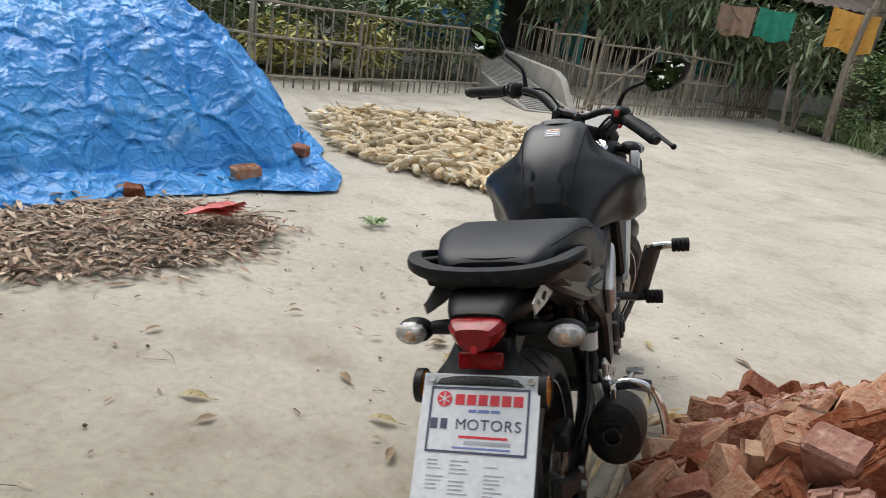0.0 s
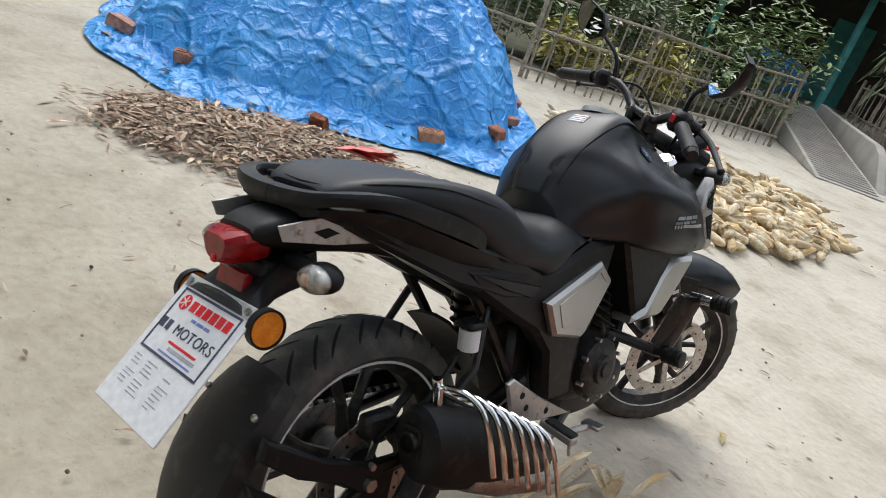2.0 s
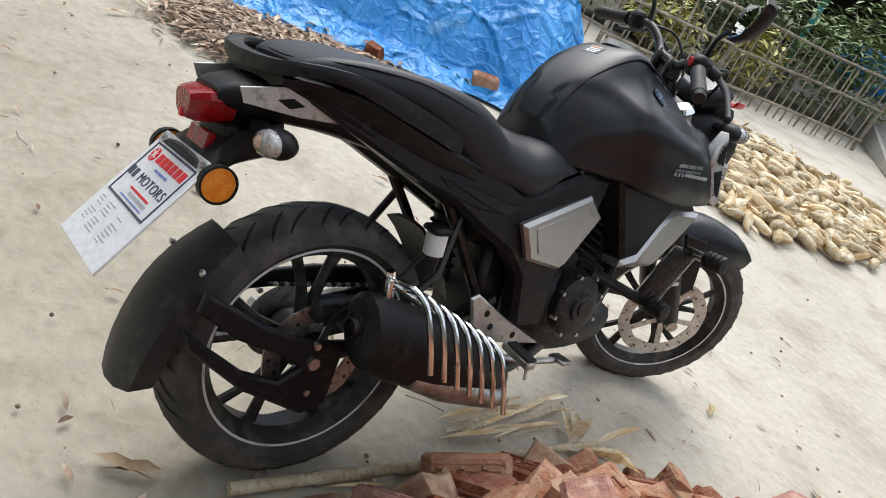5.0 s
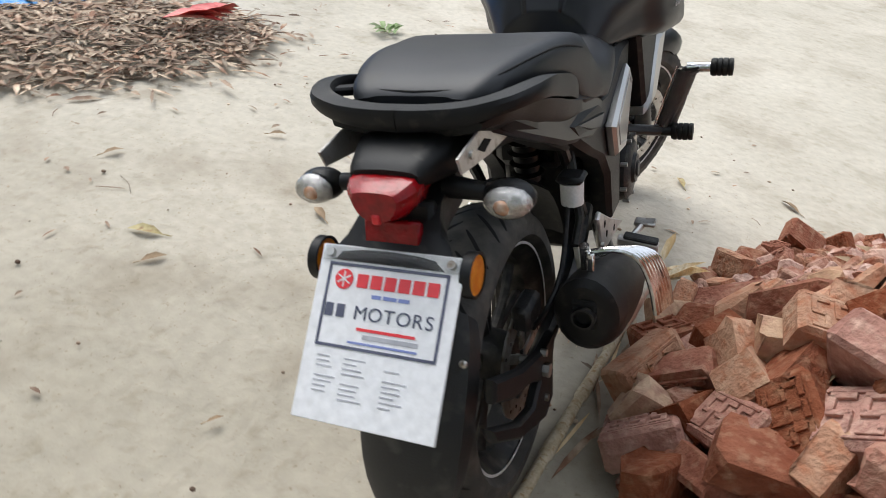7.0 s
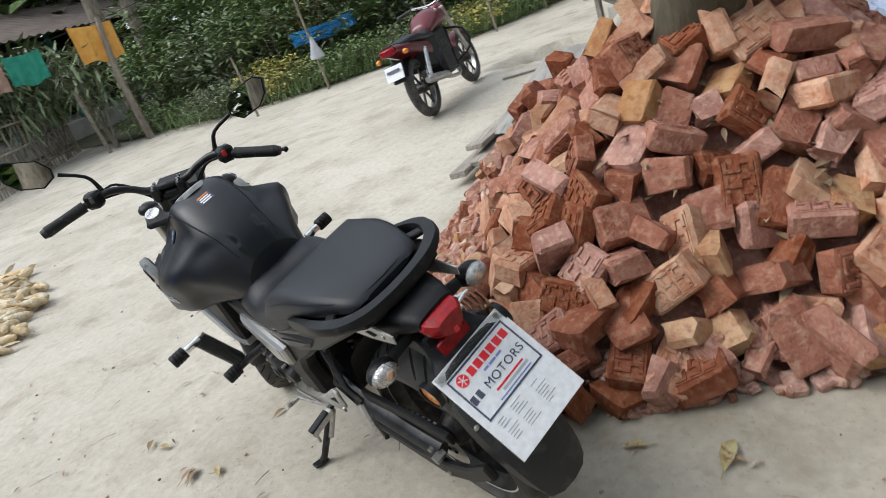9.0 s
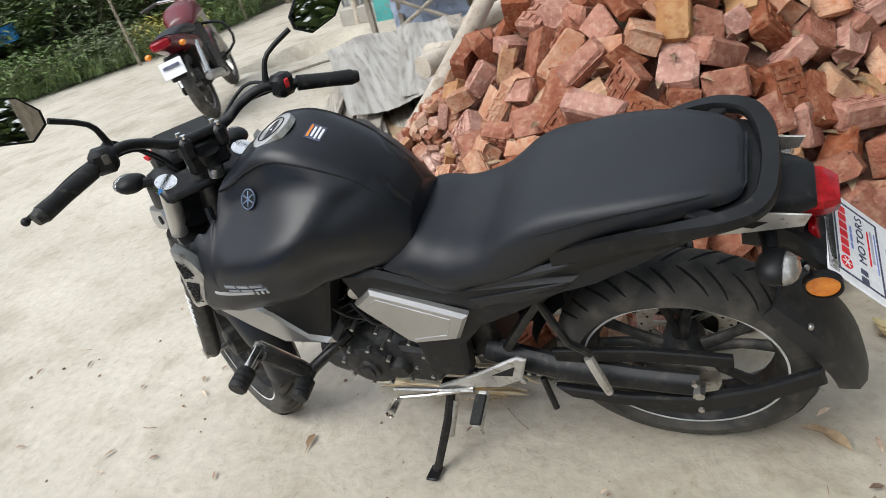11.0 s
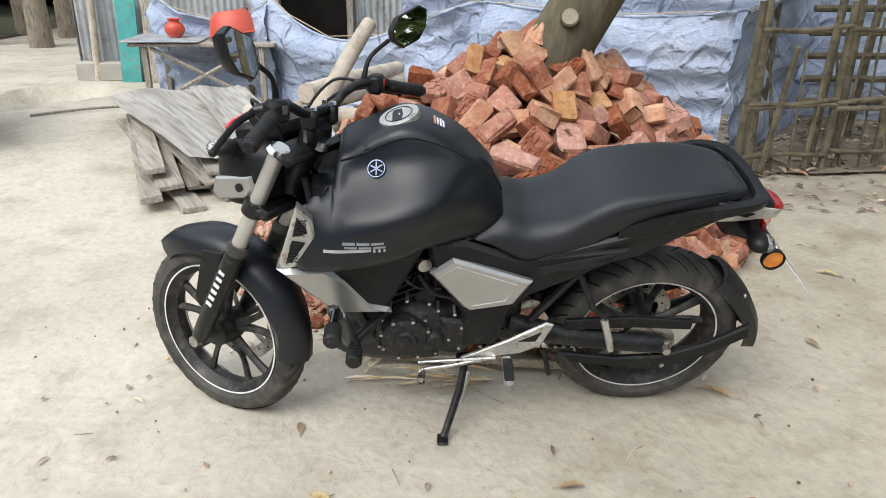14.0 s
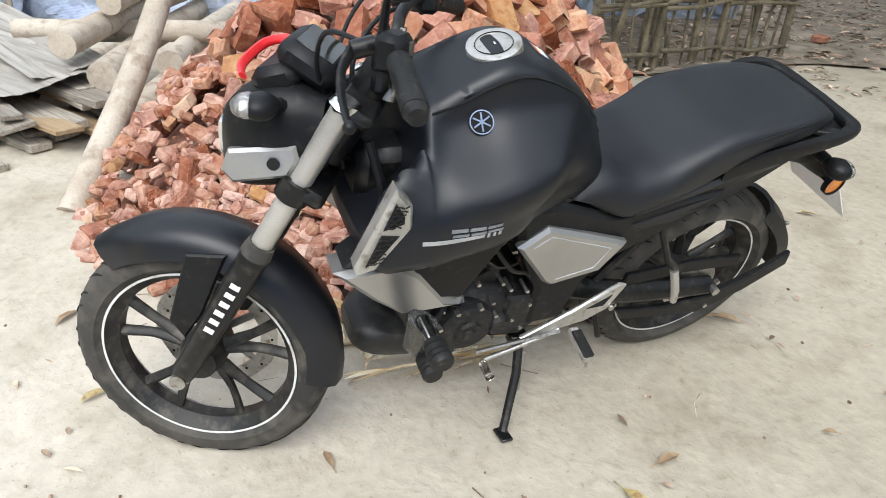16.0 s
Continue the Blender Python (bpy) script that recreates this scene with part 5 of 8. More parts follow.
for y, z in ((0.70, 0.43), (0.665, 0.465), (0.62, 0.45), (0.60, 0.40), (0.635, 0.355), (0.605, 0.32), (0.69, 0.49), (0.75, 0.50), (0.82, 0.43), (0.83, 0.33), (0.67, 0.30)):
    part("bolt", Geo().tube([(-0.10, y, z), (-0.139, y, z)], 0.0048, 8), STEEL, en, "zinc bolt head")
for k in range(7):
    m_ = Matrix.Translation((0, 0.768 + 0.009 * k, 0.478 + 0.0185 * k)) @ Matrix.Rotation(radians(-25), 4, "X")
    part("cooling_fin", Geo().box(0.215, 0.125, 0.0055, m_, 0.002), ENGINE, en)
part("head_bolt", Geo().tube([(-0.09, 0.80, 0.655), (-0.105, 0.80, 0.655)], 0.008, 8), STEEL, en)
part("sensor_wire", Geo().tube([(-0.10, 0.80, 0.62), (-0.14, 0.77, 0.60), (-0.14, 0.72, 0.55), (-0.12, 0.66, 0.53)], 0.004, 6, smooth=4), BLACKMETAL, en)

# crash guard bars wrapped in clear film, with rubber ends
for s in (-1, 1):
    cb = part("crash_bar", Geo().tube([(s * 0.10, 0.80, 0.44), (s * 0.19, 0.89, 0.405), (s * 0.225, 0.918, 0.487), (s * 0.245, 0.925, 0.553), (s * 0.275, 0.925, 0.562)], [0.014, 0.016, 0.016, 0.016, 0.013], 10), BLACKMETAL, bike, "black crash bar wrapped in clear film")
    part("crash_plate", Geo().tube([(s * 0.20, 0.90, 0.417), (s * 0.245, 0.925, 0.553)], 0.028, 8, flat=0.45), BLACKMETAL, cb)
    part("film", Geo().tube([(s * 0.198, 0.902, 0.412), (s * 0.245, 0.926, 0.558)], 0.032, 9, flat=0.6), WRAP, cb, "crumpled clear film")
    part("crash_arm", Geo().tube([(s * 0.18, 0.885, 0.405), (s * 0.225, 0.89, 0.405)], 0.013, 10), BLACKMETAL, cb)
    part("crash_arm", Geo().tube([(s * 0.245, 0.925, 0.561), (s * 0.30, 0.925, 0.562)], 0.013, 10), CHROME, cb)
    for x, y, z in ((0.328, 0.926, 0.562), (0.246, 0.889, 0.405)):
        pk = part("rubber_end", Geo().lathe([(0.001, -0.027), (0.019, -0.027), (0.022, -0.022), (0.022, -0.014), (0.019, -0.012), (0.022, -0.01), (0.022, -0.002), (0.019, 0), (0.022, 0.002), (0.022, 0.012), (0.019, 0.014), (0.022, 0.016), (0.021, 0.025), (0.001, 0.027)], 20, X(s * x, y, z)), GRIPBLACK, cb, "ribbed black rubber end")

# front end, all turned with the bars
def fork_pt(x, z, d=0.0):
    return (x, FY - (z - FZ) * math.tan(radians(26)) + d, z)


def steered(name, g, material, parent, label="", sharp=38):
    g.v = [tuple(STEER @ Vector(p)) for p in g.v]
    return part(name, g, material, parent, label, sharp)


for s in (-1, 1):
    fk = steered("fork_leg", Geo().tube([fork_pt(s * 0.095, 0.27), fork_pt(s * 0.095, 0.30), fork_pt(s * 0.095, 0.59), fork_pt(s * 0.095, 0.61)], [0.018, 0.026, 0.028, 0.026], 18), BLACKMETAL, bike, "black fork slider")
    steered("fork_tube", Geo().tube([fork_pt(s * 0.095, 0.60), fork_pt(s * 0.095, 0.905)], 0.0208, 18), FORKTUBE, fk, "satin silver fork tube")
    steered("fork_clamp", Geo().tube([fork_pt(s * 0.095, 0.725), fork_pt(s * 0.095, 0.76)], 0.031, 18), BLACKMETAL, fk)
    steered("fork_cap", Geo().tube([fork_pt(s * 0.095, 0.90), fork_pt(s * 0.095, 0.912)], [0.03, 0.024], 18), CHROME, fk, "silver fork cap")
    steered("fork_seal", Geo().tube([fork_pt(s * 0.095, 0.60), fork_pt(s * 0.095, 0.625)], [0.030, 0.026], 18), RUBBER, fk)
    for k in range(6):
        p = Vector(fork_pt(s * 0.1225, 0.43 + 0.0215 * k))
        steered("white_bar", Geo().box(0.003, 0.0195, 0.011, Matrix.Translation(p) @ Matrix.Rotation(radians(26), 4, "X"), 0.0005), WHITE, fk, "white brand bar")
    steered("axle_clamp", Geo().tube([(s * 0.075, FY, FZ), (s * 0.122, FY, FZ)], 0.017, 12), STEEL, fk, "axle nut")
    steered("fork_guard", Geo().prism([(1.30, 0.56), (1.22, 0.57), (1.27, 0.43), (1.31, 0.36), (1.34, 0.40)], s * 0.062, s * 0.074, 0.004), PLASTIC, fk, "black fender bracket")
    # handlebar half
    hb = steered("handlebar", Geo().tube([(0, 0.955, 0.992), (s * 0.06, 0.957, 0.994), (s * 0.11, 0.958, 1.018), (s * 0.165, 0.942, 1.035), (s * 0.23, 0.915, 1.025), (s * 0.355, 0.872, 0.998)], 0.0112, 12, smooth=4), BLACKMETAL, bike, "black handlebar")
    steered("grip", Geo().tube([(s * 0.235, 0.913, 1.0235), (s * 0.30, 0.891, 1.0095), (s * 0.352, 0.873, 0.9985)], [0.0175, 0.0165, 0.018], 16), GRIPBLACK, hb, "black rubber grip")
    steered("bar_end", Geo().tube([(s * 0.352, 0.873, 0.9985), (s * 0.366, 0.868, 0.9955)], [0.017, 0.013], 14), ENGINE, hb)
    steered("switch_box", Geo().box(0.05, 0.045, 0.05, Matrix.Translation((s * 0.205, 0.925, 1.03)) @ Matrix.Rotation(radians(s * 18), 4, "Z"), 0.01), PLASTIC, hb, "black switch housing")
    steered("switch_button", Geo().box(0.014, 0.006, 0.02, Matrix.Translation((s * 0.205, 0.902, 1.036)) @ Matrix.Rotation(radians(s * 18), 4, "Z"), 0.002), REDPAINT if s > 0 else RUBBER, hb, "red kill switch" if s > 0 else "black switch")
    steered("lever_perch", Geo().tube([(s * 0.185, 0.955, 1.03), (s * 0.20, 0.985, 1.02)], 0.014, 10), BLACKMETAL, hb)
    steered("lever", Geo().tube([(s * 0.20, 0.985, 1.02), (s * 0.26, 0.985, 1.006), (s * 0.32, 0.970, 0.987), (s * 0.372, 0.95, 0.975)], [0.009, 0.0075, 0.007, 0.006], 8, smooth=4, flat=0.7), PLASTIC, hb, "black lever")
    steered("lever_ball", Geo().blob(0.009, 0.009, 0.009, X(s * 0.376, 0.948, 0.974), 10, 7), PLASTIC, hb)
    steered("bar_clamp", Geo().box(0.03, 0.045, 0.05, X(s * 0.04, 0.958, 0.975), 0.008), BLACKMETAL, hb)
    for dy in (-0.014, 0.014):
        steered("clamp_bolt", Geo().tube([(s * 0.04, 0.958 + dy, 1.0), (s * 0.04, 0.958 + dy, 1.008)], 0.006, 8), CHROME, hb, "chrome clamp bolt")
    # mirror
    mr = steered("mirror", Geo().tube([(s * 0.178, 0.945, 1.03), (s * 0.182, 0.945, 1.06), (s * 0.20, 0.94, 1.10), (s * 0.262, 0.925, 1.135)], [0.011, 0.007, 0.0055, 0.006], 8, smooth=3), PLASTIC, bike, "black rear-view mirror on a stalk")
    mM = Matrix.Translation((s * 0.332, 0.905, 1.168)) @ Matrix.Rotation(radians(-s * 16), 4, "Z") @ Matrix.Rotation(radians(-8), 4, "X") @ Matrix.Rotation(radians(-s * 20), 4, "Y")
    outline = [(-0.072, -0.012), (-0.045, -0.042), (0.02, -0.044), (0.058, -0.022), (0.078, 0.016), (0.055, 0.036), (-0.03, 0.038), (-0.066, 0.014)]
    fl = lambda k, y: [(s * x * k, y, z * k) for x, z in outline]
    steered("mirror_shell", Geo().loft([fl(0.55, 0.03), fl(0.85, 0.022), fl(1.0, 0.006), fl(1.0, -0.006)], mM), PLASTIC, mr, "black angular mirror shell")
    steered("mirror_glass", Geo().loft([fl(0.92, -0.0055), fl(0.92, -0.0075)], mM), MIRROR, mr, "mirror glass")
    # front indicator
    fi = steered("front_indicator", Geo().blob(0.036, 0.03, 0.022, X(s * 0.135, 1.135, 0.895)), PLASTIC, bike, "black indicator housing")
    steered("lamp_bowl", Geo().blob(0.0315, 0.0225, 0.0188, X(s * 0.14, 1.1515, 0.895)), BOWL, fi, "silver lamp bowl")
    steered("lens", Geo().blob(0.033, 0.027, 0.020, X(s * 0.14, 1.153, 0.895)), CLEAR, fi, "clear indicator lens")
    steered("stalk", Geo().tube([(s * 0.06, 1.10, 0.88), (s * 0.125, 1.125, 0.893)], 0.013, 8), PLASTIC, fi)
steered("top_yoke", Geo().box(0.24, 0.075, 0.024, Matrix.Translation((0, 0.995, 0.893)) @ Matrix.Rotation(radians(26), 4, "X"), 0.01), BLACKMETAL, bike, "black top yoke")
steered("bottom_yoke", Geo().box(0.24, 0.08, 0.03, Matrix.Translation((0, 1.07, 0.742)) @ Matrix.Rotation(radians(26), 4, "X"), 0.01), BLACKMETAL, bike, "black bottom yoke")
steered("ignition", Geo().tube([(0, 0.955, 0.895), (0, 0.95, 0.916)], [0.017, 0.015], 18), STEEL, bike, "steel ignition switch")
steered("bar_riser", Geo().box(0.10, 0.03, 0.07, X(0, 0.965, 0.945), 0.01), BLACKMETAL, bike)
hl = steered("headlight", Geo().loft(half_loft([
    (1.045, [(0, 0.90), (0.08, 0.895), (0.095, 0.85), (0.085, 0.78), (0, 0.765)]),
    (1.10, [(0, 0.915), (0.085, 0.908), (0.108, 0.85), (0.09, 0.75), (0, 0.735)]),
    (1.16, [(0, 0.905), (0.085, 0.895), (0.105, 0.84), (0.085, 0.735), (0, 0.715)]),
    (1.205, [(0, 0.88), (0.07, 0.872), (0.088, 0.825), (0.07, 0.73), (0, 0.71)]),
    (1.225, [(0, 0.86), (0.05, 0.852), (0.062, 0.815), (0.05, 0.745), (0, 0.73)])], 12, 3)), PLASTIC, bike, "black headlight shell", 45)
steered("headlight_lens", Geo().loft(half_loft([(1.21, [(0, 0.845), (0.055, 0.84), (0.065, 0.81), (0.05, 0.75), (0, 0.74)]), (1.235, [(0, 0.835), (0.045, 0.83), (0.052, 0.808), (0.042, 0.762), (0, 0.755)])], 10, 2)), CHROME, hl, "clear headlight with a bright reflector")
for s in (-1, 1):
    steered("headlight_side", Geo().prism([(1.20, 0.802), (1.085, 0.826), (1.078, 0.80), (1.095, 0.768), (1.19, 0.742), (1.212, 0.762)], s * 0.088, s * 0.112, 0.006), SILVER, hl, "satin silver headlight side panel")
    steered("side_bolt", Geo().tube([(s * 0.11, 1.12, 0.79), (s * 0.1155, 1.12, 0.79)], 0.011, 12), GROOVE, hl)
ck = steered("instrument_pod", Geo().box(0.155, 0.105, 0.05, Matrix.Translation((0.01, 1.085, 0.945)) @ Matrix.Rotation(radians(28), 4, "X"), 0.016), PLASTIC, bike, "black instrument pod")
steered("display", Geo().box(0.12, 0.07, 0.004, Matrix.Translation((0.01, 1.0735, 0.9675)) @ Matrix.Rotation(radians(28), 4, "X"), 0.001), SCREEN, ck, "dark glossy display")
steered("pod_cowl", Geo().box(0.14, 0.08, 0.05, Matrix.Translation((0.0, 1.135, 0.915)) @ Matrix.Rotation(radians(-20), 4, "X"), 0.015), PLASTIC, ck)
steered("red_visor", Geo().tube([(-0.07, 1.185, 0.918), (-0.03, 1.199, 0.926), (0.05, 1.185, 0.945), (0.075, 1.15, 0.952)], 0.0085, 8, smooth=3, flat=0.5), REDPAINT, ck, "red visor trim")
for x0, x1 in ((-0.2, -0.02), (0.2, 0.03)):
    steered("control_cable", Geo().tube([(x0, 0.96, 1.03), (x0 * 0.8, 1.03, 1.03), (x0 * 0.4, 1.06, 0.95), (x1, 1.04, 0.84), (x1, 1.02, 0.76)], 0.004, 8, smooth=5), PLASTIC, bike, "black control cable")
    steered("control_cable", Geo().tube([(x0 * 0.95, 0.95, 1.02), (x0 * 0.6, 1.0, 1.0), (x0 * 0.3, 1.03, 0.93), (x1, 1.01, 0.82)], 0.0045, 8, smooth=5), PLASTIC, bike, "black control cable")
steered("tied_cord", Geo().tube([(0.0, 0.965, 0.985), (0.015, 0.972, 0.975), (0.02, 0.975, 0.96), (0.03, 0.972, 0.945)], [0.005, 0.006, 0.006, 0.004], 7, smooth=4), GREENCORD, bike, "green cord tied round the handlebar")
rings = []
for k in range(15):
    a = radians(50 + 134 * k / 14)
    wd = 0.045 + 0.022 * math.sin(math.pi * min(1, k / 12)) ** 0.5
    if k < 2:
        wd *= 0.75 + 0.12 * k
    r = FRAD + 0.018 + 0.012 * math.sin(math.pi * k / 14)
    ring = [(q * wd, FY + (r + dr) * math.cos(a), FZ + (r + dr) * math.sin(a)) for q, dr in ((-1.04, -0.055), (-1, -0.02), (-0.7, 0.006), (0, 0.014), (0.7, 0.006), (1, -0.02), (1.04, -0.055), (0.96, -0.055), (0.92, -0.02), (0.6, 0), (0, 0.008), (-0.6, 0), (-0.92, -0.02), (-0.96, -0.055))]
    rings.append(ring)
steered("front_fender", Geo().loft(rings), MATTE, bike, "matte black front fender", 50)
steered("front_caliper", Geo().box(0.035, 0.06, 0.10, Matrix.Translation((0.075, 1.235, 0.40)) @ Matrix.Rotation(radians(30), 4, "X"), 0.01), ENGINE, bike, "black front caliper")
steered("front_hose", Geo().tube([(0.08, 1.22, 0.44), (0.085, 1.17, 0.6), (0.06, 1.10, 0.74), (0.05, 1.06, 0.85)], 0.005, 8, smooth=4), PLASTIC, bike, "black brake hose")

# ---- the yard ----
def yard(nx=170, size=75.0):
    g = Geo()
    fine = [0.105 * k for k in range(-66, 67)]
    far = [7.2 * 1.22 ** k for k in range(1, 13)] + [size]
    us = [-q for q in far[::-1]] + fine + far
    nx = len(us)
    for v in us:
        for u in us:
            x, y = 0.3 + u, 2.5 + v
            z = 0.012 * noise.noise(Vector((x * 1.3, y * 1.3, 0))) + 0.005 * noise.noise(Vector((x * 7, y * 7, 3)))
            pit = math.hypot((x - 5.0) / 0.75, (y - 4.78) / 0.5) + 0.12 * noise.noise(Vector((x * 3, y * 3, 1)))
            if pit < 1.35:
                z -= 0.34 * max(0, min(1, (1.2 - pit) / 0.22))
            z += 0.14 * math.exp(-((x - 3.3) ** 2 + (y - 4.2) ** 2) / 4.5)
            g.v.append((x, y, z - 0.008))
    for j in range(nx - 1):
        for i in range(nx - 1):
            a = j * nx + i
            g.f.append((a, a + 1, a + nx + 1, a + nx))
    return g


ground = solid("ground", yard(), SOIL, "pale dry sandy yard of beaten earth", "ground", kind="structure", sharp=180)


def leaf_strip(g, p, length, width, az, curl=0.25, tilt=0.0, rnd=random):
    """One curled leaf of four facets lying at p."""
    d = Vector((math.cos(az), math.sin(az), tilt))
    sd = Vector((-math.sin(az), math.cos(az), rnd.uniform(-0.3, 0.3)))
    up = Vector((0, 0, 1))
    vs = []
    for t, w, h in ((0, 0.05, 0), (0.3, 0.9, curl * 0.5), (0.65, 1, curl * 0.6), (1, 0.05, curl * 0.1)):
        c = Vector(p) + d * length * t + up * length * h * 0.5
        lift = up * width * 0.25 * w
        vs += [c - sd * width / 2 * w + lift, c, c + sd * width / 2 * w + lift]
    fs = []
    for k in range(3):
        for j in range(2):
            a = k * 3 + j
            fs.append((a, a + 1, a + 4, a + 3))
    g.add(vs, fs)


# ---- heap of broken bricks ----
HC = Vector((1.3, 0.25))
RADII = [(0, 1.15), (45, 1.25), (75, 1.3), (94, 1.4), (106, 1.43), (124, 1.33), (135, 1.27), (147, 1.18), (168, 1.08), (183, 1.02), (195, 0.9), (219, 0.78), (238, 0.80), (259, 0.93), (294, 1.32), (330, 1.25), (360, 1.15)]


def heap_r(th):
    d = math.degrees(th) % 360
    for (a, r0), (b, r1) in zip(RADII, RADII[1:]):
        if a <= d <= b:
            return r0 + (r1 - r0) * (d - a) / (b - a)
    return 1.1


def heap_z(x, y, top=1.03):
    dx, dy = x - HC.x, y - HC.y
    u = math.hypot(dx, dy) / heap_r(math.atan2(dy, dx))
    d = math.degrees(math.atan2(dy, dx)) % 360
    p = 0.78 - 0.23 * max(0, min(1, (d - 30) / 20, (108 - d) / 14)) + 0.3 * max(0, min(1, (d - 96) / 18, (168 - d) / 30))
    p -= 0.15 * max(0, min(1, (d - 235) / 25, (335 - d) / 25))
    return top * max(0, 1 - u) ** p if u < 1 else 0.0


def brick_mesh(name, sx, sy, sz, seed, material, marks=0, chip=0.012):
    rnd = random.Random(seed)
    g = Geo().box(sx, sy, sz, None, 0.008)
    g.v = [(x + rnd.uniform(-chip, chip) * (1 if abs(x) > 0 else 0), y + rnd.uniform(-chip, chip), z + rnd.uniform(-chip, chip) * 0.6) for x, y, z in g.v]
    if marks:
        # sunk maker's mark: a frame and square zigzags
        n = marks
        w = min(sx * 0.8, 0.05 * n)
        for k in range(n):
            cx = -w / 2 + w * (k + 0.5) / n
            a, b = w / n * 0.78, sy * 0.58
            for bx, by, lx, ly in ((0, b / 2, a, 0.011), (0, 0, a, 0.011), (0, -b / 2, a, 0.011), (-a / 2 + 0.005, b / 4, 0.011, b / 2), (a / 2 - 0.005, -b / 4, 0.011, b / 2)):
                g.box(lx, ly, 0.010, X(cx + bx, by, sz / 2 + 0.001), 0.001)
        for bx, by, lx, ly in ((0, sy * 0.38, w * 1.08, 0.006), (0, -sy * 0.38, w * 1.08, 0.006)):
            g.box(lx, ly, 0.006, X(bx, by, sz / 2 + 0.001), 0.001)
    me = mesh_of(name, g, material, 25)
    outward(me)
    return me


BRICKS = []
for k in range(7):
    BRICKS.append(brick_mesh("brick", 0.106 + 0.01 * (k % 3), 0.1, 0.064, 20 + k, (BRICKPALE, BRICK, BRICKOCHRE, BRICK, BRICKPALE, BRICK, BRICKOCHRE)[k], 0, 0.011))
BRICKS.append(brick_mesh("brick", 0.125, 0.112, 0.068, 41, BRICK, 2, 0.005))
BRICKS.append(brick_mesh("brick", 0.165, 0.112, 0.07, 42, BRICKPALE, 3, 0.005))
BRICKS.append(brick_mesh("brick", 0.15, 0.112, 0.07, 43, BRICK, 3, 0.005))
BRICKS.append(brick_mesh("brick", 0.09, 0.08, 0.062, 44, BRICK, 0, 0.016))
BRICKS.append(brick_mesh("brick", 0.17, 0.11, 0.068, 45, BRICK, 0, 0.012))

heap = thing("brick_pile", "heap of broken red clay bricks with stamped marks on the earth", "brick pile", X(HC.x, HC.y, 0))
core = Geo()
NA, NR = 48, 12
for i in range(NR + 1):
    for j in range(NA):
        th = 2 * math.pi * j / NA
        r = heap_r(th) * i / NR * 0.98
        x, y = r * math.cos(th), r * math.sin(th)
        core.v.append((x, y, max(-0.02, heap_z(HC.x + x, HC.y + y) - 0.16)))
for i in range(NR):
    for j in range(NA):
        k = (j + 1) % NA
        core.f.append((i * NA + j, i * NA + k, (i + 1) * NA + k, (i + 1) * NA + j))
part("inner_rubble", core, BRICK, heap, sharp=180)
rb = random.Random(11)
spots = []
tries = 0
while len(spots) < 860 and tries < 60000:
    tries += 1
    th = rb.uniform(0, 2 * math.pi)
    u = math.sqrt(rb.random()) * 1.02
    r = heap_r(th) * u
    x, y = r * math.cos(th), r * math.sin(th)
    z = heap_z(HC.x + x, HC.y + y)
    if math.hypot(x - 0.06, y - 0.42) < 0.11:
        continue
    if y > 0.6 and x < 0.2 and u > 0.66 and rb.random() < 0.7:
        continue
    if all((x - a) ** 2 + (y - b) ** 2 + 0.8 * (z - c) ** 2 > 0.0082 for a, b, c, _ in spots):
        spots.append((x, y, z, u))
spots.sort(key=lambda p: p[0] * 0.9 + abs(p[1] + 0.15) * 0.35)
rest = Geo()
for i, (x, y, z, u) in enumerate(spots):
    me = rb.choice(BRICKS[:7]) if rb.random() < 0.5 else rb.choice(BRICKS[7:])
    dx, dy = x / max(0.01, math.hypot(x, y)), y / max(0.01, math.hypot(x, y))
    slope = 0.55 if u < 0.95 else 0.1
    out = Vector((dx, dy, 0))
    nrm = (Vector((0, 0, 1)) * rb.uniform(0.2, 1.0) + out * slope * rb.uniform(0.2, 1.9) + Vector((rb.uniform(-0.5, 0.5), rb.uniform(-0.5, 0.5), 0))).normalized()
    rot = nrm.to_track_quat("Z", "Y").to_matrix().to_4x4() @ Matrix.Rotation(rb.uniform(0, 6.28), 4, "Z")
    if rb.random() < 0.3:
        rot = rot @ Matrix.Rotation(radians(90), 4, "X")
    if y > 0.5 and x < 0.3 and u > 0.62:
        rot = rot @ Matrix.Scale(rb.uniform(0.35, 0.75), 4)
    else:
        rot = rot @ Matrix.Scale(rb.uniform(1.0, 1.14), 4)
    low = min((rot @ v.co).z for v in me.vertices)
    zz = max(z + rb.uniform(-0.035, 0.02), 0.001 - low)
    m = Matrix.Translation((x, y, zz)) @ rot
    if i < 300:
        piece("brick", me, heap, m)
    else:
        rest.add([m @ v.co for v in me.vertices], [tuple(p.vertices) for p in me.polygons])
tagged(part("brick_heap_rest", rest, RUBBLE, heap, sharp=25), kind="stuff")
chips = Geo()
for k in range(1250):
    th = radians(rb.uniform(85, 150)) if k < 1000 else radians(rb.uniform(175, 290))
    u = 0.6 + 0.44 * rb.random() ** 0.9 if k < 1000 else rb.uniform(0.92, 1.06)
    r = heap_r(th) * u
    x, y = HC.x + r * math.cos(th), HC.y + r * math.sin(th)
    s = (0.010 + 0.05 * rb.random() ** 2) * (1.25 - 0.55 * max(0, u - 0.7))
    chips.box(s * 1.4, s, s * 0.6, Matrix.Translation((x, y, heap_z(x, y) * 0.9 + s * 0.2)) @ Euler((rb.uniform(-0.6, 0.6), rb.uniform(-0.6, 0.6), rb.uniform(0, 6))).to_matrix().to_4x4(), s * 0.12)
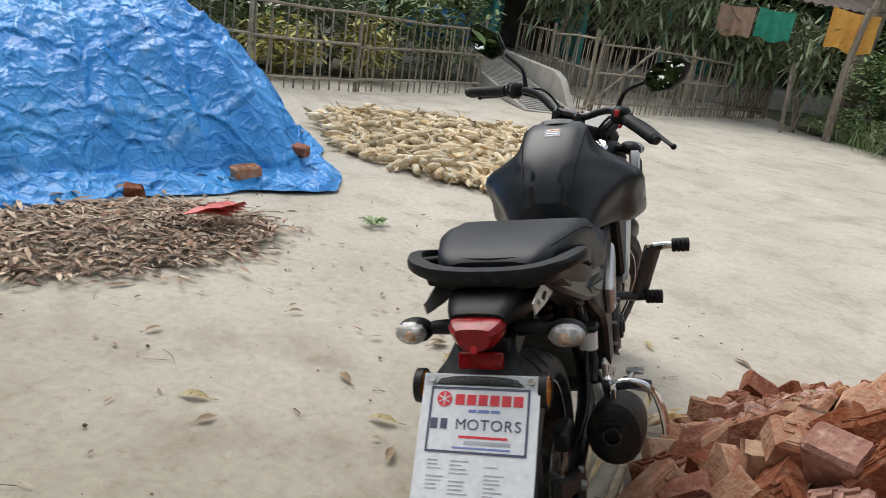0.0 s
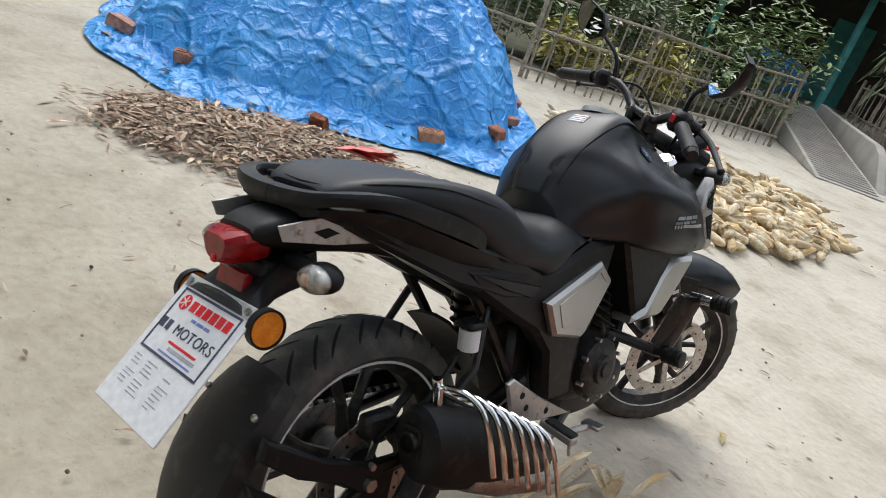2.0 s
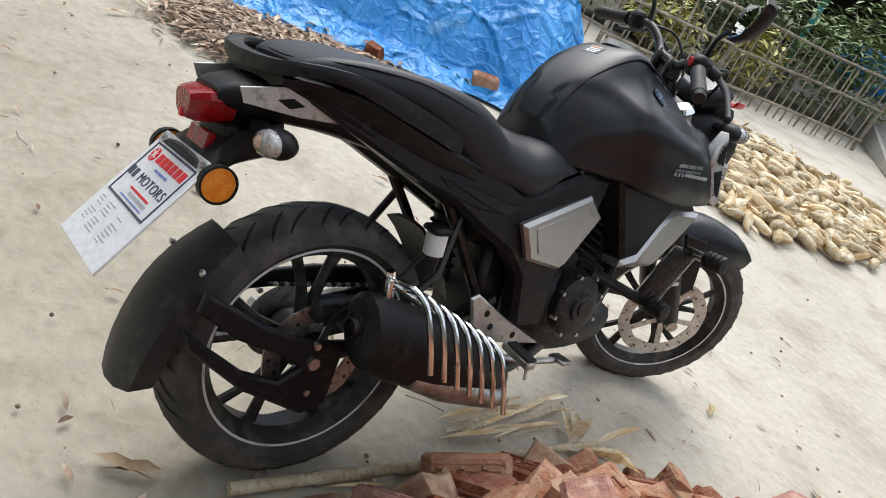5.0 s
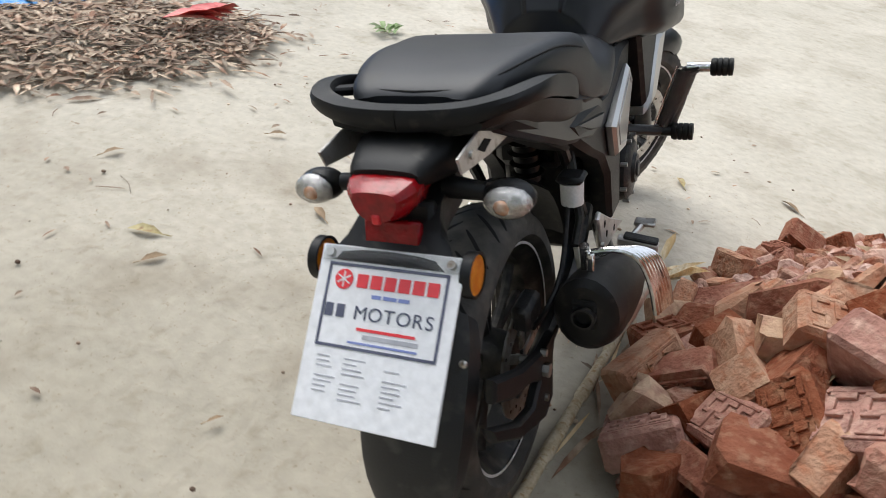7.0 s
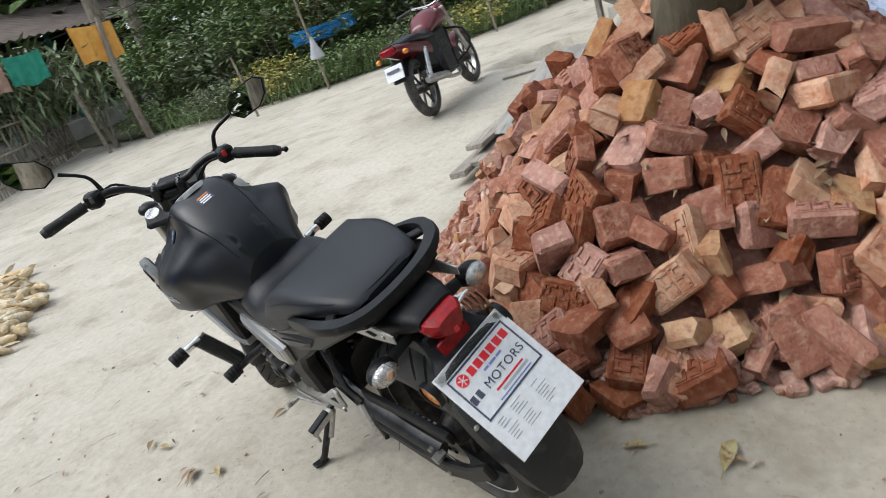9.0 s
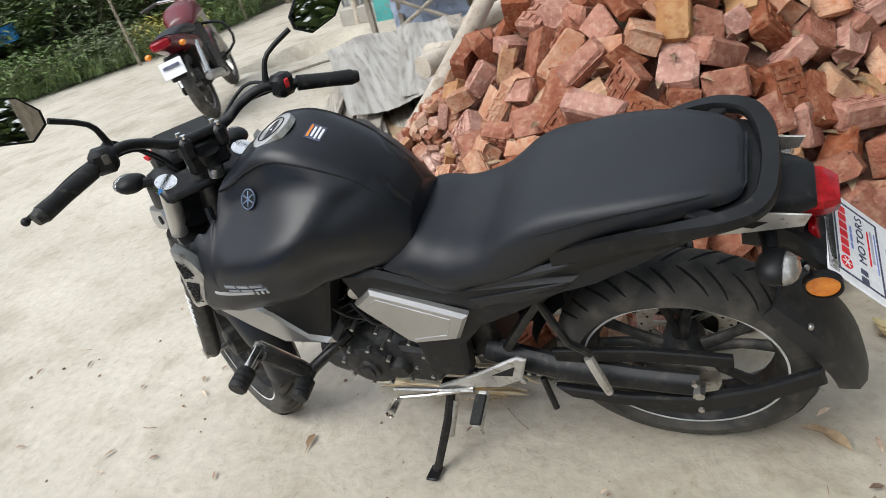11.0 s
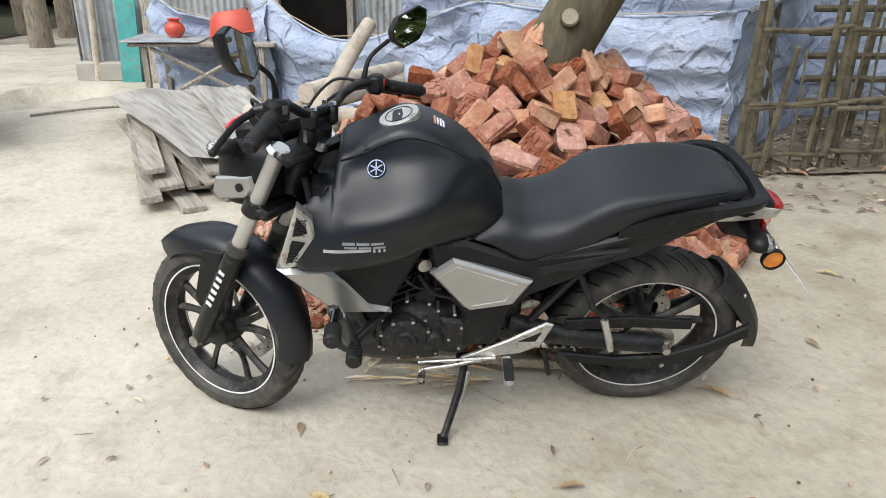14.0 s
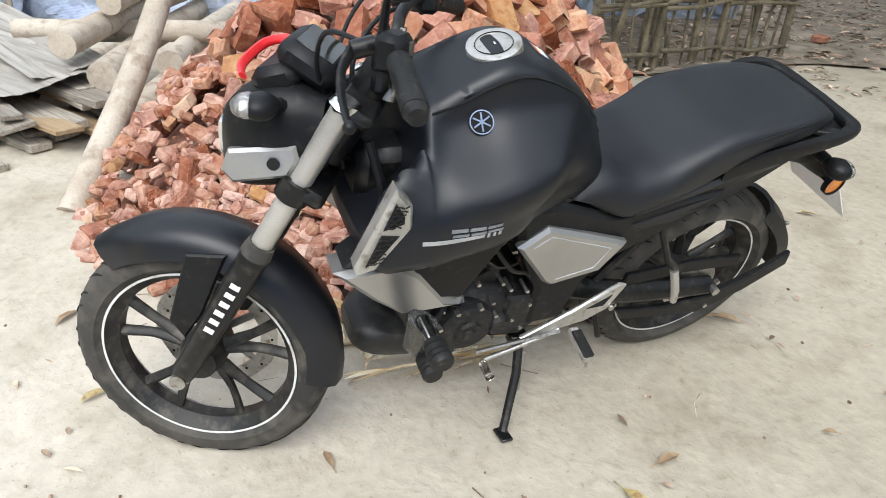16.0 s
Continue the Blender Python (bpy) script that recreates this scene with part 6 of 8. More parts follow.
solid("brick_chips", chips, RUBBLE, "scattered chips of broken red brick", "rubble", kind="stuff", sharp=25)
hl_ = Geo()
for k in range(190):
    th = radians(rb.uniform(110, 300))
    u = rb.uniform(0.3, 1.05)
    r = heap_r(th) * u
    x, y = HC.x + r * math.cos(th), HC.y + r * math.sin(th)
    leaf_strip(hl_, (x, y, heap_z(x, y) * 0.97 - 0.01), rb.uniform(0.05, 0.12), rb.uniform(0.012, 0.035), rb.uniform(0, 6.28), 0.2, rb.uniform(-0.25, 0.2), rb)
solid("fallen_leaves", hl_, LEAFDRY, "dry leaves caught between the bricks", "leaves", kind="stuff", sharp=180)

# ---- blue tarpaulin over a mound ----
TC = Vector((-4.25, 2.75))
TEDGE = [(-180, 1.75), (-150, 1.65), (-125, 1.7), (-98, 1.85), (-80, 2.12), (-64, 2.22), (-51, 2.35), (-35, 2.02), (-18, 2.04), (-4, 2.32), (6, 2.1), (20, 1.82), (45, 1.72), (67, 1.75), (85, 2.0), (120, 2.0), (180, 1.75)]


def tarp_r(th):
    d = (math.degrees(th) + 180) % 360 - 180
    for (a, r0), (b, r1) in zip(TEDGE, TEDGE[1:]):
        if a <= d <= b:
            return r0 + (r1 - r0) * (d - a) / (b - a)
    return 2.0


def tarp_z(u, th, x, y):
    body = max(0, 1 - (u / 0.88) ** 2.3) ** 0.95 * 1.03
    k = min(1, max(0, (1.02 - u) / 0.2)) * min(1, 0.35 + u * 1.3)
    w = Vector((x, y, 0)) + Vector((noise.noise(Vector((x, y, 9))), noise.noise(Vector((x, y, 17))), 0)) * 0.25
    ridge = lambda q, sc: (1 - abs(noise.noise(Vector((w.x * sc, w.y * sc, q))))) ** 4
    radial = (1 - abs(noise.noise(Vector((math.cos(th) * 5.5, math.sin(th) * 5.5, u * 1.4 + 4))))) ** 5
    fold = 0.075 * radial * min(1, u * 1.6) + 0.045 * ridge(2, 2.2) + 0.034 * ridge(5, 5.0) + 0.021 * ridge(8, 11.0)
    edge = 0.03 * ridge(3, 7.0) * min(1, max(0, (0.995 - u) / 0.04)) if u > 0.84 else 0
    return body + fold * k + edge + 0.004 + 0.01 * min(1, max(0, (1 - u) / 0.05))


g = Geo()
NA, NR = 330, 130
for i in range(NR + 1):
    u = (i / NR) ** 0.85
    for j in range(NA):
        th = 2 * math.pi * j / NA - math.pi
        rr = tarp_r(th) * (1 + 0.03 * noise.noise(Vector((math.cos(th) * 5, math.sin(th) * 5, 0)))) * u
        x, y = rr * math.cos(th), rr * math.sin(th)
        g.v.append((x, y, tarp_z(u, th, x, y)))
for i in range(NR):
    for j in range(NA):
        k = (j + 1) % NA
        g.f.append((i * NA + j, i * NA + k, (i + 1) * NA + k, (i + 1) * NA + j))
tarp = thing("tarpaulin_mound", "creased bright blue tarpaulin spread over a mound", "tarpaulin", X(TC.x, TC.y, 0))
part("tarpaulin", g, TARP, tarp, sharp=60)
for k, (x, y) in enumerate(((-3.31, 1.03), (-4.68, 1.27), (-3.88, 0.87), (-5.3, 1.6), (-2.76, 3.31), (-3.3, 3.9), (-2.60, 1.56), (-2.39, 2.24), (-2.32, 2.72))):
    th = math.atan2(y - TC.y, x - TC.x)
    u = math.hypot(x - TC.x, y - TC.y) / tarp_r(th)
    zb = tarp_z(min(u, 1), th, x - TC.x, y - TC.y)
    ob = new("brick", BRICKS[(7, 2, 11, 4, 1, 5, 10, 8, 3)[k]])
    ob.matrix_basis = pose(x, y, zb + 0.028, rb.uniform(-8, 8), rb.uniform(-8, 8), rb.uniform(0, 180))
    tagged(ob, "loose red brick holding down the blue tarpaulin", "brick", "bricks on the tarpaulin")
g = Geo()
for k in range(60):
    th = radians(rb.uniform(-130, -20))
    u = rb.uniform(0.84, 0.97)
    x, y = TC.x + tarp_r(th) * u * math.cos(th), TC.y + tarp_r(th) * u * math.sin(th)
    leaf_strip(g, (x, y, 0.055), rb.uniform(0.04, 0.1), rb.uniform(0.015, 0.03), rb.uniform(0, 6.28), 0.2, 0, rb)
solid("leaves_on_tarpaulin", g, LEAFDRY, "dry leaves lying on the blue tarpaulin edge", "leaves", kind="stuff", sharp=180)

# ---- husk litter, corn cobs ----
g = Geo()
for k in range(3600):
    a, u = rb.uniform(0, 6.283), math.sqrt(rb.random())
    if rb.random() < 0.12:
        u *= 1.25
    x = -2.28 + 0.58 * u * math.cos(a) * 0.9 + 0.25 * u * math.sin(a)
    y = 1.08 + 0.72 * u * math.sin(a)
    z = 0.055 * max(0, 1 - u) + rb.uniform(0, 0.03)
    leaf_strip(g, (x, y, z), 0.03 + 0.12 * rb.random() ** 2, rb.uniform(0.006, 0.024), rb.uniform(0, 6.28), rb.uniform(-0.05, 0.12), rb.uniform(-0.12, 0.12), rb)
solid("husk_litter", g, CHAFF, "flat pile of dry brown husks and leaf litter", "litter", kind="stuff", sharp=180)
g = Geo()
for k in range(5):
    leaf_strip(g, (-2.09 + 0.03 * k, 1.33 + 0.02 * k, 0.09 + 0.004 * k), 0.24, 0.11, 0.7 + 0.2 * k, 0.12, 0.0, rb)
solid("plastic_bag", g, REDBAG, "crumpled faded red plastic bag on the litter", "plastic bag", sharp=180)

cobs = thing("corn_heap", "flat spread heap of drying husked corn cobs", "corn", X(-2.05, 4.85, 0))
COBS = []
for k in range(4):
    r2 = random.Random(60 + k)
    ln = 0.185 + 0.02 * k
    gg = Geo().tube([(0, -ln / 2, 0), (0.004, -ln * 0.35, 0.004), (0, 0, 0.006), (0.003, ln * 0.3, 0.0), (r2.uniform(-0.01, 0.01), ln * 0.55, -0.006)], [0.012, 0.028, 0.033, 0.025, 0.005], 9, smooth=3)
    for q in range(1):
        leaf_strip(gg, (r2.uniform(-0.015, 0.015), ln * 0.2, 0.012), 0.13, 0.035, 1.57 + r2.uniform(-0.5, 0.5), -0.1, r2.uniform(-0.1, 0.15), r2)
    me = mesh_of("corn_cob", gg, HUSK, 70)
    COBS.append(me)
CORN = [(-3.35, 4.55), (-2.55, 3.68), (-1.7, 3.42), (-0.95, 3.52), (-0.72, 4.4), (-0.72, 5.3), (-1.3, 6.1), (-1.95, 6.45), (-3.0, 5.85), (-3.45, 5.25)]


def inside(x, y, poly):
    c = False
    for (ax, ay), (bx, by) in zip(poly, poly[1:] + poly[:1]):
        if (ay > y) != (by > y) and x < ax + (y - ay) / (by - ay) * (bx - ax):
            c = not c
    return c


rest, n, got = Geo(), 0, []
while n < 620:
    x, y = rb.uniform(-3.5, -0.65), rb.uniform(3.3, 6.5)
    if not inside(x, y, CORN):
        continue
    lay = 0.038 if all((x - a) ** 2 + (y - b) ** 2 > 0.0055 for a, b in got) else 0.04 + 0.05 * rb.random()
    got.append((x, y))
    m = pose(x + 2.05, y - 4.85, lay, rb.uniform(-12, 16), rb.uniform(-90, 90), rb.uniform(0, 360))
    me = COBS[n % 4]
    if n < 280:
        piece("corn_cob", me, cobs, m)
    else:
        rest.add([m @ v.co for v in me.vertices], [tuple(p.vertices) for p in me.polygons])
    n += 1
tagged(part("corn_cob_rest", rest, HUSK, cobs, sharp=70), kind="stuff")

# ---- litter on the ground ----
def fallen_leaf(x, y, ln, wd, az, material, label):
    gg = Geo()
    leaf_strip(gg, (0, 0, 0.003), ln, wd, 0, 0.22, 0, rb)
    gg.tube([(-ln * 0.25, 0, 0.003), (0, 0, 0.004)], 0.0015, 5)
    solid("fallen_leaf", gg, material, label, "leaf", pose(x, y, 0.0, 0, 0, az), "fallen leaves", sharp=180)


for x, y, ln, az, ye in ((-0.69, 1.37, 0.09, 60, 0), (0.39, 0.0, 0.13, 100, 1), (0.36, -0.38, 0.16, 20, 1), (0.42, -0.41, 0.1, 110, 0), (-0.66, 1.03, 0.1, 30, 0), (-0.55, 0.93, 0.09, 80, 1), (-0.28, 1.07, 0.08, 10, 0),
                         (-1.05, 0.25, 0.13, 200, 1), (-1.01, 0.13, 0.09, 60, 0), (-0.75, 0.58, 0.10, 150, 0), (-1.21, 0.91, 0.08, 40, 0), (-1.5, 0.46, 0.09, 70, 0), (-0.66, 1.36, 0.1, 300, 1), (-0.64, 1.0, 0.1, 50, 0),
                         (-0.52, 0.46, 0.13, 195, 1), (-0.48, 0.34, 0.1, 280, 0), (0.0, -0.25, 0.11, 75, 0), (0.31, -0.71, 0.1, 20, 0), (0.98, -1.11, 0.12, 60, 1), (0.55, -1.17, 0.12, 60, 1), (-0.52, -0.18, 0.05, 60, 0), (0.02, -0.21, 0.12, 230, 0),
                         (0.14, 1.56, 0.1, 120, 1), (-1.76, 1.67, 0.08, 30, 0), (0.54, 1.66, 0.12, 140, 0), (0.34, -0.17, 0.1, 130, 1)):
    fallen_leaf(x, y, ln * 0.75, ln * 0.24, az, LEAFPALE if ye else LEAFDRY, "curled yellowing leaf on the sand" if ye else "curled dry brown leaf on the sand")
gg = Geo()
for k in range(9):
    leaf_strip(gg, (-1.46 + rb.uniform(-0.03, 0.03), 2.16 + rb.uniform(-0.03, 0.03), 0.004), 0.09, 0.03, rb.uniform(0, 6.28), 0.4, 0.2, rb)
solid("green_sprig", gg, LEAFGREEN, "small fallen green leaf sprig on the sand", "leaves", sharp=180)
g = Geo()
for k in range(1050):
    x, y = (rb.uniform(-4.5, 3.5), rb.uniform(-1.5, 7)) if k % 2 else (rb.uniform(-2.6, 1.4), rb.uniform(-1.3, 2.6))
    if math.hypot(x - HC.x, y - HC.y) < 1.0:
        continue
    kind_ = rb.random()
    if kind_ < 0.62:
        s = 0.002 + 0.007 * rb.random() ** 3
        g.blob(s, s * 0.8, s * 0.6, X(x, y, s * 0.3), 6, 4)
    elif kind_ < 0.90:
        leaf_strip(g, (x, y, 0.002), rb.uniform(0.02, 0.06), rb.uniform(0.006, 0.014), rb.uniform(0, 6.28), 0.15, 0, rb)
    else:
        a, ln, bend = rb.uniform(0, 6.28), 0.03 + 0.10 * rb.random() ** 2, rb.uniform(-0.25, 0.25)
        g.tube([(x, y, 0.001), (x + ln * 0.5 * math.cos(a), y + ln * 0.5 * math.sin(a), 0.003), (x + ln * math.cos(a + bend), y + ln * math.sin(a + bend), 0.001)], rb.uniform(0.0008, 0.0014), 4)
solid("ground_debris", g, CHAFF, "pebbles, twigs and crumbs of litter on the sand", "debris", kind="stuff", sharp=180)

stalk = thing("corn_stalk", "dry broken corn stalk lying beside the rear wheel", "corn stalk", X(0.098, -0.064, 0))
stem = Vector((0.068, 1.020, 0))
part("stem", Geo().tube([stem * q + Vector((0, 0.012 * math.sin(q * 7), 0.016)) for q in (0, 0.16, 0.17, 0.36, 0.37, 0.56, 0.57, 0.78, 0.79, 1.0)],
                        [0.014, 0.013, 0.0165, 0.0125, 0.016, 0.012, 0.015, 0.011, 0.013, 0.009], 10), STALK, stalk)
way = math.atan2(stem.y, stem.x)
for k in range(9):
    gg = Geo()
    leaf_strip(gg, stem * rb.uniform(0.86, 1.02) + Vector((0, 0, 0.012)), rb.uniform(0.10, 0.19), rb.uniform(0.02, 0.036), way + rb.uniform(-1.3, 1.3), 0.3, rb.uniform(-0.02, 0.7), rb)
    part("husk_leaf", gg, HUSK, stalk, sharp=180)
for k in range(9):
    gg = Geo()
    leaf_strip(gg, stem * rb.uniform(0.1, 0.75) + Vector((rb.uniform(0.0, 0.06), rb.uniform(-0.05, 0.0), 0.003)), rb.uniform(0.12, 0.26), rb.uniform(0.008, 0.018), way + rb.uniform(-0.5, 0.5), 0.06, 0.0, rb)
    part("husk_leaf", gg, CHAFF if k % 3 else HUSK, stalk, sharp=180)
husk = thing("husk_bundle", "torn dry husk leaves lying under the engine", "corn husk", X(0.05, 0.75, 0))
for k in range(22):
    gg = Geo()
    leaf_strip(gg, (rb.uniform(-0.05, 0.04), rb.uniform(-0.3, 0.12), 0.004 + 0.0016 * k * rb.random()), rb.uniform(0.12, 0.26), rb.uniform(0.008, 0.02), rb.uniform(1.4, 1.8), 0.06, rb.uniform(-0.02, 0.08), rb)
    part("husk_leaf", gg, STALK if k % 3 == 0 else HUSK, husk, sharp=180)

# ---- fences of bamboo pickets ----
def fence(name, pts, height, step, label, material=BAMBOO, rails=(0.14, 0.55, 0.93), seed=1, lean=0.04, gapless=False, z0=0.0, rough=0.5):
    r = random.Random(seed)
    f = thing(name, label, "fence")
    pts = [Vector((*p, z0)) if len(p) == 2 else Vector(p) for p in pts]
    segs = list(zip(pts, pts[1:]))
    n = 0
    for a, b in segs:
        d = b - a
        ln = d.length
        for k in range(int(ln / step)):
            p = a + d * ((k + r.uniform(0.2, 0.8)) * step / ln)
            h = height * r.uniform(1 - 0.28 * rough, 1 + 0.12 * rough)
            top = p + Vector((r.uniform(-lean, lean), r.uniform(-lean, lean), h))
            thick = r.uniform(0.008, 0.014) * (1.9 if r.random() < 0.1 else 1)
            part("picket", Geo().tube([p - Vector((0, 0, 0.02)), p.lerp(top, 0.5) + Vector((r.uniform(-0.01, 0.01), r.uniform(-0.01, 0.01), 0)), top], [thick, thick * 0.95, thick * 0.8], 6), material, f)
            n += 1
        for q in rails:
            o = Vector((d.y, -d.x, 0)).normalized() * 0.022
            p0, p1 = a + o + Vector((0, 0, height * q + r.uniform(-0.02, 0.02))), b + o + Vector((0, 0, height * q + r.uniform(-0.03, 0.03)))
            part("rail", Geo().tube([p0 - d * 0.01, p0.lerp(p1, 0.5) + Vector((0, 0, r.uniform(-0.03, 0.02))), p1 + d * 0.01], [0.018, 0.017, 0.015], 7), material, f)
    for p in pts:
        part("post", Geo().tube([p - Vector((0, 0, 0.02)), p + Vector((r.uniform(-0.02, 0.02), 0, height * 1.06))], [0.03, 0.026], 8), material, f)
    return f


fence("bamboo_fence", [(-7.4, 3.9), (-5.75, 5.15), (-4.95, 5.75), (-4.2, 7.0), (-3.35, 9.4)], 1.02, 0.13, "weathered grey bamboo picket fence along the yard", seed=3)
fence("bamboo_fence", [(-1.62, 9.75), (-0.4, 12.0), (1.15, 15.0)], 1.08, 0.12, "weathered bamboo picket fence beside the ramp", seed=5)
fence("bamboo_fence", [(-1.72, 9.9), (-2.7, 11.3), (-3.8, 12.9)], 1.15, 0.13, "bamboo side fence running up along the ramp", seed=8)
brace = Geo().tube([(-1.7, 9.65, 0.05), (-0.9, 11.0, 1.1)], 0.022, 7)
solid("bamboo_brace", brace, BAMBOO, "slanting bamboo pole leaning on the fence", "pole")

# ramp of ribbed concrete with a low side wall
ramp = thing("ramp", "ribbed concrete ramp rising to the house", "ramp", X(-1.95, 8.75, 0))
RA = math.atan2(3.6, -2.6)
mR = Matrix.Rotation(RA, 4, "Z")
gg = Geo()
gg.loft([[(0, -0.42, 0.0), (0, 0.42, 0.0), (0, 0.42, 0.012), (0, -0.42, 0.012)], [(4.6, -0.42, 0.0), (4.6, 0.42, 0.0), (4.6, 0.42, 0.5), (4.6, -0.42, 0.5)]], mR)
part("slope", gg, CONCRETE, ramp)
for k in range(40):
    part("rib", Geo().box(0.03, 0.74, 0.014, mR @ X(0.1 + 0.11 * k, 0, 0.02 + 0.106 * (0.1 + 0.11 * k)), 0.004), CONCRETE, ramp)
part("side_wall", Geo().prism([(0.55, 0.0), (4.6, 0.0), (4.6, 0.62), (3.0, 0.55), (1.4, 0.5), (1.1, 0.42)], 0.50, 0.62, 0.01, mR @ Matrix.Rotation(radians(-90), 4, "Z")), CONCRETE, ramp)

# ---- the dark house with teal posts ----
HO = Matrix.Translation((-4.3, 13.2, 0)) @ Matrix.Rotation(math.atan2(4.3, 5.2), 4, "Z")
house = thing("house", "dark low house with teal posts and a rusty tin roof", "house", HO)
part("plinth", Geo().box(15, 5, 0.45, X(4.5, 2.6, 0.225), 0.02), CONCRETE, house)
part("back_wall", Geo().box(15, 0.15, 2.3, X(4.5, 3.2, 1.6), 0.01), SHADEWALL, house)
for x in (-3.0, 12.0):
    part("end_wall", Geo().box(0.15, 2.6, 2.3, X(x, 2.0, 1.6), 0.01), SHADEWALL, house)
for x in (-2.4, 0.0, 2.1, 4.2, 6.4, 8.6, 11.0):
    part("post", Geo().box(0.11, 0.11, 2.25, X(x, 0.35, 1.57), 0.01), TEAL, house, "teal painted post")
part("beam", Geo().box(15, 0.1, 0.14, X(4.5, 0.35, 2.62), 0.01), TIMBER, house)
gg = Geo()
nx = 220
rings = []
for row, (y, z) in enumerate(((-0.55, 2.5), (1.6, 3.25), (3.9, 3.9))):
    rings.append([(-3.6 + 16.2 * k / nx, y, z + 0.025 * math.sin(k * 1.6)) for k in range(nx + 1)])
gg.loft(rings, closed=False)
part("roof", gg, RUSTROOF, house, "rusty corrugated tin roof", 180)
for x in (0.9, 3.2, 7.5):
    part("door", Geo().box(0.85, 0.05, 1.75, X(x, 3.1, 1.32), 0.01), TEAL, house, "teal door in shade")
part("blue_sheet", Geo().blob(0.8, 0.45, 0.42, X(-0.9, 1.2, 0.78), 18, 10), TARP, house, "blue plastic sheet over stored goods")

# washing on a line
def cloth(name, a, b, drop, material, label, seed, waves=3):
    a, b = Vector(a), Vector(b)
    n, m2 = 22, 12
    r = random.Random(seed)
    rows = []
    nv = Vector((b.y - a.y, a.x - b.x, 0)).normalized()
    for side in (0, 1):
        for j in range(m2 + 1):
            row = []
            for i in range(n + 1):
                t, s = i / n, j / m2
                p = a.lerp(b, t)
                off = 0.03 * math.sin(t * math.pi * 2 * waves + seed) * (0.3 + s) + 0.02 * noise.noise(Vector((t * 4, s * 4, seed)))
                row.append(p + nv * (off + 0.004 * side) + Vector((0, 0, -drop * s * (1 + 0.05 * math.sin(t * 9 + seed)) - 0.03 * math.sin(t * math.pi))))
            rows.append(row)
    g = Geo()
    w = n + 1
    g.v = [tuple(p) for row in rows for p in row]
    for side in (0, 1):
        for j in range(m2):
            for i in range(n):
                k = (side * (m2 + 1) + j) * w + i
                q = (k, k + 1, k + w + 1, k + w)
                g.f.append(q if side else q[::-1])
    return solid(name, g, material, label, "washing", sharp=180, group="washing on the line")


cloth("towel", (1.55, 12.55, 2.16), (2.3, 12.7, 2.1), 0.62, CLOTHORANGE, "orange towel hanging on a washing line", 2)
cloth("cloth", (0.45, 12.9, 2.02), (1.05, 12.9, 2.0), 0.5, CLOTHGREEN, "green cloth hanging on a washing line", 3)
cloth("cloth", (-0.2, 12.9, 2.0), (0.4, 12.9, 2.0), 0.5, CLOTHBROWN, "faded brown cloth hanging on a washing line", 5)
solid("washing_line", Geo().tube([(-2.2, 13.1, 2.15), (0.5, 12.85, 2.02), (2.1, 12.65, 2.14), (3.2, 12.6, 2.3)], 0.005, 5), BLACKMETAL, "thin sagging washing line", "line")
solid("wooden_post", Geo().tube([(1.32, 12.55, -0.02), (1.22, 12.6, 1.15)], 0.035, 8), BAMBOO, "short weathered wooden post at the yard edge", "post")
solid("wooden_post", Geo().tube([(2.05, 12.45, -0.02), (2.0, 12.5, 1.2), (2.1, 12.6, 2.2)], [0.07, 0.06, 0.045], 9), BARK, "rough branch post carrying the washing line", "post")

# ---- plants ----
def leafy(g, c, rad, n, size, seed, droop=0.3, wide=0.3):
    r = random.Random(seed)
    for k in range(n):
        d = Vector((r.gauss(0, 1), r.gauss(0, 1), r.gauss(0, 1))).normalized() * (r.random() ** 0.4)
        clump = noise.noise(Vector((d.x * 2.3 + seed, d.y * 2.3, d.z * 2.3)))
        if clump < -0.25:
            continue
        p = Vector((c[0] + d.x * rad[0], c[1] + d.y * rad[1], max(0.04, c[2] + d.z * rad[2])))
        leaf_strip(g, p, size * r.uniform(0.6, 1.3), size * wide * r.uniform(0.7, 1.3), r.uniform(0, 6.28), -0.3 * droop, r.uniform(-1.1, 0.5) * droop * 2, r)


def shrub(x, y, h, w, n, size, material, label, seed, wide=0.32, name="shrub", droop=0.3, lift=0.0):
    t = thing(name, label, "shrub" if name == "shrub" else "tree", X(x, y, 0), "plants round the yard")
    r = random.Random(seed)
    g = Geo()
    for k in range(7):
        a = r.uniform(0, 6.28)
        q = (w * 0.5 * math.cos(a), w * 0.5 * math.sin(a), h * r.uniform(0.6, 0.95))
        g.tube([(r.uniform(-0.05, 0.05), r.uniform(-0.05, 0.05), -0.02), (q[0] * 0.4, q[1] * 0.4, q[2] * 0.5), q], [0.018, 0.012, 0.004], 5)
    part("branchwork", g, BARK, t)
    g = Geo()
    leafy(g, (0, 0, h * (0.55 + lift)), (w * 0.6, w * 0.6, h * (0.5 - lift)), n, size, seed, droop, wide)
    part("foliage", g, material, t, sharp=180)
    return t


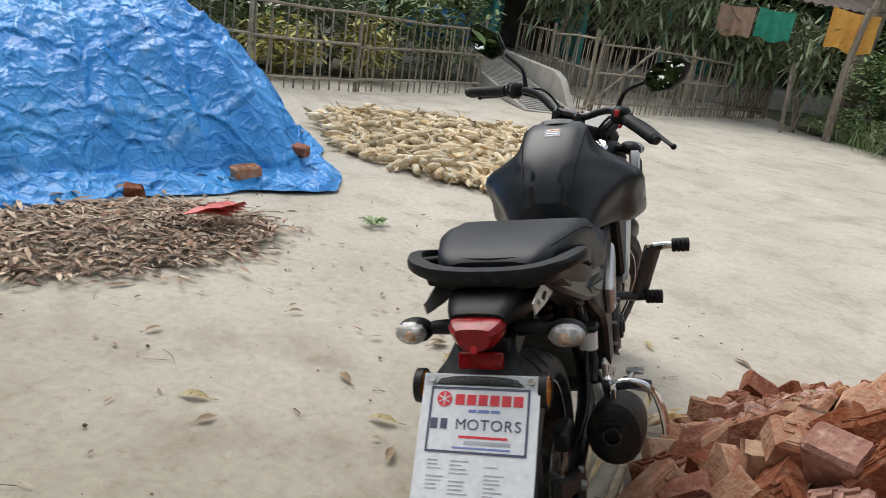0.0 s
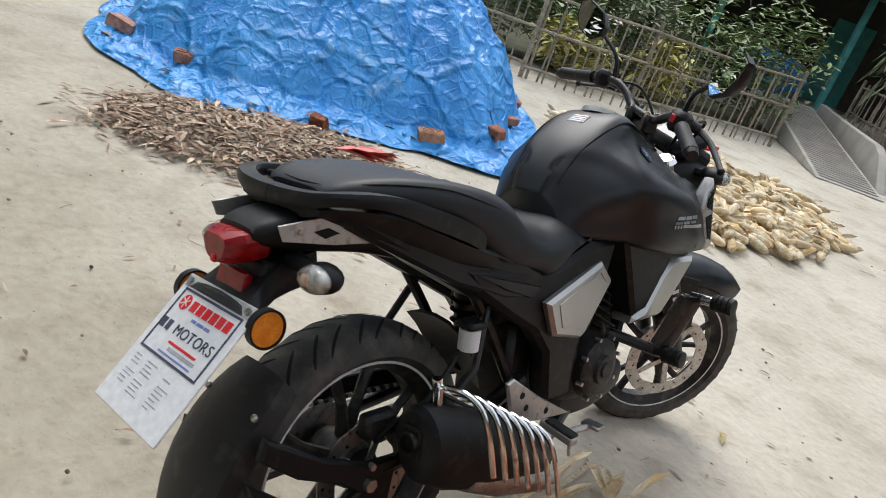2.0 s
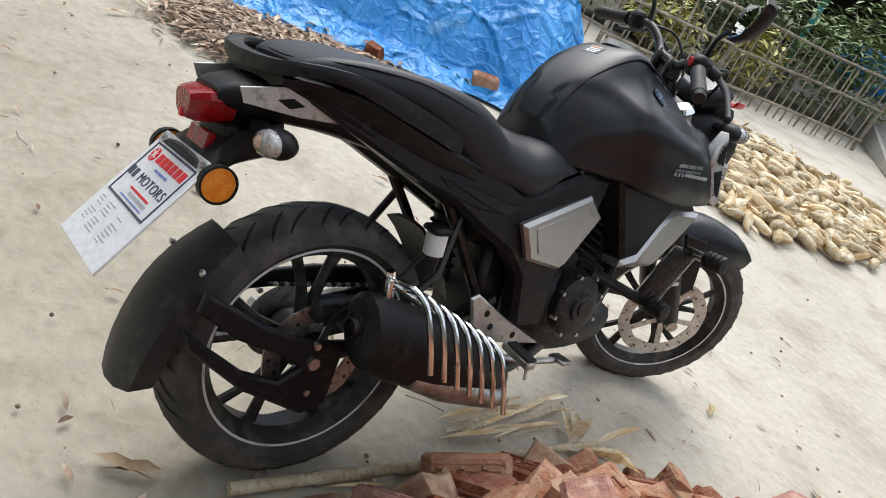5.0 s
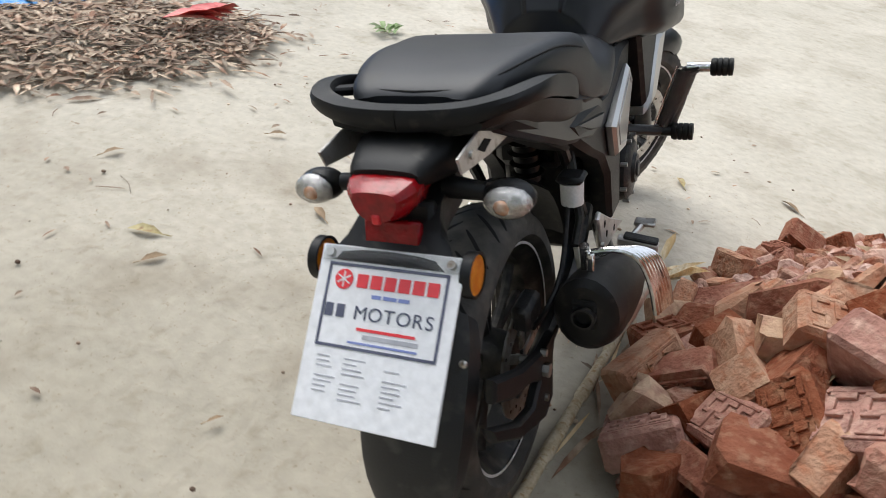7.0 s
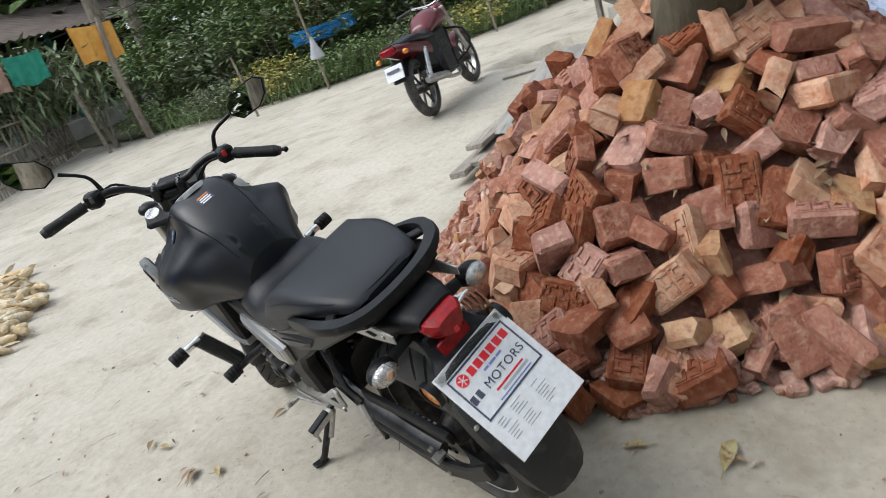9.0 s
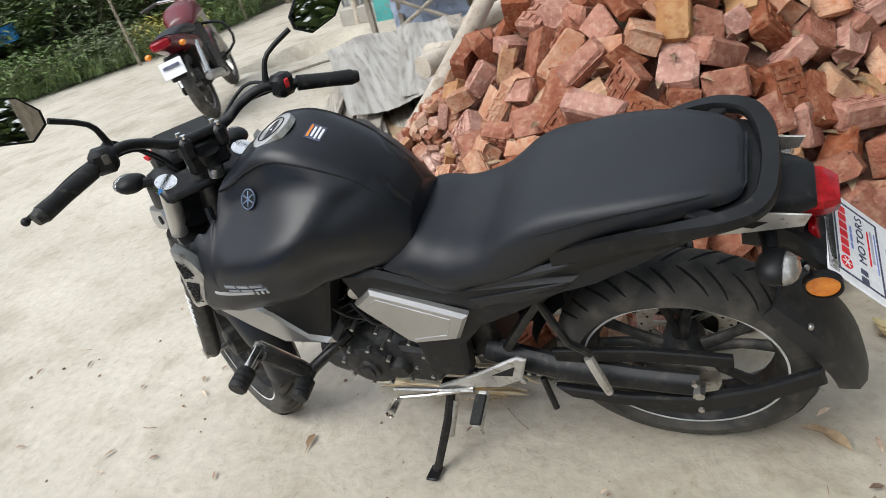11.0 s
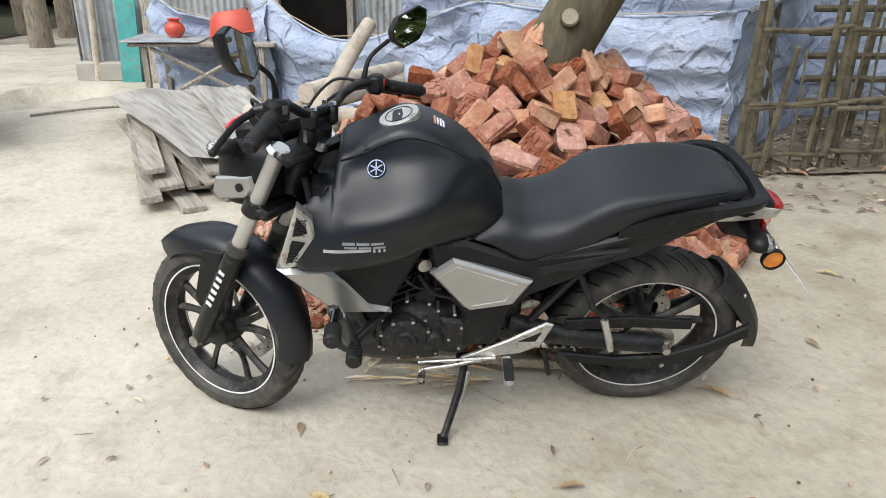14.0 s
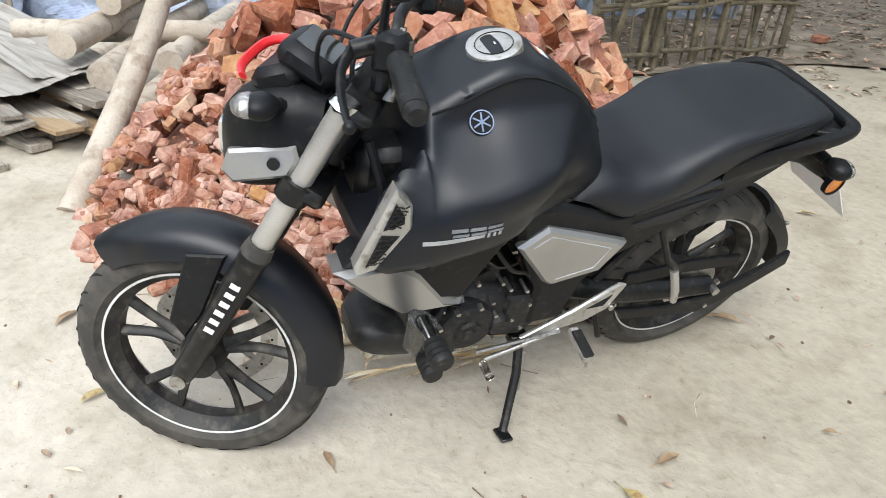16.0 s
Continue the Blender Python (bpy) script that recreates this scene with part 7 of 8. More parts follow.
def tree(x, y, h, trunk, crown, n, size, label, seed, material=LEAFGREEN, lean=(0.0, 0.0), bark=BARK):
    t = thing("tree", label, "tree", X(x, y, 0), "trees round the yard")
    r = random.Random(seed)
    top = Vector((lean[0], lean[1], h))
    pts = [Vector((0, 0, -0.05)), Vector((lean[0] * 0.2, lean[1] * 0.2, h * 0.33)), Vector((lean[0] * 0.55 + 0.05, lean[1] * 0.55, h * 0.66)), top]
    part("trunk", Geo().tube(pts, [trunk * 1.25, trunk, trunk * 0.85, trunk * 0.6], 12, smooth=4), bark, t)
    g, lg = Geo(), Geo()
    for k in range(7):
        a, b = r.uniform(0, 6.28), r.uniform(0.55, 1.0)
        s = pts[1].lerp(top, b) if b < 1 else top
        e = s + Vector((math.cos(a), math.sin(a), r.uniform(0.3, 1.0))) * crown * r.uniform(0.5, 0.9)
        g.tube([s, s.lerp(e, 0.5) + Vector((0, 0, 0.08)), e], [trunk * 0.45, trunk * 0.25, trunk * 0.1], 6)
        leafy(lg, tuple(e), (crown * 0.6, crown * 0.6, crown * 0.5), n // 7, size, seed * 10 + k)
    part("branchwork", g, bark, t)
    part("crown", lg, material, t, sharp=180)
    return t


# dark leaf mould under the scrub, outside the swept yard
for pts in ([(1.9, 13.3), (2.7, 12.2), (3.5, 10.9), (4.6, 9.9), (6.0, 9.3), (7.4, 8.75), (9.2, 8.8), (12, 9.0), (30, 12), (30, 45), (-6, 45), (-2, 20), (1.2, 15.5)],
            [(-6.5, 6.6), (-5.4, 7.6), (-4.6, 9.0), (-4.0, 11.4), (-4, 20), (-30, 30), (-30, 0), (-12, 3.4), (-8.5, 4.8)]):
    gg = Geo()
    gg.add([(x, y, 0.015) for x, y in pts], [tuple(range(len(pts)))[::-1]])
    solid("leaf_mould_ground", gg, MOULD, "dark earth covered with leaf mould under the scrub", "ground", kind="structure", sharp=180)
# scrub behind the west fence
for k, (x, y, h, w, n, mt) in enumerate(((-8.2, 5.6, 1.7, 2.2, 900, LEAFDUSTY), (-6.9, 6.6, 1.5, 1.6, 800, LEAFDUSTY), (-6.2, 7.6, 1.2, 1.4, 600, LEAFGREEN), (-5.6, 8.6, 1.5, 1.5, 800, LEAFDUSTY), (-5.0, 9.8, 1.6, 1.6, 800, LEAFGREEN),
                                         (-5.4, 7.1, 0.8, 1.0, 380, LEAFYELLOW), (-4.7, 8.2, 0.9, 0.8, 300, LEAFYELLOW), (-4.4, 10.6, 1.9, 1.4, 700, LEAFGREEN), (-9.8, 4.2, 2.2, 2.6, 900, LEAFGREEN))):
    shrub(x, y, h, w, int(n * 2.0), 0.16, mt, ("dusty green shrub behind the fence", "leafy green shrub behind the fence", "dry yellowing shrub behind the fence")[(LEAFDUSTY, LEAFGREEN, LEAFYELLOW).index(mt)], 100 + k)
# mango-like plants in front of the house
for k, (x, y, h, w, n) in enumerate(((-1.9, 12.9, 2.8, 1.4, 600), (-0.6, 13.6, 2.6, 1.6, 900), (0.4, 13.9, 2.0, 1.4, 700), (0.9, 14.6, 2.2, 1.4, 700), (1.55, 13.0, 1.9, 0.7, 240), (-3.0, 12.6, 2.7, 1.1, 420))):
    shrub(x, y, h, w, int(n * 1.6), 0.25, LEAFDUSTY, "young mango plant with long drooping dusty leaves", 140 + k, 0.2, droop=0.9, lift=0.17)
# hedge of mixed scrub on the far side of the yard
HEDGE = [(2.4, 12.9), (3.2, 11.2), (4.0, 10.5), (4.8, 10.0), (5.6, 9.7), (6.4, 9.3), (7.2, 8.9), (8.2, 8.9), (9.3, 9.2)]
for k, (x, y) in enumerate(HEDGE):
    r = random.Random(200 + k)
    shrub(x, y + 0.2, 0.55 + 0.2 * r.random(), 1.3, 1500, 0.085, (LEAFGREEN, LEAFDUSTY, LEAFYELLOW, LEAFGREEN)[k % 4], ("low green scrub along the yard edge", "low dusty scrub along the yard edge", "low yellow-flowered scrub along the yard edge", "low green scrub along the yard edge")[k % 4], 210 + k)
    shrub(x + 0.7, y + 1.3, 1.5 + 0.7 * r.random(), 1.9, 2000, 0.15, (LEAFGREEN, LEAFDUSTY)[k % 2], ("tall green bush behind the yard edge", "tall dusty bush behind the yard edge")[k % 2], 230 + k)
    shrub(x + 1.6, y + 3.2, 2.8, 2.6, 2200, 0.22, LEAFGREEN, "dense green thicket behind the yard", 250 + k)
shrub(5.4, 11.4, 2.0, 0.9, 350, 0.16, LEAFYELLOW, "yellow-leaved bush behind the yard edge", 290)
g = Geo()
for k in range(2600):
    t = rb.random()
    i = min(int(t * 8), 7)
    a, b = HEDGE[i], HEDGE[i + 1]
    f = t * 8 - i
    x, y = a[0] + (b[0] - a[0]) * f + rb.gauss(0, 0.3), a[1] + (b[1] - a[1]) * f - 0.35 + abs(rb.gauss(0, 0.35))
    leaf_strip(g, (x, y, 0), rb.uniform(0.08, 0.22), 0.012, rb.uniform(0, 6.28), 0.2, rb.uniform(0.8, 2.6), rb)
solid("grass_fringe", g, LEAFGREEN, "thin green grass along the yard edge", "grass", kind="stuff", sharp=180)
for k, (x, y, h) in enumerate(((3.1, 9.6, 0.95), (4.35, 9.45, 1.5), (7.1, 8.3, 1.2), (8.6, 8.6, 1.3), (6.2, 8.75, 1.1))):
    solid("stake", Geo().tube([(x, y, -0.02), (x - 0.06, y, h)], [0.022, 0.016], 7), BAMBOO, "thin bamboo stake at the yard edge", "stake", group="stakes along the edge")
solid("hanging_bag", Geo().loft([[(4.33 + w * math.cos(a), 9.42 + w * 0.6 * math.sin(a), z) for a in (k * math.pi / 5 for k in range(10))] for z, w in ((0.86, 0.02), (0.72, 0.06), (0.58, 0.12), (0.52, 0.13), (0.5, 0.05))]), BAGGREY, "grey plastic bag tied to a stake", "bag")
cloth("blue_sheet", (4.7, 11.0, 0.95), (5.9, 10.7, 1.0), 0.25, TARP, "blue plastic sheet laid over the bushes", 9)
for k, (x, y, h, tr, n) in enumerate(((2.6, 15.2, 5.0, 0.16, 900), (3.4, 15.6, 5.0, 0.15, 900), (10.5, 12.5, 5.5, 0.18, 900), (7.5, 13.5, 5.0, 0.15, 900), (12.0, 9.0, 5.0, 0.17, 700), (-9.5, 9.0, 5.0, 0.2, 700))):
    tree(x, y, h, tr, 1.8, n, 0.22, "tall tree with grey bark behind the yard", 300 + k)
# wood beyond the tin house
for k in range(15):
    r = random.Random(340 + k)
    x, y = 9.6 + r.uniform(-0.4, 6.5), 6.2 + r.uniform(-0.6, 4.5)
    tree(x, y, 5.0 + r.random(), r.uniform(0.09, 0.2), 1.7, 420, 0.2, "slim shaded tree trunk in the grove", 350 + k)
woods = Geo()
for k in range(46):
    a = radians(360 * k / 46)
    rr = 24 + 3 * math.sin(k * 2.1)
    leafy(woods, (rr * math.cos(a), 2 + rr * math.sin(a), 3.4), (3.2, 3.2, 4.4), 2000, 0.7, 400 + k, 0.3, 0.5)
solid("far_woods", woods, LEAFGREEN, "dark green band of trees round the yard", "trees", kind="stuff", sharp=180)

# unseen trees added to shade the yard and close it south and west
for k, (x, y, h) in enumerate(((-2.5, -6.5, 3.6), (1.5, -6.8, 3.8), (-7.5, -3.5, 3.4), (4.8, -8.5, 3.5))):
    tree(x, y, h, 0.2, 2.6, 2400, 0.26, "broad unseen tree added to shade the edge of the yard", 600 + k)

# ---- east side: tin house, sheet screens, timber ----
def corrugated(name, a, b, z0, z1, pitch, depth, material, parent, label):
    a, b = Vector((*a, 0)), Vector((*b, 0))
    d = b - a
    n = int(d.length / pitch * 6)
    nv = Vector((d.y, -d.x, 0)).normalized()
    rows = []
    for z in (z0, (z0 + z1) / 2, z1):
        rows.append([a + d * (k / n) + nv * depth * math.sin(2 * math.pi * k / 6) + Vector((0, 0, z)) for k in range(n + 1)])
    g = Geo().loft(rows, closed=False)
    back = [[p - nv * 0.03 for p in row] for row in rows]
    g.loft(back, closed=False)
    return part(name, g, material, parent, label, 180)


shed = thing("tin_house", "house of weathered corrugated tin with a dark doorway", "house")
part("footing", Geo().box(0.3, 6.2, 0.22, Matrix.Translation((6.62, 2.0, 0.11)) @ Matrix.Rotation(radians(4), 4, "Z"), 0.02), CONCRETE, shed)
corrugated("tin_wall", (6.4, 5.05), (6.65, 2.75), 0.2, 2.6, 0.075, 0.012, TINSHEET, shed, "upright corrugated tin sheets")
corrugated("tin_wall", (6.7, 1.95), (6.95, -1.6), 0.2, 2.6, 0.075, 0.012, TINSHEET, shed, "upright corrugated tin sheets")
corrugated("tin_wall", (6.4, 5.05), (10.4, 5.6), 0.2, 2.6, 0.075, 0.012, TINSHEET, shed, "upright corrugated tin sheets")
# dark panel behind the doorway; its colour stands in for the room's shade
part("doorway_back", Geo().box(0.1, 3.4, 2.4, X(8.6, 2.4, 1.2), 0.01), SHADEWALL, shed, "dark panel standing in for the unlit room")
part("doorway_top", Geo().box(0.08, 0.9, 0.5, X(6.68, 2.35, 2.35), 0.01), TINSHEET, shed)
for y in (2.78, 1.92):
    part("door_post", Geo().box(0.08, 0.08, 2.4, X(6.64, y, 1.2), 0.01), TIMBER, shed)
gg = Geo()
gg.loft([[(5.9 + 2.6 * t, 5.5 - 7.6 * k / 120, 2.5 + 0.9 * t + 0.02 * math.sin(k * 1.7)) for k in range(121)] for t in (0, 0.5, 1)], closed=False)
part("roof", gg, RUSTROOF, shed, "tin roof", 180)
solid("teal_board", Geo().box(0.22, 0.03, 0.98, Matrix.Translation((6.28, 4.42, 0.48)) @ Matrix.Rotation(radians(-80), 4, "Z") @ Matrix.Rotation(radians(-9), 4, "X"), 0.006), TEAL, "teal painted board leaning on the tin wall", "board")
solid("plank", Geo().box(0.20, 0.03, 0.95, Matrix.Translation((6.25, 4.12, 0.47)) @ Matrix.Rotation(radians(-80), 4, "Z") @ Matrix.Rotation(radians(-9), 4, "X"), 0.006), TIMBER, "grey plank leaning on the tin wall", "plank")
solid("white_pole", Geo().tube([(6.3, 4.85, -0.02), (6.36, 4.75, 2.3)], [0.045, 0.035], 10), LOG, "pale round pole before the tin wall", "pole")

# low bench of planks carrying a basin and a pot
bench = thing("bench", "rough plank bench standing before the sheet screen", "bench", pose(4.75, 2.95, 0.05, 0, 0, 8))
for x in (-0.36, 0.36):
    for y in (-0.5, 0.5):
        part("leg", Geo().box(0.05, 0.05, 0.56, X(x, y, 0.28), 0.005), TIMBER, bench)
for k in range(4):
    part("board", Geo().box(0.2, 1.25, 0.03, X(-0.31 + 0.21 * k, 0, 0.575), 0.005), TIMBER, bench)
part("tin_sheet", Geo().loft([[(-0.45 + 0.7 * k / 40, y, 0.605 + 0.012 * math.sin(k * 1.57)) for k in range(41)] for y in (0.02, 0.68)], closed=False), TINSHEET, bench, "offcut of corrugated tin", 180)
part("brace", Geo().tube([(-0.36, -0.5, 0.05), (-0.36, 0.45, 0.55)], 0.02, 6), TIMBER, bench)
part("brace", Geo().tube([(-0.36, 0.5, 0.05), (-0.36, -0.45, 0.55)], 0.02, 6), TIMBER, bench)
solid("basin", Geo().lathe([(0.001, -0.0), (0.14, 0.0), (0.19, 0.06), (0.22, 0.19), (0.235, 0.2), (0.235, 0.205), (0.21, 0.2), (0.18, 0.07), (0.13, 0.02), (0.001, 0.015)], 32, Matrix.Rotation(radians(-90), 4, "Y")), REDCLAY, "large red plastic basin turned over on the bench", "basin", pose(4.68, 2.72, 0.90, 180, 0, 170) @ Matrix.Rotation(radians(8), 4, "X"))
solid("water_pot", Geo().lathe([(0.001, 0.0), (0.055, 0.0), (0.085, 0.04), (0.09, 0.075), (0.07, 0.11), (0.045, 0.13), (0.045, 0.14), (0.065, 0.155), (0.06, 0.158), (0.04, 0.14), (0.001, 0.12)], 28, Matrix.Rotation(radians(-90), 4, "Y")), REDCLAY, "small round red water pot on the bench", "pot", pose(4.62, 3.22, 0.672))


def screen(name, top, bottom_z, seed, material, label, nu=70, nv=26, swell=0.13):
    """A hanging sheet: its upper edge runs through the given points."""
    pts, _ = spline([Vector(p) for p in top], [0] * len(top), 8)
    n = len(pts) - 1
    rows = []
    for j in range(nv + 1):
        s = j / nv
        row = []
        for i, p in enumerate(pts):
            d = (pts[min(i + 1, n)] - pts[max(i - 1, 0)])
            nrm = Vector((d.y, -d.x, 0)).normalized()
            u = i * 0.35
            off = swell * noise.noise(Vector((u * 0.5 + seed, s * 2.0, 0))) + 0.10 * (1 - abs(noise.noise(Vector((u * 0.35 + s * 0.6, s * 5.5, seed))))) ** 2 * 0.8 + 0.02 * noise.noise(Vector((u * 2, s * 9, seed)))
            row.append(p + nrm * off + Vector((0, 0, (bottom_z - p.z) * s)))
        rows.append(row)
    g = Geo().loft(rows, closed=False)
    g.loft([[q + Vector((0.004, 0, 0)) for q in row] for row in rows], closed=False)
    t = thing(name, label, "sheet screen")
    part("sheet", g, material, t, sharp=180)
    part("hem", Geo().tube([q + Vector((0.002, 0, 0.004)) for q in rows[0]], 0.011, 7), material, t, "rolled upper hem")
    part("rope", Geo().tube([q + Vector((0.002, 0, 0.018)) for q in rows[0][::6]], 0.004, 5), STALK, t, "thin carrying rope")
    return t


screen("sheet_screen", [(5.15, 3.62, 1.02), (4.95, 3.2, 0.86), (4.8, 2.7, 0.80), (4.7, 2.35, 0.98)], 0.02, 2.0, STRIPED, "blue and white striped sheet hung on posts")
screen("sheet_screen", [(4.9, 2.5, 1.16), (4.55, 2.0, 0.78), (4.2, 1.45, 0.70), (3.75, 0.75, 0.95), (3.6, 0.45, 1.04), (3.4, 0.0, 1.0), (3.15, -0.55, 0.98), (2.92, -1.18, 1.03)], 0.02, 5.0, STRIPED, "long sagging blue and white striped sheet screen")
screen("sheet_screen", [(2.92, -1.18, 1.03), (3.6, -1.75, 1.12), (4.6, -2.4, 1.2)], 0.02, 8.0, STRIPED, "striped sheet turning the corner of the enclosure")
screen("sheet_screen", [(5.6, 1.2, 1.25), (5.3, 0.0, 1.28), (5.0, -1.2, 1.3), (4.7, -2.6, 1.36), (4.5, -4.0, 1.3)], 0.02, 11.0, STRIPED, "farther pale striped sheet on a line")
for k, (x, y, h) in enumerate(((4.92, 2.45, 1.3), (5.15, 3.62, 1.05), (4.75, 2.62, 0.92), (4.95, -1.0, 1.6), (4.8, -2.0, 1.6))):
    solid("screen_post", Geo().tube([(x + 0.06, y, -0.02), (x + 0.06, y, h)], 0.032, 8), BAMBOODARK, "rough pole holding the sheet screen", "post", group="screen posts")

# leaning tree trunk behind the bricks
heap_tree = tree(1.28, 0.70, 5.2, 0.135, 2.8, 4600, 0.24, "leaning mossy tree rising out of the brick heap", 501, lean=(0.3, -5.0), bark=BARKBROWN)
stub = part("limb_stub", Geo().tube([(0.0, -0.56, 1.04), (-0.09, -0.545, 1.08), (-0.125, -0.536, 1.093)], [0.055, 0.046, 0.042], 12), BARKBROWN, heap_tree, "stump of a cut limb")
part("sawn_face", Geo().tube([(-0.123, -0.536, 1.0923), (-0.129, -0.535, 1.0945)], 0.034, 12), BARK, stub, "weathered sawn wood")

# stacked planks and logs
planks = thing("plank_stack", "loose stack of weathered sawn planks on the earth", "planks", pose(2.7, 2.27, 0.05, 0, 0, 33))
rp = random.Random(77)
for k in range(26):
    lay = k // 7
    ln = rp.uniform(1.5, 2.6)
    m = pose(-1.12 + ln / 2 + rp.uniform(0, 0.3) + 0.05 * lay, 0.42 - 0.15 * (k % 7) + rp.uniform(-0.04, 0.04), 0.02 + 0.046 * lay + 0.004 * (k % 3), rp.uniform(-5, 5), rp.uniform(-2, 2) - 0.8 * lay, rp.uniform(-8, 8))
    part("plank", Geo().box(ln, rp.uniform(0.09, 0.16), rp.uniform(0.022, 0.04), m, 0.004), FRESHWOOD if k in (3, 9, 17) else TIMBERLONG, planks)
tin = Geo().loft([[(-0.75 + 2.1 * t, -0.3 + 0.66 * k / 60, 0.235 + 0.0018 * math.sin(k * 1.05) + 0.02 * math.sin(k * 0.12 + t * 4)) for k in range(61)] for t in [j / 8 for j in range(9)]], closed=False)
part("roof_sheet", tin, OLDSHEET, planks, "weathered grey corrugated sheet lying on the planks", 180, m=pose(0, 0.05, 0, 0, -2, 4))
tin = Geo().loft([[(-0.8 + 1.9 * t, -0.2 + 0.4 * k / 40, 0.262 + 0.002 * math.sin(k * 1.05) + 0.015 * math.sin(k * 0.15 + t * 3)) for k in range(41)] for t in [j / 8 for j in range(9)]], closed=False)
part("roof_sheet", tin, OLDSHEET, planks, "weathered grey corrugated sheet lying on the planks", 180, m=pose(0.1, -0.22, 0.0, 0, -2, -5))
logs = thing("log_stack", "crossed stack of pale peeled logs", "logs", X(2.5, 1.35, 0))
for k, (a, b, r) in enumerate((((-0.55, 0.22, 0.10), (1.5, -0.55, 0.10), 0.075), ((-0.5, -0.02, 0.12), (1.6, -0.75, 0.12), 0.07), ((-0.2, 0.55, 0.09), (1.6, 0.2, 0.1), 0.07), ((-0.35, 0.3, 0.26), (1.7, -0.3, 0.25), 0.072), ((-0.2, 0.0, 0.27), (1.8, -0.62, 0.26), 0.068),
                              ((-0.3, 0.45, 0.40), (1.7, -0.35, 0.42), 0.066), ((0.0, 0.25, 0.53), (1.9, -0.35, 0.5), 0.06), ((0.1, -0.6, 0.34), (0.35, 0.75, 0.34), 0.06))):
    a, b = Vector(a), Vector(b)
    part("log", Geo().tube([a, a.lerp(b, 0.35) + Vector((0, 0.02, 0.01)), a.lerp(b, 0.7), b], [r, r * 0.96, r * 0.98, r * 0.85], 14), LOG, logs)
solid("leaning_pole", Geo().tube([(1.24, 1.74, -0.01), (1.44, 1.62, 0.17), (1.86, 1.42, 0.5), (2.28, 1.26, 0.82), (2.48, 1.18, 0.96)], [0.06, 0.056, 0.052, 0.048, 0.045], 14, smooth=3), LOG, "pale peeled pole leaning on the log stack", "pole")
solid("long_stick", Geo().tube([(3.55, 4.05, 0.148), (3.9, 3.75, 0.142), (4.25, 3.38, 0.12)], 0.012, 6), TIMBER, "long thin stick lying on the sand", "stick")

# bare littered earth inside the enclosure
gg = Geo()
LP = [(2.75, -1.2), (2.7, -1.8), (2.85, -2.6), (2.8, -3.4), (2.3, -4.6), (2.0, -7), (4, -12), (14, -12), (14, -1.8), (6.5, -1.9), (4.8, -1.0), (3.6, -0.4), (3.15, -0.65)]
gg.add([(x, y, 0.014) for x, y in LP], [tuple(range(len(LP)))])
solid("littered_ground", gg, LITTERSOIL, "brown earth strewn with dry litter inside the enclosure", "ground", kind="structure", sharp=180)
# rough bamboo enclosure to the south-east
fence("bamboo_enclosure", [(2.62, -1.22), (2.85, -1.9), (2.98, -2.55), (3.06, -3.25)], 1.05, 0.125, "rough mossy bamboo fence of uneven poles", BAMBOODARK, (0.12, 0.42, 0.46, 0.9), seed=21, lean=0.16, rough=1.0)
for k, (x, y) in enumerate(((2.75, -1.35), (2.95, -1.85), (3.0, -2.35), (3.1, -2.95), (3.3, -2.2), (3.9, -2.6), (3.5, -1.7))):
    solid("fence_pole", Geo().tube([(x, y, -0.02), (x + 0.05 * math.sin(k), y + 0.06 * math.cos(3 * k), 1.9)], [0.03, 0.024], 9), BAMBOODARK, "dark bamboo pole in the ground", "pole", group="enclosure poles")
for k in range(5):
    solid("slat_rack", Geo().tube([(3.6, -2.0, 0.35 + 0.17 * k), (3.75, -3.6, 0.33 + 0.18 * k)], 0.026, 7), BAMBOODARK, "dark horizontal pole of a rack", "pole", group="rack poles")
g = Geo()
for k in range(2600):
    x, y = rb.uniform(2.6, 7.5), rb.uniform(-8.5, -1.3)
    leaf_strip(g, (x, y, rb.uniform(0, 0.03)), rb.uniform(0.05, 0.16), rb.uniform(0.015, 0.04), rb.uniform(0, 6.28), 0.25, rb.uniform(-0.1, 0.2), rb)
solid("leaf_litter", g, CHAFF, "thick dry brown leaf litter beyond the fence", "litter", kind="stuff", sharp=180)
g = Geo()
for k in range(420):
    x, y = rb.uniform(1.9, 3.6), rb.uniform(-3.4, -0.7)
    leaf_strip(g, (x, y, 0.002), rb.uniform(0.03, 0.1), rb.uniform(0.01, 0.03), rb.uniform(0, 6.28), 0.2, 0, rb)
solid("leaf_litter", g, CHAFF, "scattered dry leaves before the bamboo enclosure", "litter", kind="stuff", sharp=180)
ob = new("brick", BRICKS[1])
ob.matrix_basis = pose(3.44, -4.05, 0.05, 0, 0, 30)
tagged(ob, "pale loose brick lying in the leaf litter", "brick")
for k in range(6):
    r = random.Random(520 + k)
    tree(7.0 + r.uniform(0, 4), -4.0 - 1.6 * k + r.uniform(-1, 1), 5.5, r.uniform(0.1, 0.18), 1.8, 420, 0.22, "slim tree trunk beyond the litter", 530 + k)


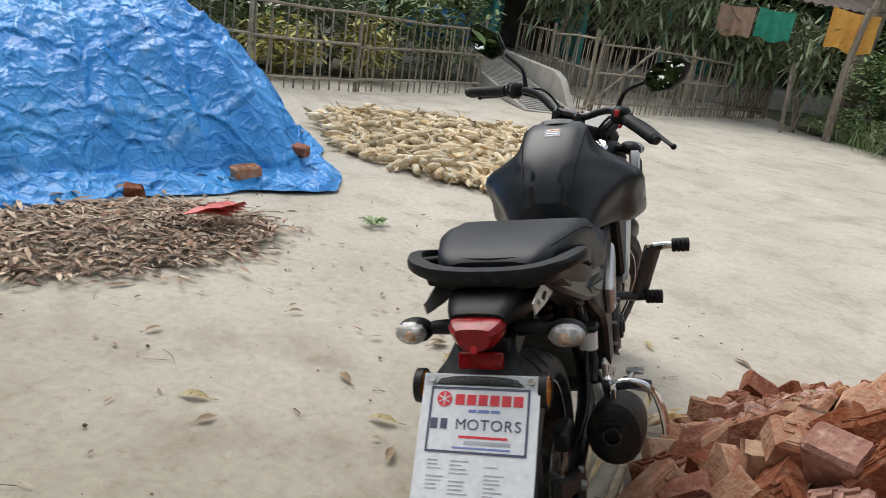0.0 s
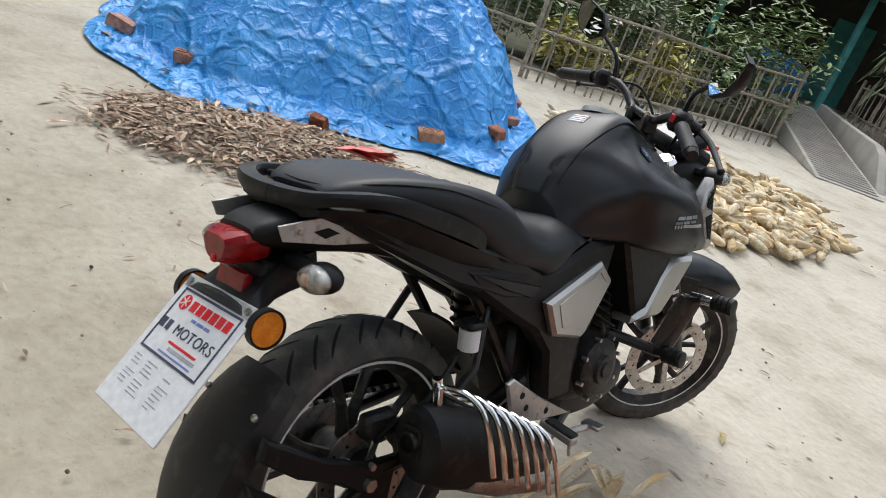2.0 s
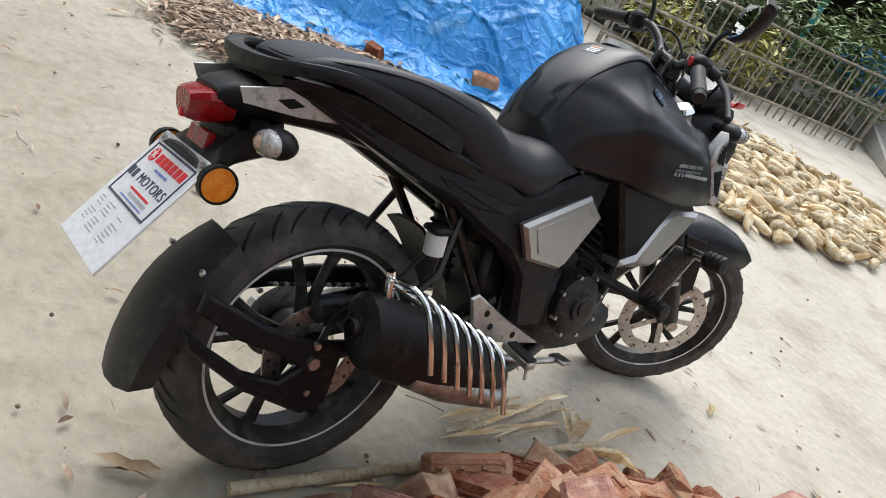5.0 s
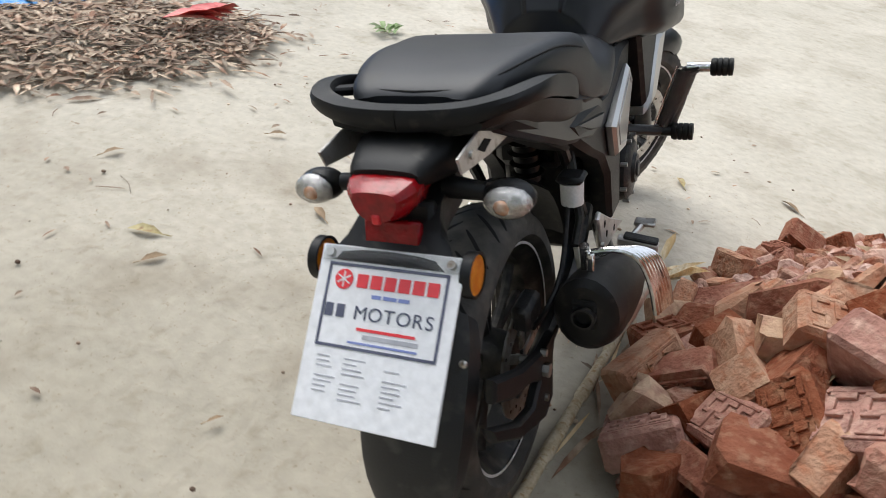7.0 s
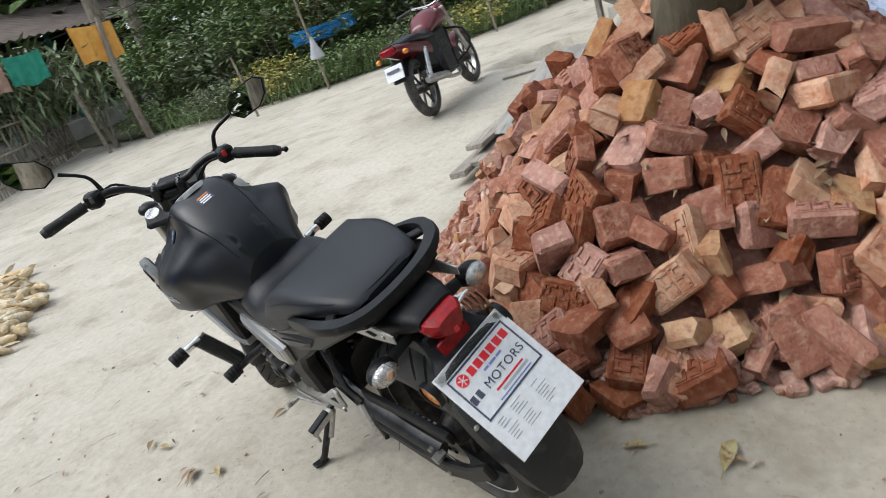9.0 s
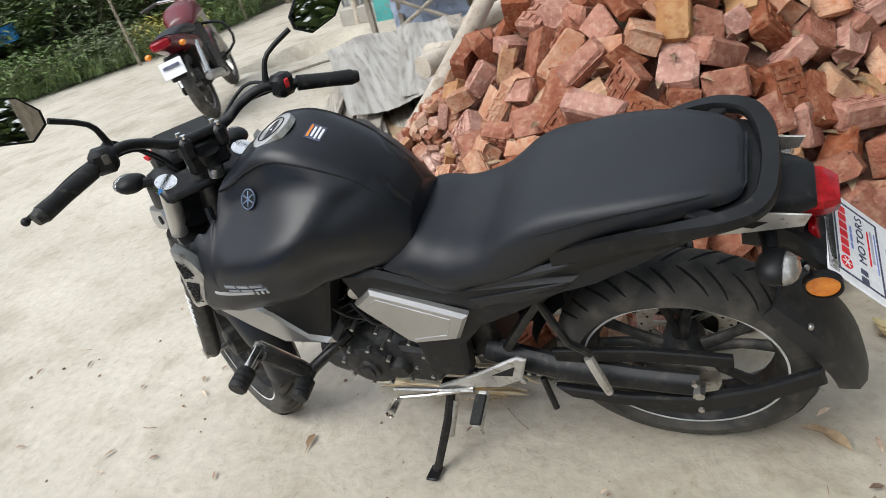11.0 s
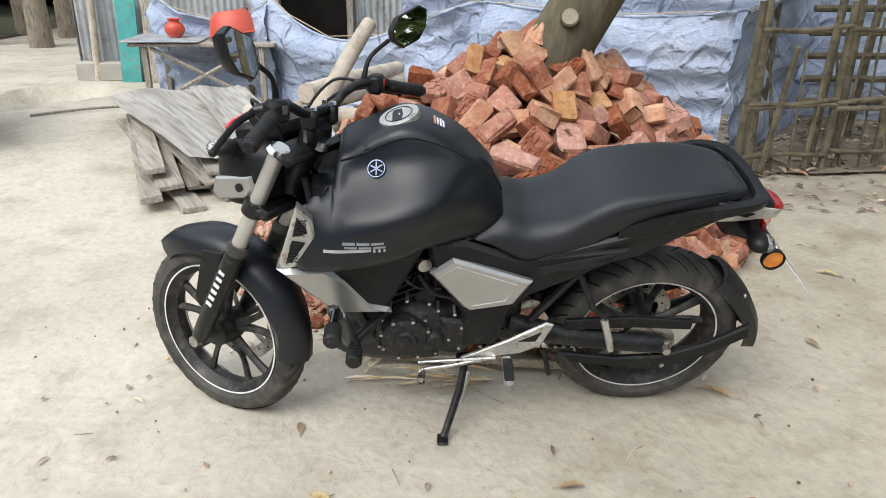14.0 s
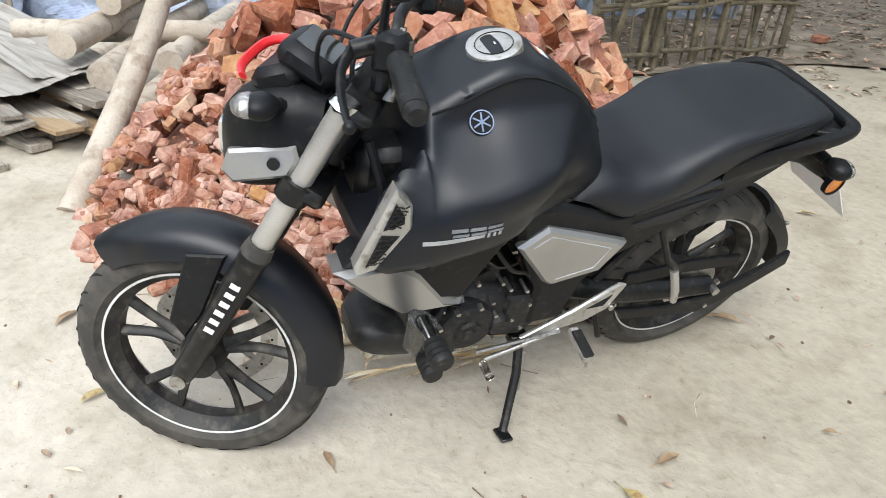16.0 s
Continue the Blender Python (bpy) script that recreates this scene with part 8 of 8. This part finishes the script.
# ---- the parked red motorcycle ----
red = thing("motorcycle", "parked maroon motorcycle with chrome silencer seen from behind", "motorcycle", pose(2.64, 3.95, 0.125, 0, -9, 33 - 90) @ Matrix.Diagonal((0.9, 0.88, 0.88, 1)))
for y in (0.0, 1.38):
    hub = part("wheel", Geo().lathe([(0.01, -0.06), (0.05, -0.05), (0.05, 0.05), (0.01, 0.06)], 20), RIM, red, m=X(0, y, 0.30))
    part("tyre", Geo().lathe(tyre_profile(0.30, 0.225, 0.10, 9), 40, closed=True), RUBBER, hub, "black tyre")
    part("rim", Geo().lathe([(0.235, -0.035), (0.21, -0.02), (0.21, 0.02), (0.235, 0.035)], 40, closed=True), STEEL, hub, "alloy rim")
    for k in range(6):
        part("spoke", Geo().box(0.02, 0.2, 0.025, Matrix.Rotation(k * math.pi / 3, 4, "X") @ X(0, 0.12, 0), 0.004), RIM, hub)
part("seat", Geo().loft(half_loft([(-0.25, [(0, 0.80), (0.08, 0.79), (0.1, 0.76), (0, 0.74)]), (0.1, [(0, 0.82), (0.12, 0.80), (0.13, 0.74), (0, 0.70)]), (0.35, [(0, 0.78), (0.11, 0.76), (0.12, 0.70), (0, 0.66)]), (0.55, [(0, 0.80), (0.09, 0.78), (0.1, 0.70), (0, 0.66)])], 10, 4)), VINYL, red, "black seat", 60)
part("tank", Geo().loft(half_loft([(0.5, [(0, 0.83), (0.08, 0.81), (0.11, 0.74), (0, 0.68)]), (0.68, [(0, 0.95), (0.12, 0.92), (0.16, 0.80), (0, 0.70)]), (0.88, [(0, 0.96), (0.13, 0.92), (0.17, 0.80), (0, 0.70)]), (1.0, [(0, 0.88), (0.09, 0.86), (0.12, 0.78), (0, 0.72)])], 10, 4)), MAROON, red, "maroon fuel tank", 60)
part("tail", Geo().loft(half_loft([(-0.36, [(0, 0.80), (0.07, 0.79), (0.09, 0.74), (0, 0.70)]), (-0.1, [(0, 0.77), (0.11, 0.76), (0.13, 0.68), (0, 0.62)]), (0.3, [(0, 0.70), (0.12, 0.68), (0.14, 0.56), (0, 0.54)])], 10, 4)), MAROON, red, "maroon tail panel", 60)
part("tail_light", Geo().box(0.16, 0.06, 0.07, X(0, -0.37, 0.75), 0.015), REDLENS, red, "red tail light")
part("mudguard", Geo().box(0.13, 0.22, 0.03, Matrix.Translation((0, -0.34, 0.55)) @ Matrix.Rotation(radians(60), 4, "X"), 0.01), PLASTIC, red, "black rear mudguard")
pl = part("number_plate", Geo().box(0.19, 0.008, 0.14, Matrix.Translation((0, -0.42, 0.56)) @ Matrix.Rotation(radians(-20), 4, "X"), 0.003), PAPER, red, "white number plate")
for z in (0.58, 0.54):
    part("plate_bar", Geo().box(0.14, 0.004, 0.025, Matrix.Translation((0, -0.428, z)) @ Matrix.Rotation(radians(-20), 4, "X"), 0.001), INKDARK, pl)
for s in (-1, 1):
    part("indicator", Geo().blob(0.03, 0.025, 0.025, X(s * 0.15, -0.32, 0.70), 10, 7), AMBER, red, "orange indicator")
    part("shock", Geo().tube([(s * 0.12, 0.0, 0.34), (s * 0.13, 0.14, 0.64)], 0.03, 10), CHROME, red, "chrome rear shock")
    part("fork", Geo().tube([(s * 0.09, 1.38, 0.30), (s * 0.09, 1.08, 0.92)], 0.025, 10), STEEL, red, "front fork")
    part("mirror_stalk", Geo().tube([(s * 0.2, 1.0, 1.02), (s * 0.26, 0.97, 1.2)], 0.006, 6), BLACKMETAL, red)
    part("mirror", Geo().blob(0.06, 0.015, 0.04, X(s * 0.28, 0.96, 1.23), 12, 8), PLASTIC, red, "black mirror")
    part("grip", Geo().tube([(s * 0.2, 1.0, 1.02), (s * 0.36, 0.92, 1.0)], 0.016, 8), RUBBER, red)
    part("frame_tube", Geo().tube([(s * 0.1, 0.3, 0.6), (s * 0.12, 0.4, 0.3), (s * 0.08, 0.9, 0.28), (s * 0.05, 1.02, 0.72)], 0.018, 8), BLACKMETAL, red)
    part("crash_bar", Geo().tube([(s * 0.06, 0.98, 0.7), (s * 0.26, 0.98, 0.62), (s * 0.27, 0.95, 0.42), (s * 0.06, 0.92, 0.32)], 0.013, 8, smooth=3), BLACKMETAL, red, "black leg guard")
part("handlebar", Geo().tube([(-0.2, 1.0, 1.02), (0, 1.06, 0.98), (0.2, 1.0, 1.02)], 0.013, 8, smooth=4), CHROME, red)
part("headlight", Geo().blob(0.1, 0.1, 0.11, X(0, 1.16, 0.88), 14, 9), MAROON, red, "maroon headlight cowl")
part("side_panel", Geo().prism([(0.05, 0.62), (0.12, 0.44), (0.42, 0.40), (0.55, 0.62), (0.5, 0.72), (0.2, 0.72)], -0.12, 0.12, 0.02), PLASTIC, red, "black side panel")
part("air_box", Geo().box(0.2, 0.4, 0.3, X(0, 0.72, 0.6), 0.04), ENGINE, red)
part("chain_case", Geo().box(0.03, 0.5, 0.07, X(-0.13, 0.22, 0.31), 0.012), PLASTIC, red, "black chain case")
part("rear_fender", Geo().loft([[(q * 0.06, r * math.cos(a), 0.30 + r * math.sin(a)) for q, r in ((-1, 0.33), (0, 0.35), (1, 0.33), (0, 0.342))] for a in (radians(60 + 11 * k) for k in range(9))]), PLASTIC, red, "black rear fender", 60)
part("engine", Geo().box(0.24, 0.36, 0.32, X(0, 0.66, 0.42), 0.05), ENGINE, red, "grey engine block")
for k in range(6):
    part("cooling_fin", Geo().box(0.2, 0.18, 0.006, X(0, 0.74, 0.48 + 0.025 * k), 0.002), ALLOY, red)
part("silencer", Geo().tube([(0.16, -0.16, 0.36), (0.16, -0.12, 0.36), (0.16, 0.3, 0.30), (0.13, 0.5, 0.24)], [0.028, 0.042, 0.04, 0.02], 14), STEEL, red, "chrome silencer")
part("exhaust_pipe", Geo().tube([(0.13, 0.5, 0.24), (0.12, 0.75, 0.22), (0.05, 0.95, 0.3), (0.03, 0.92, 0.5)], 0.02, 8, smooth=4), STEEL, red)
part("front_fender", Geo().loft([[(q * 0.055, 1.38 + r * math.cos(a), 0.30 + r * math.sin(a)) for q, r in ((-1, 0.315), (0, 0.335), (1, 0.315), (0, 0.327))] for a in (radians(40 + 12 * k) for k in range(10))]), MAROON, red, "maroon front fender", 60)
part("swing_arm", Geo().box(0.24, 0.45, 0.04, X(0, 0.22, 0.30), 0.01), BLACKMETAL, red)
part("side_stand", Geo().tube([(-0.1, 0.55, 0.25), (-0.25, 0.6, 0.055)], 0.01, 6), BLACKMETAL, red)
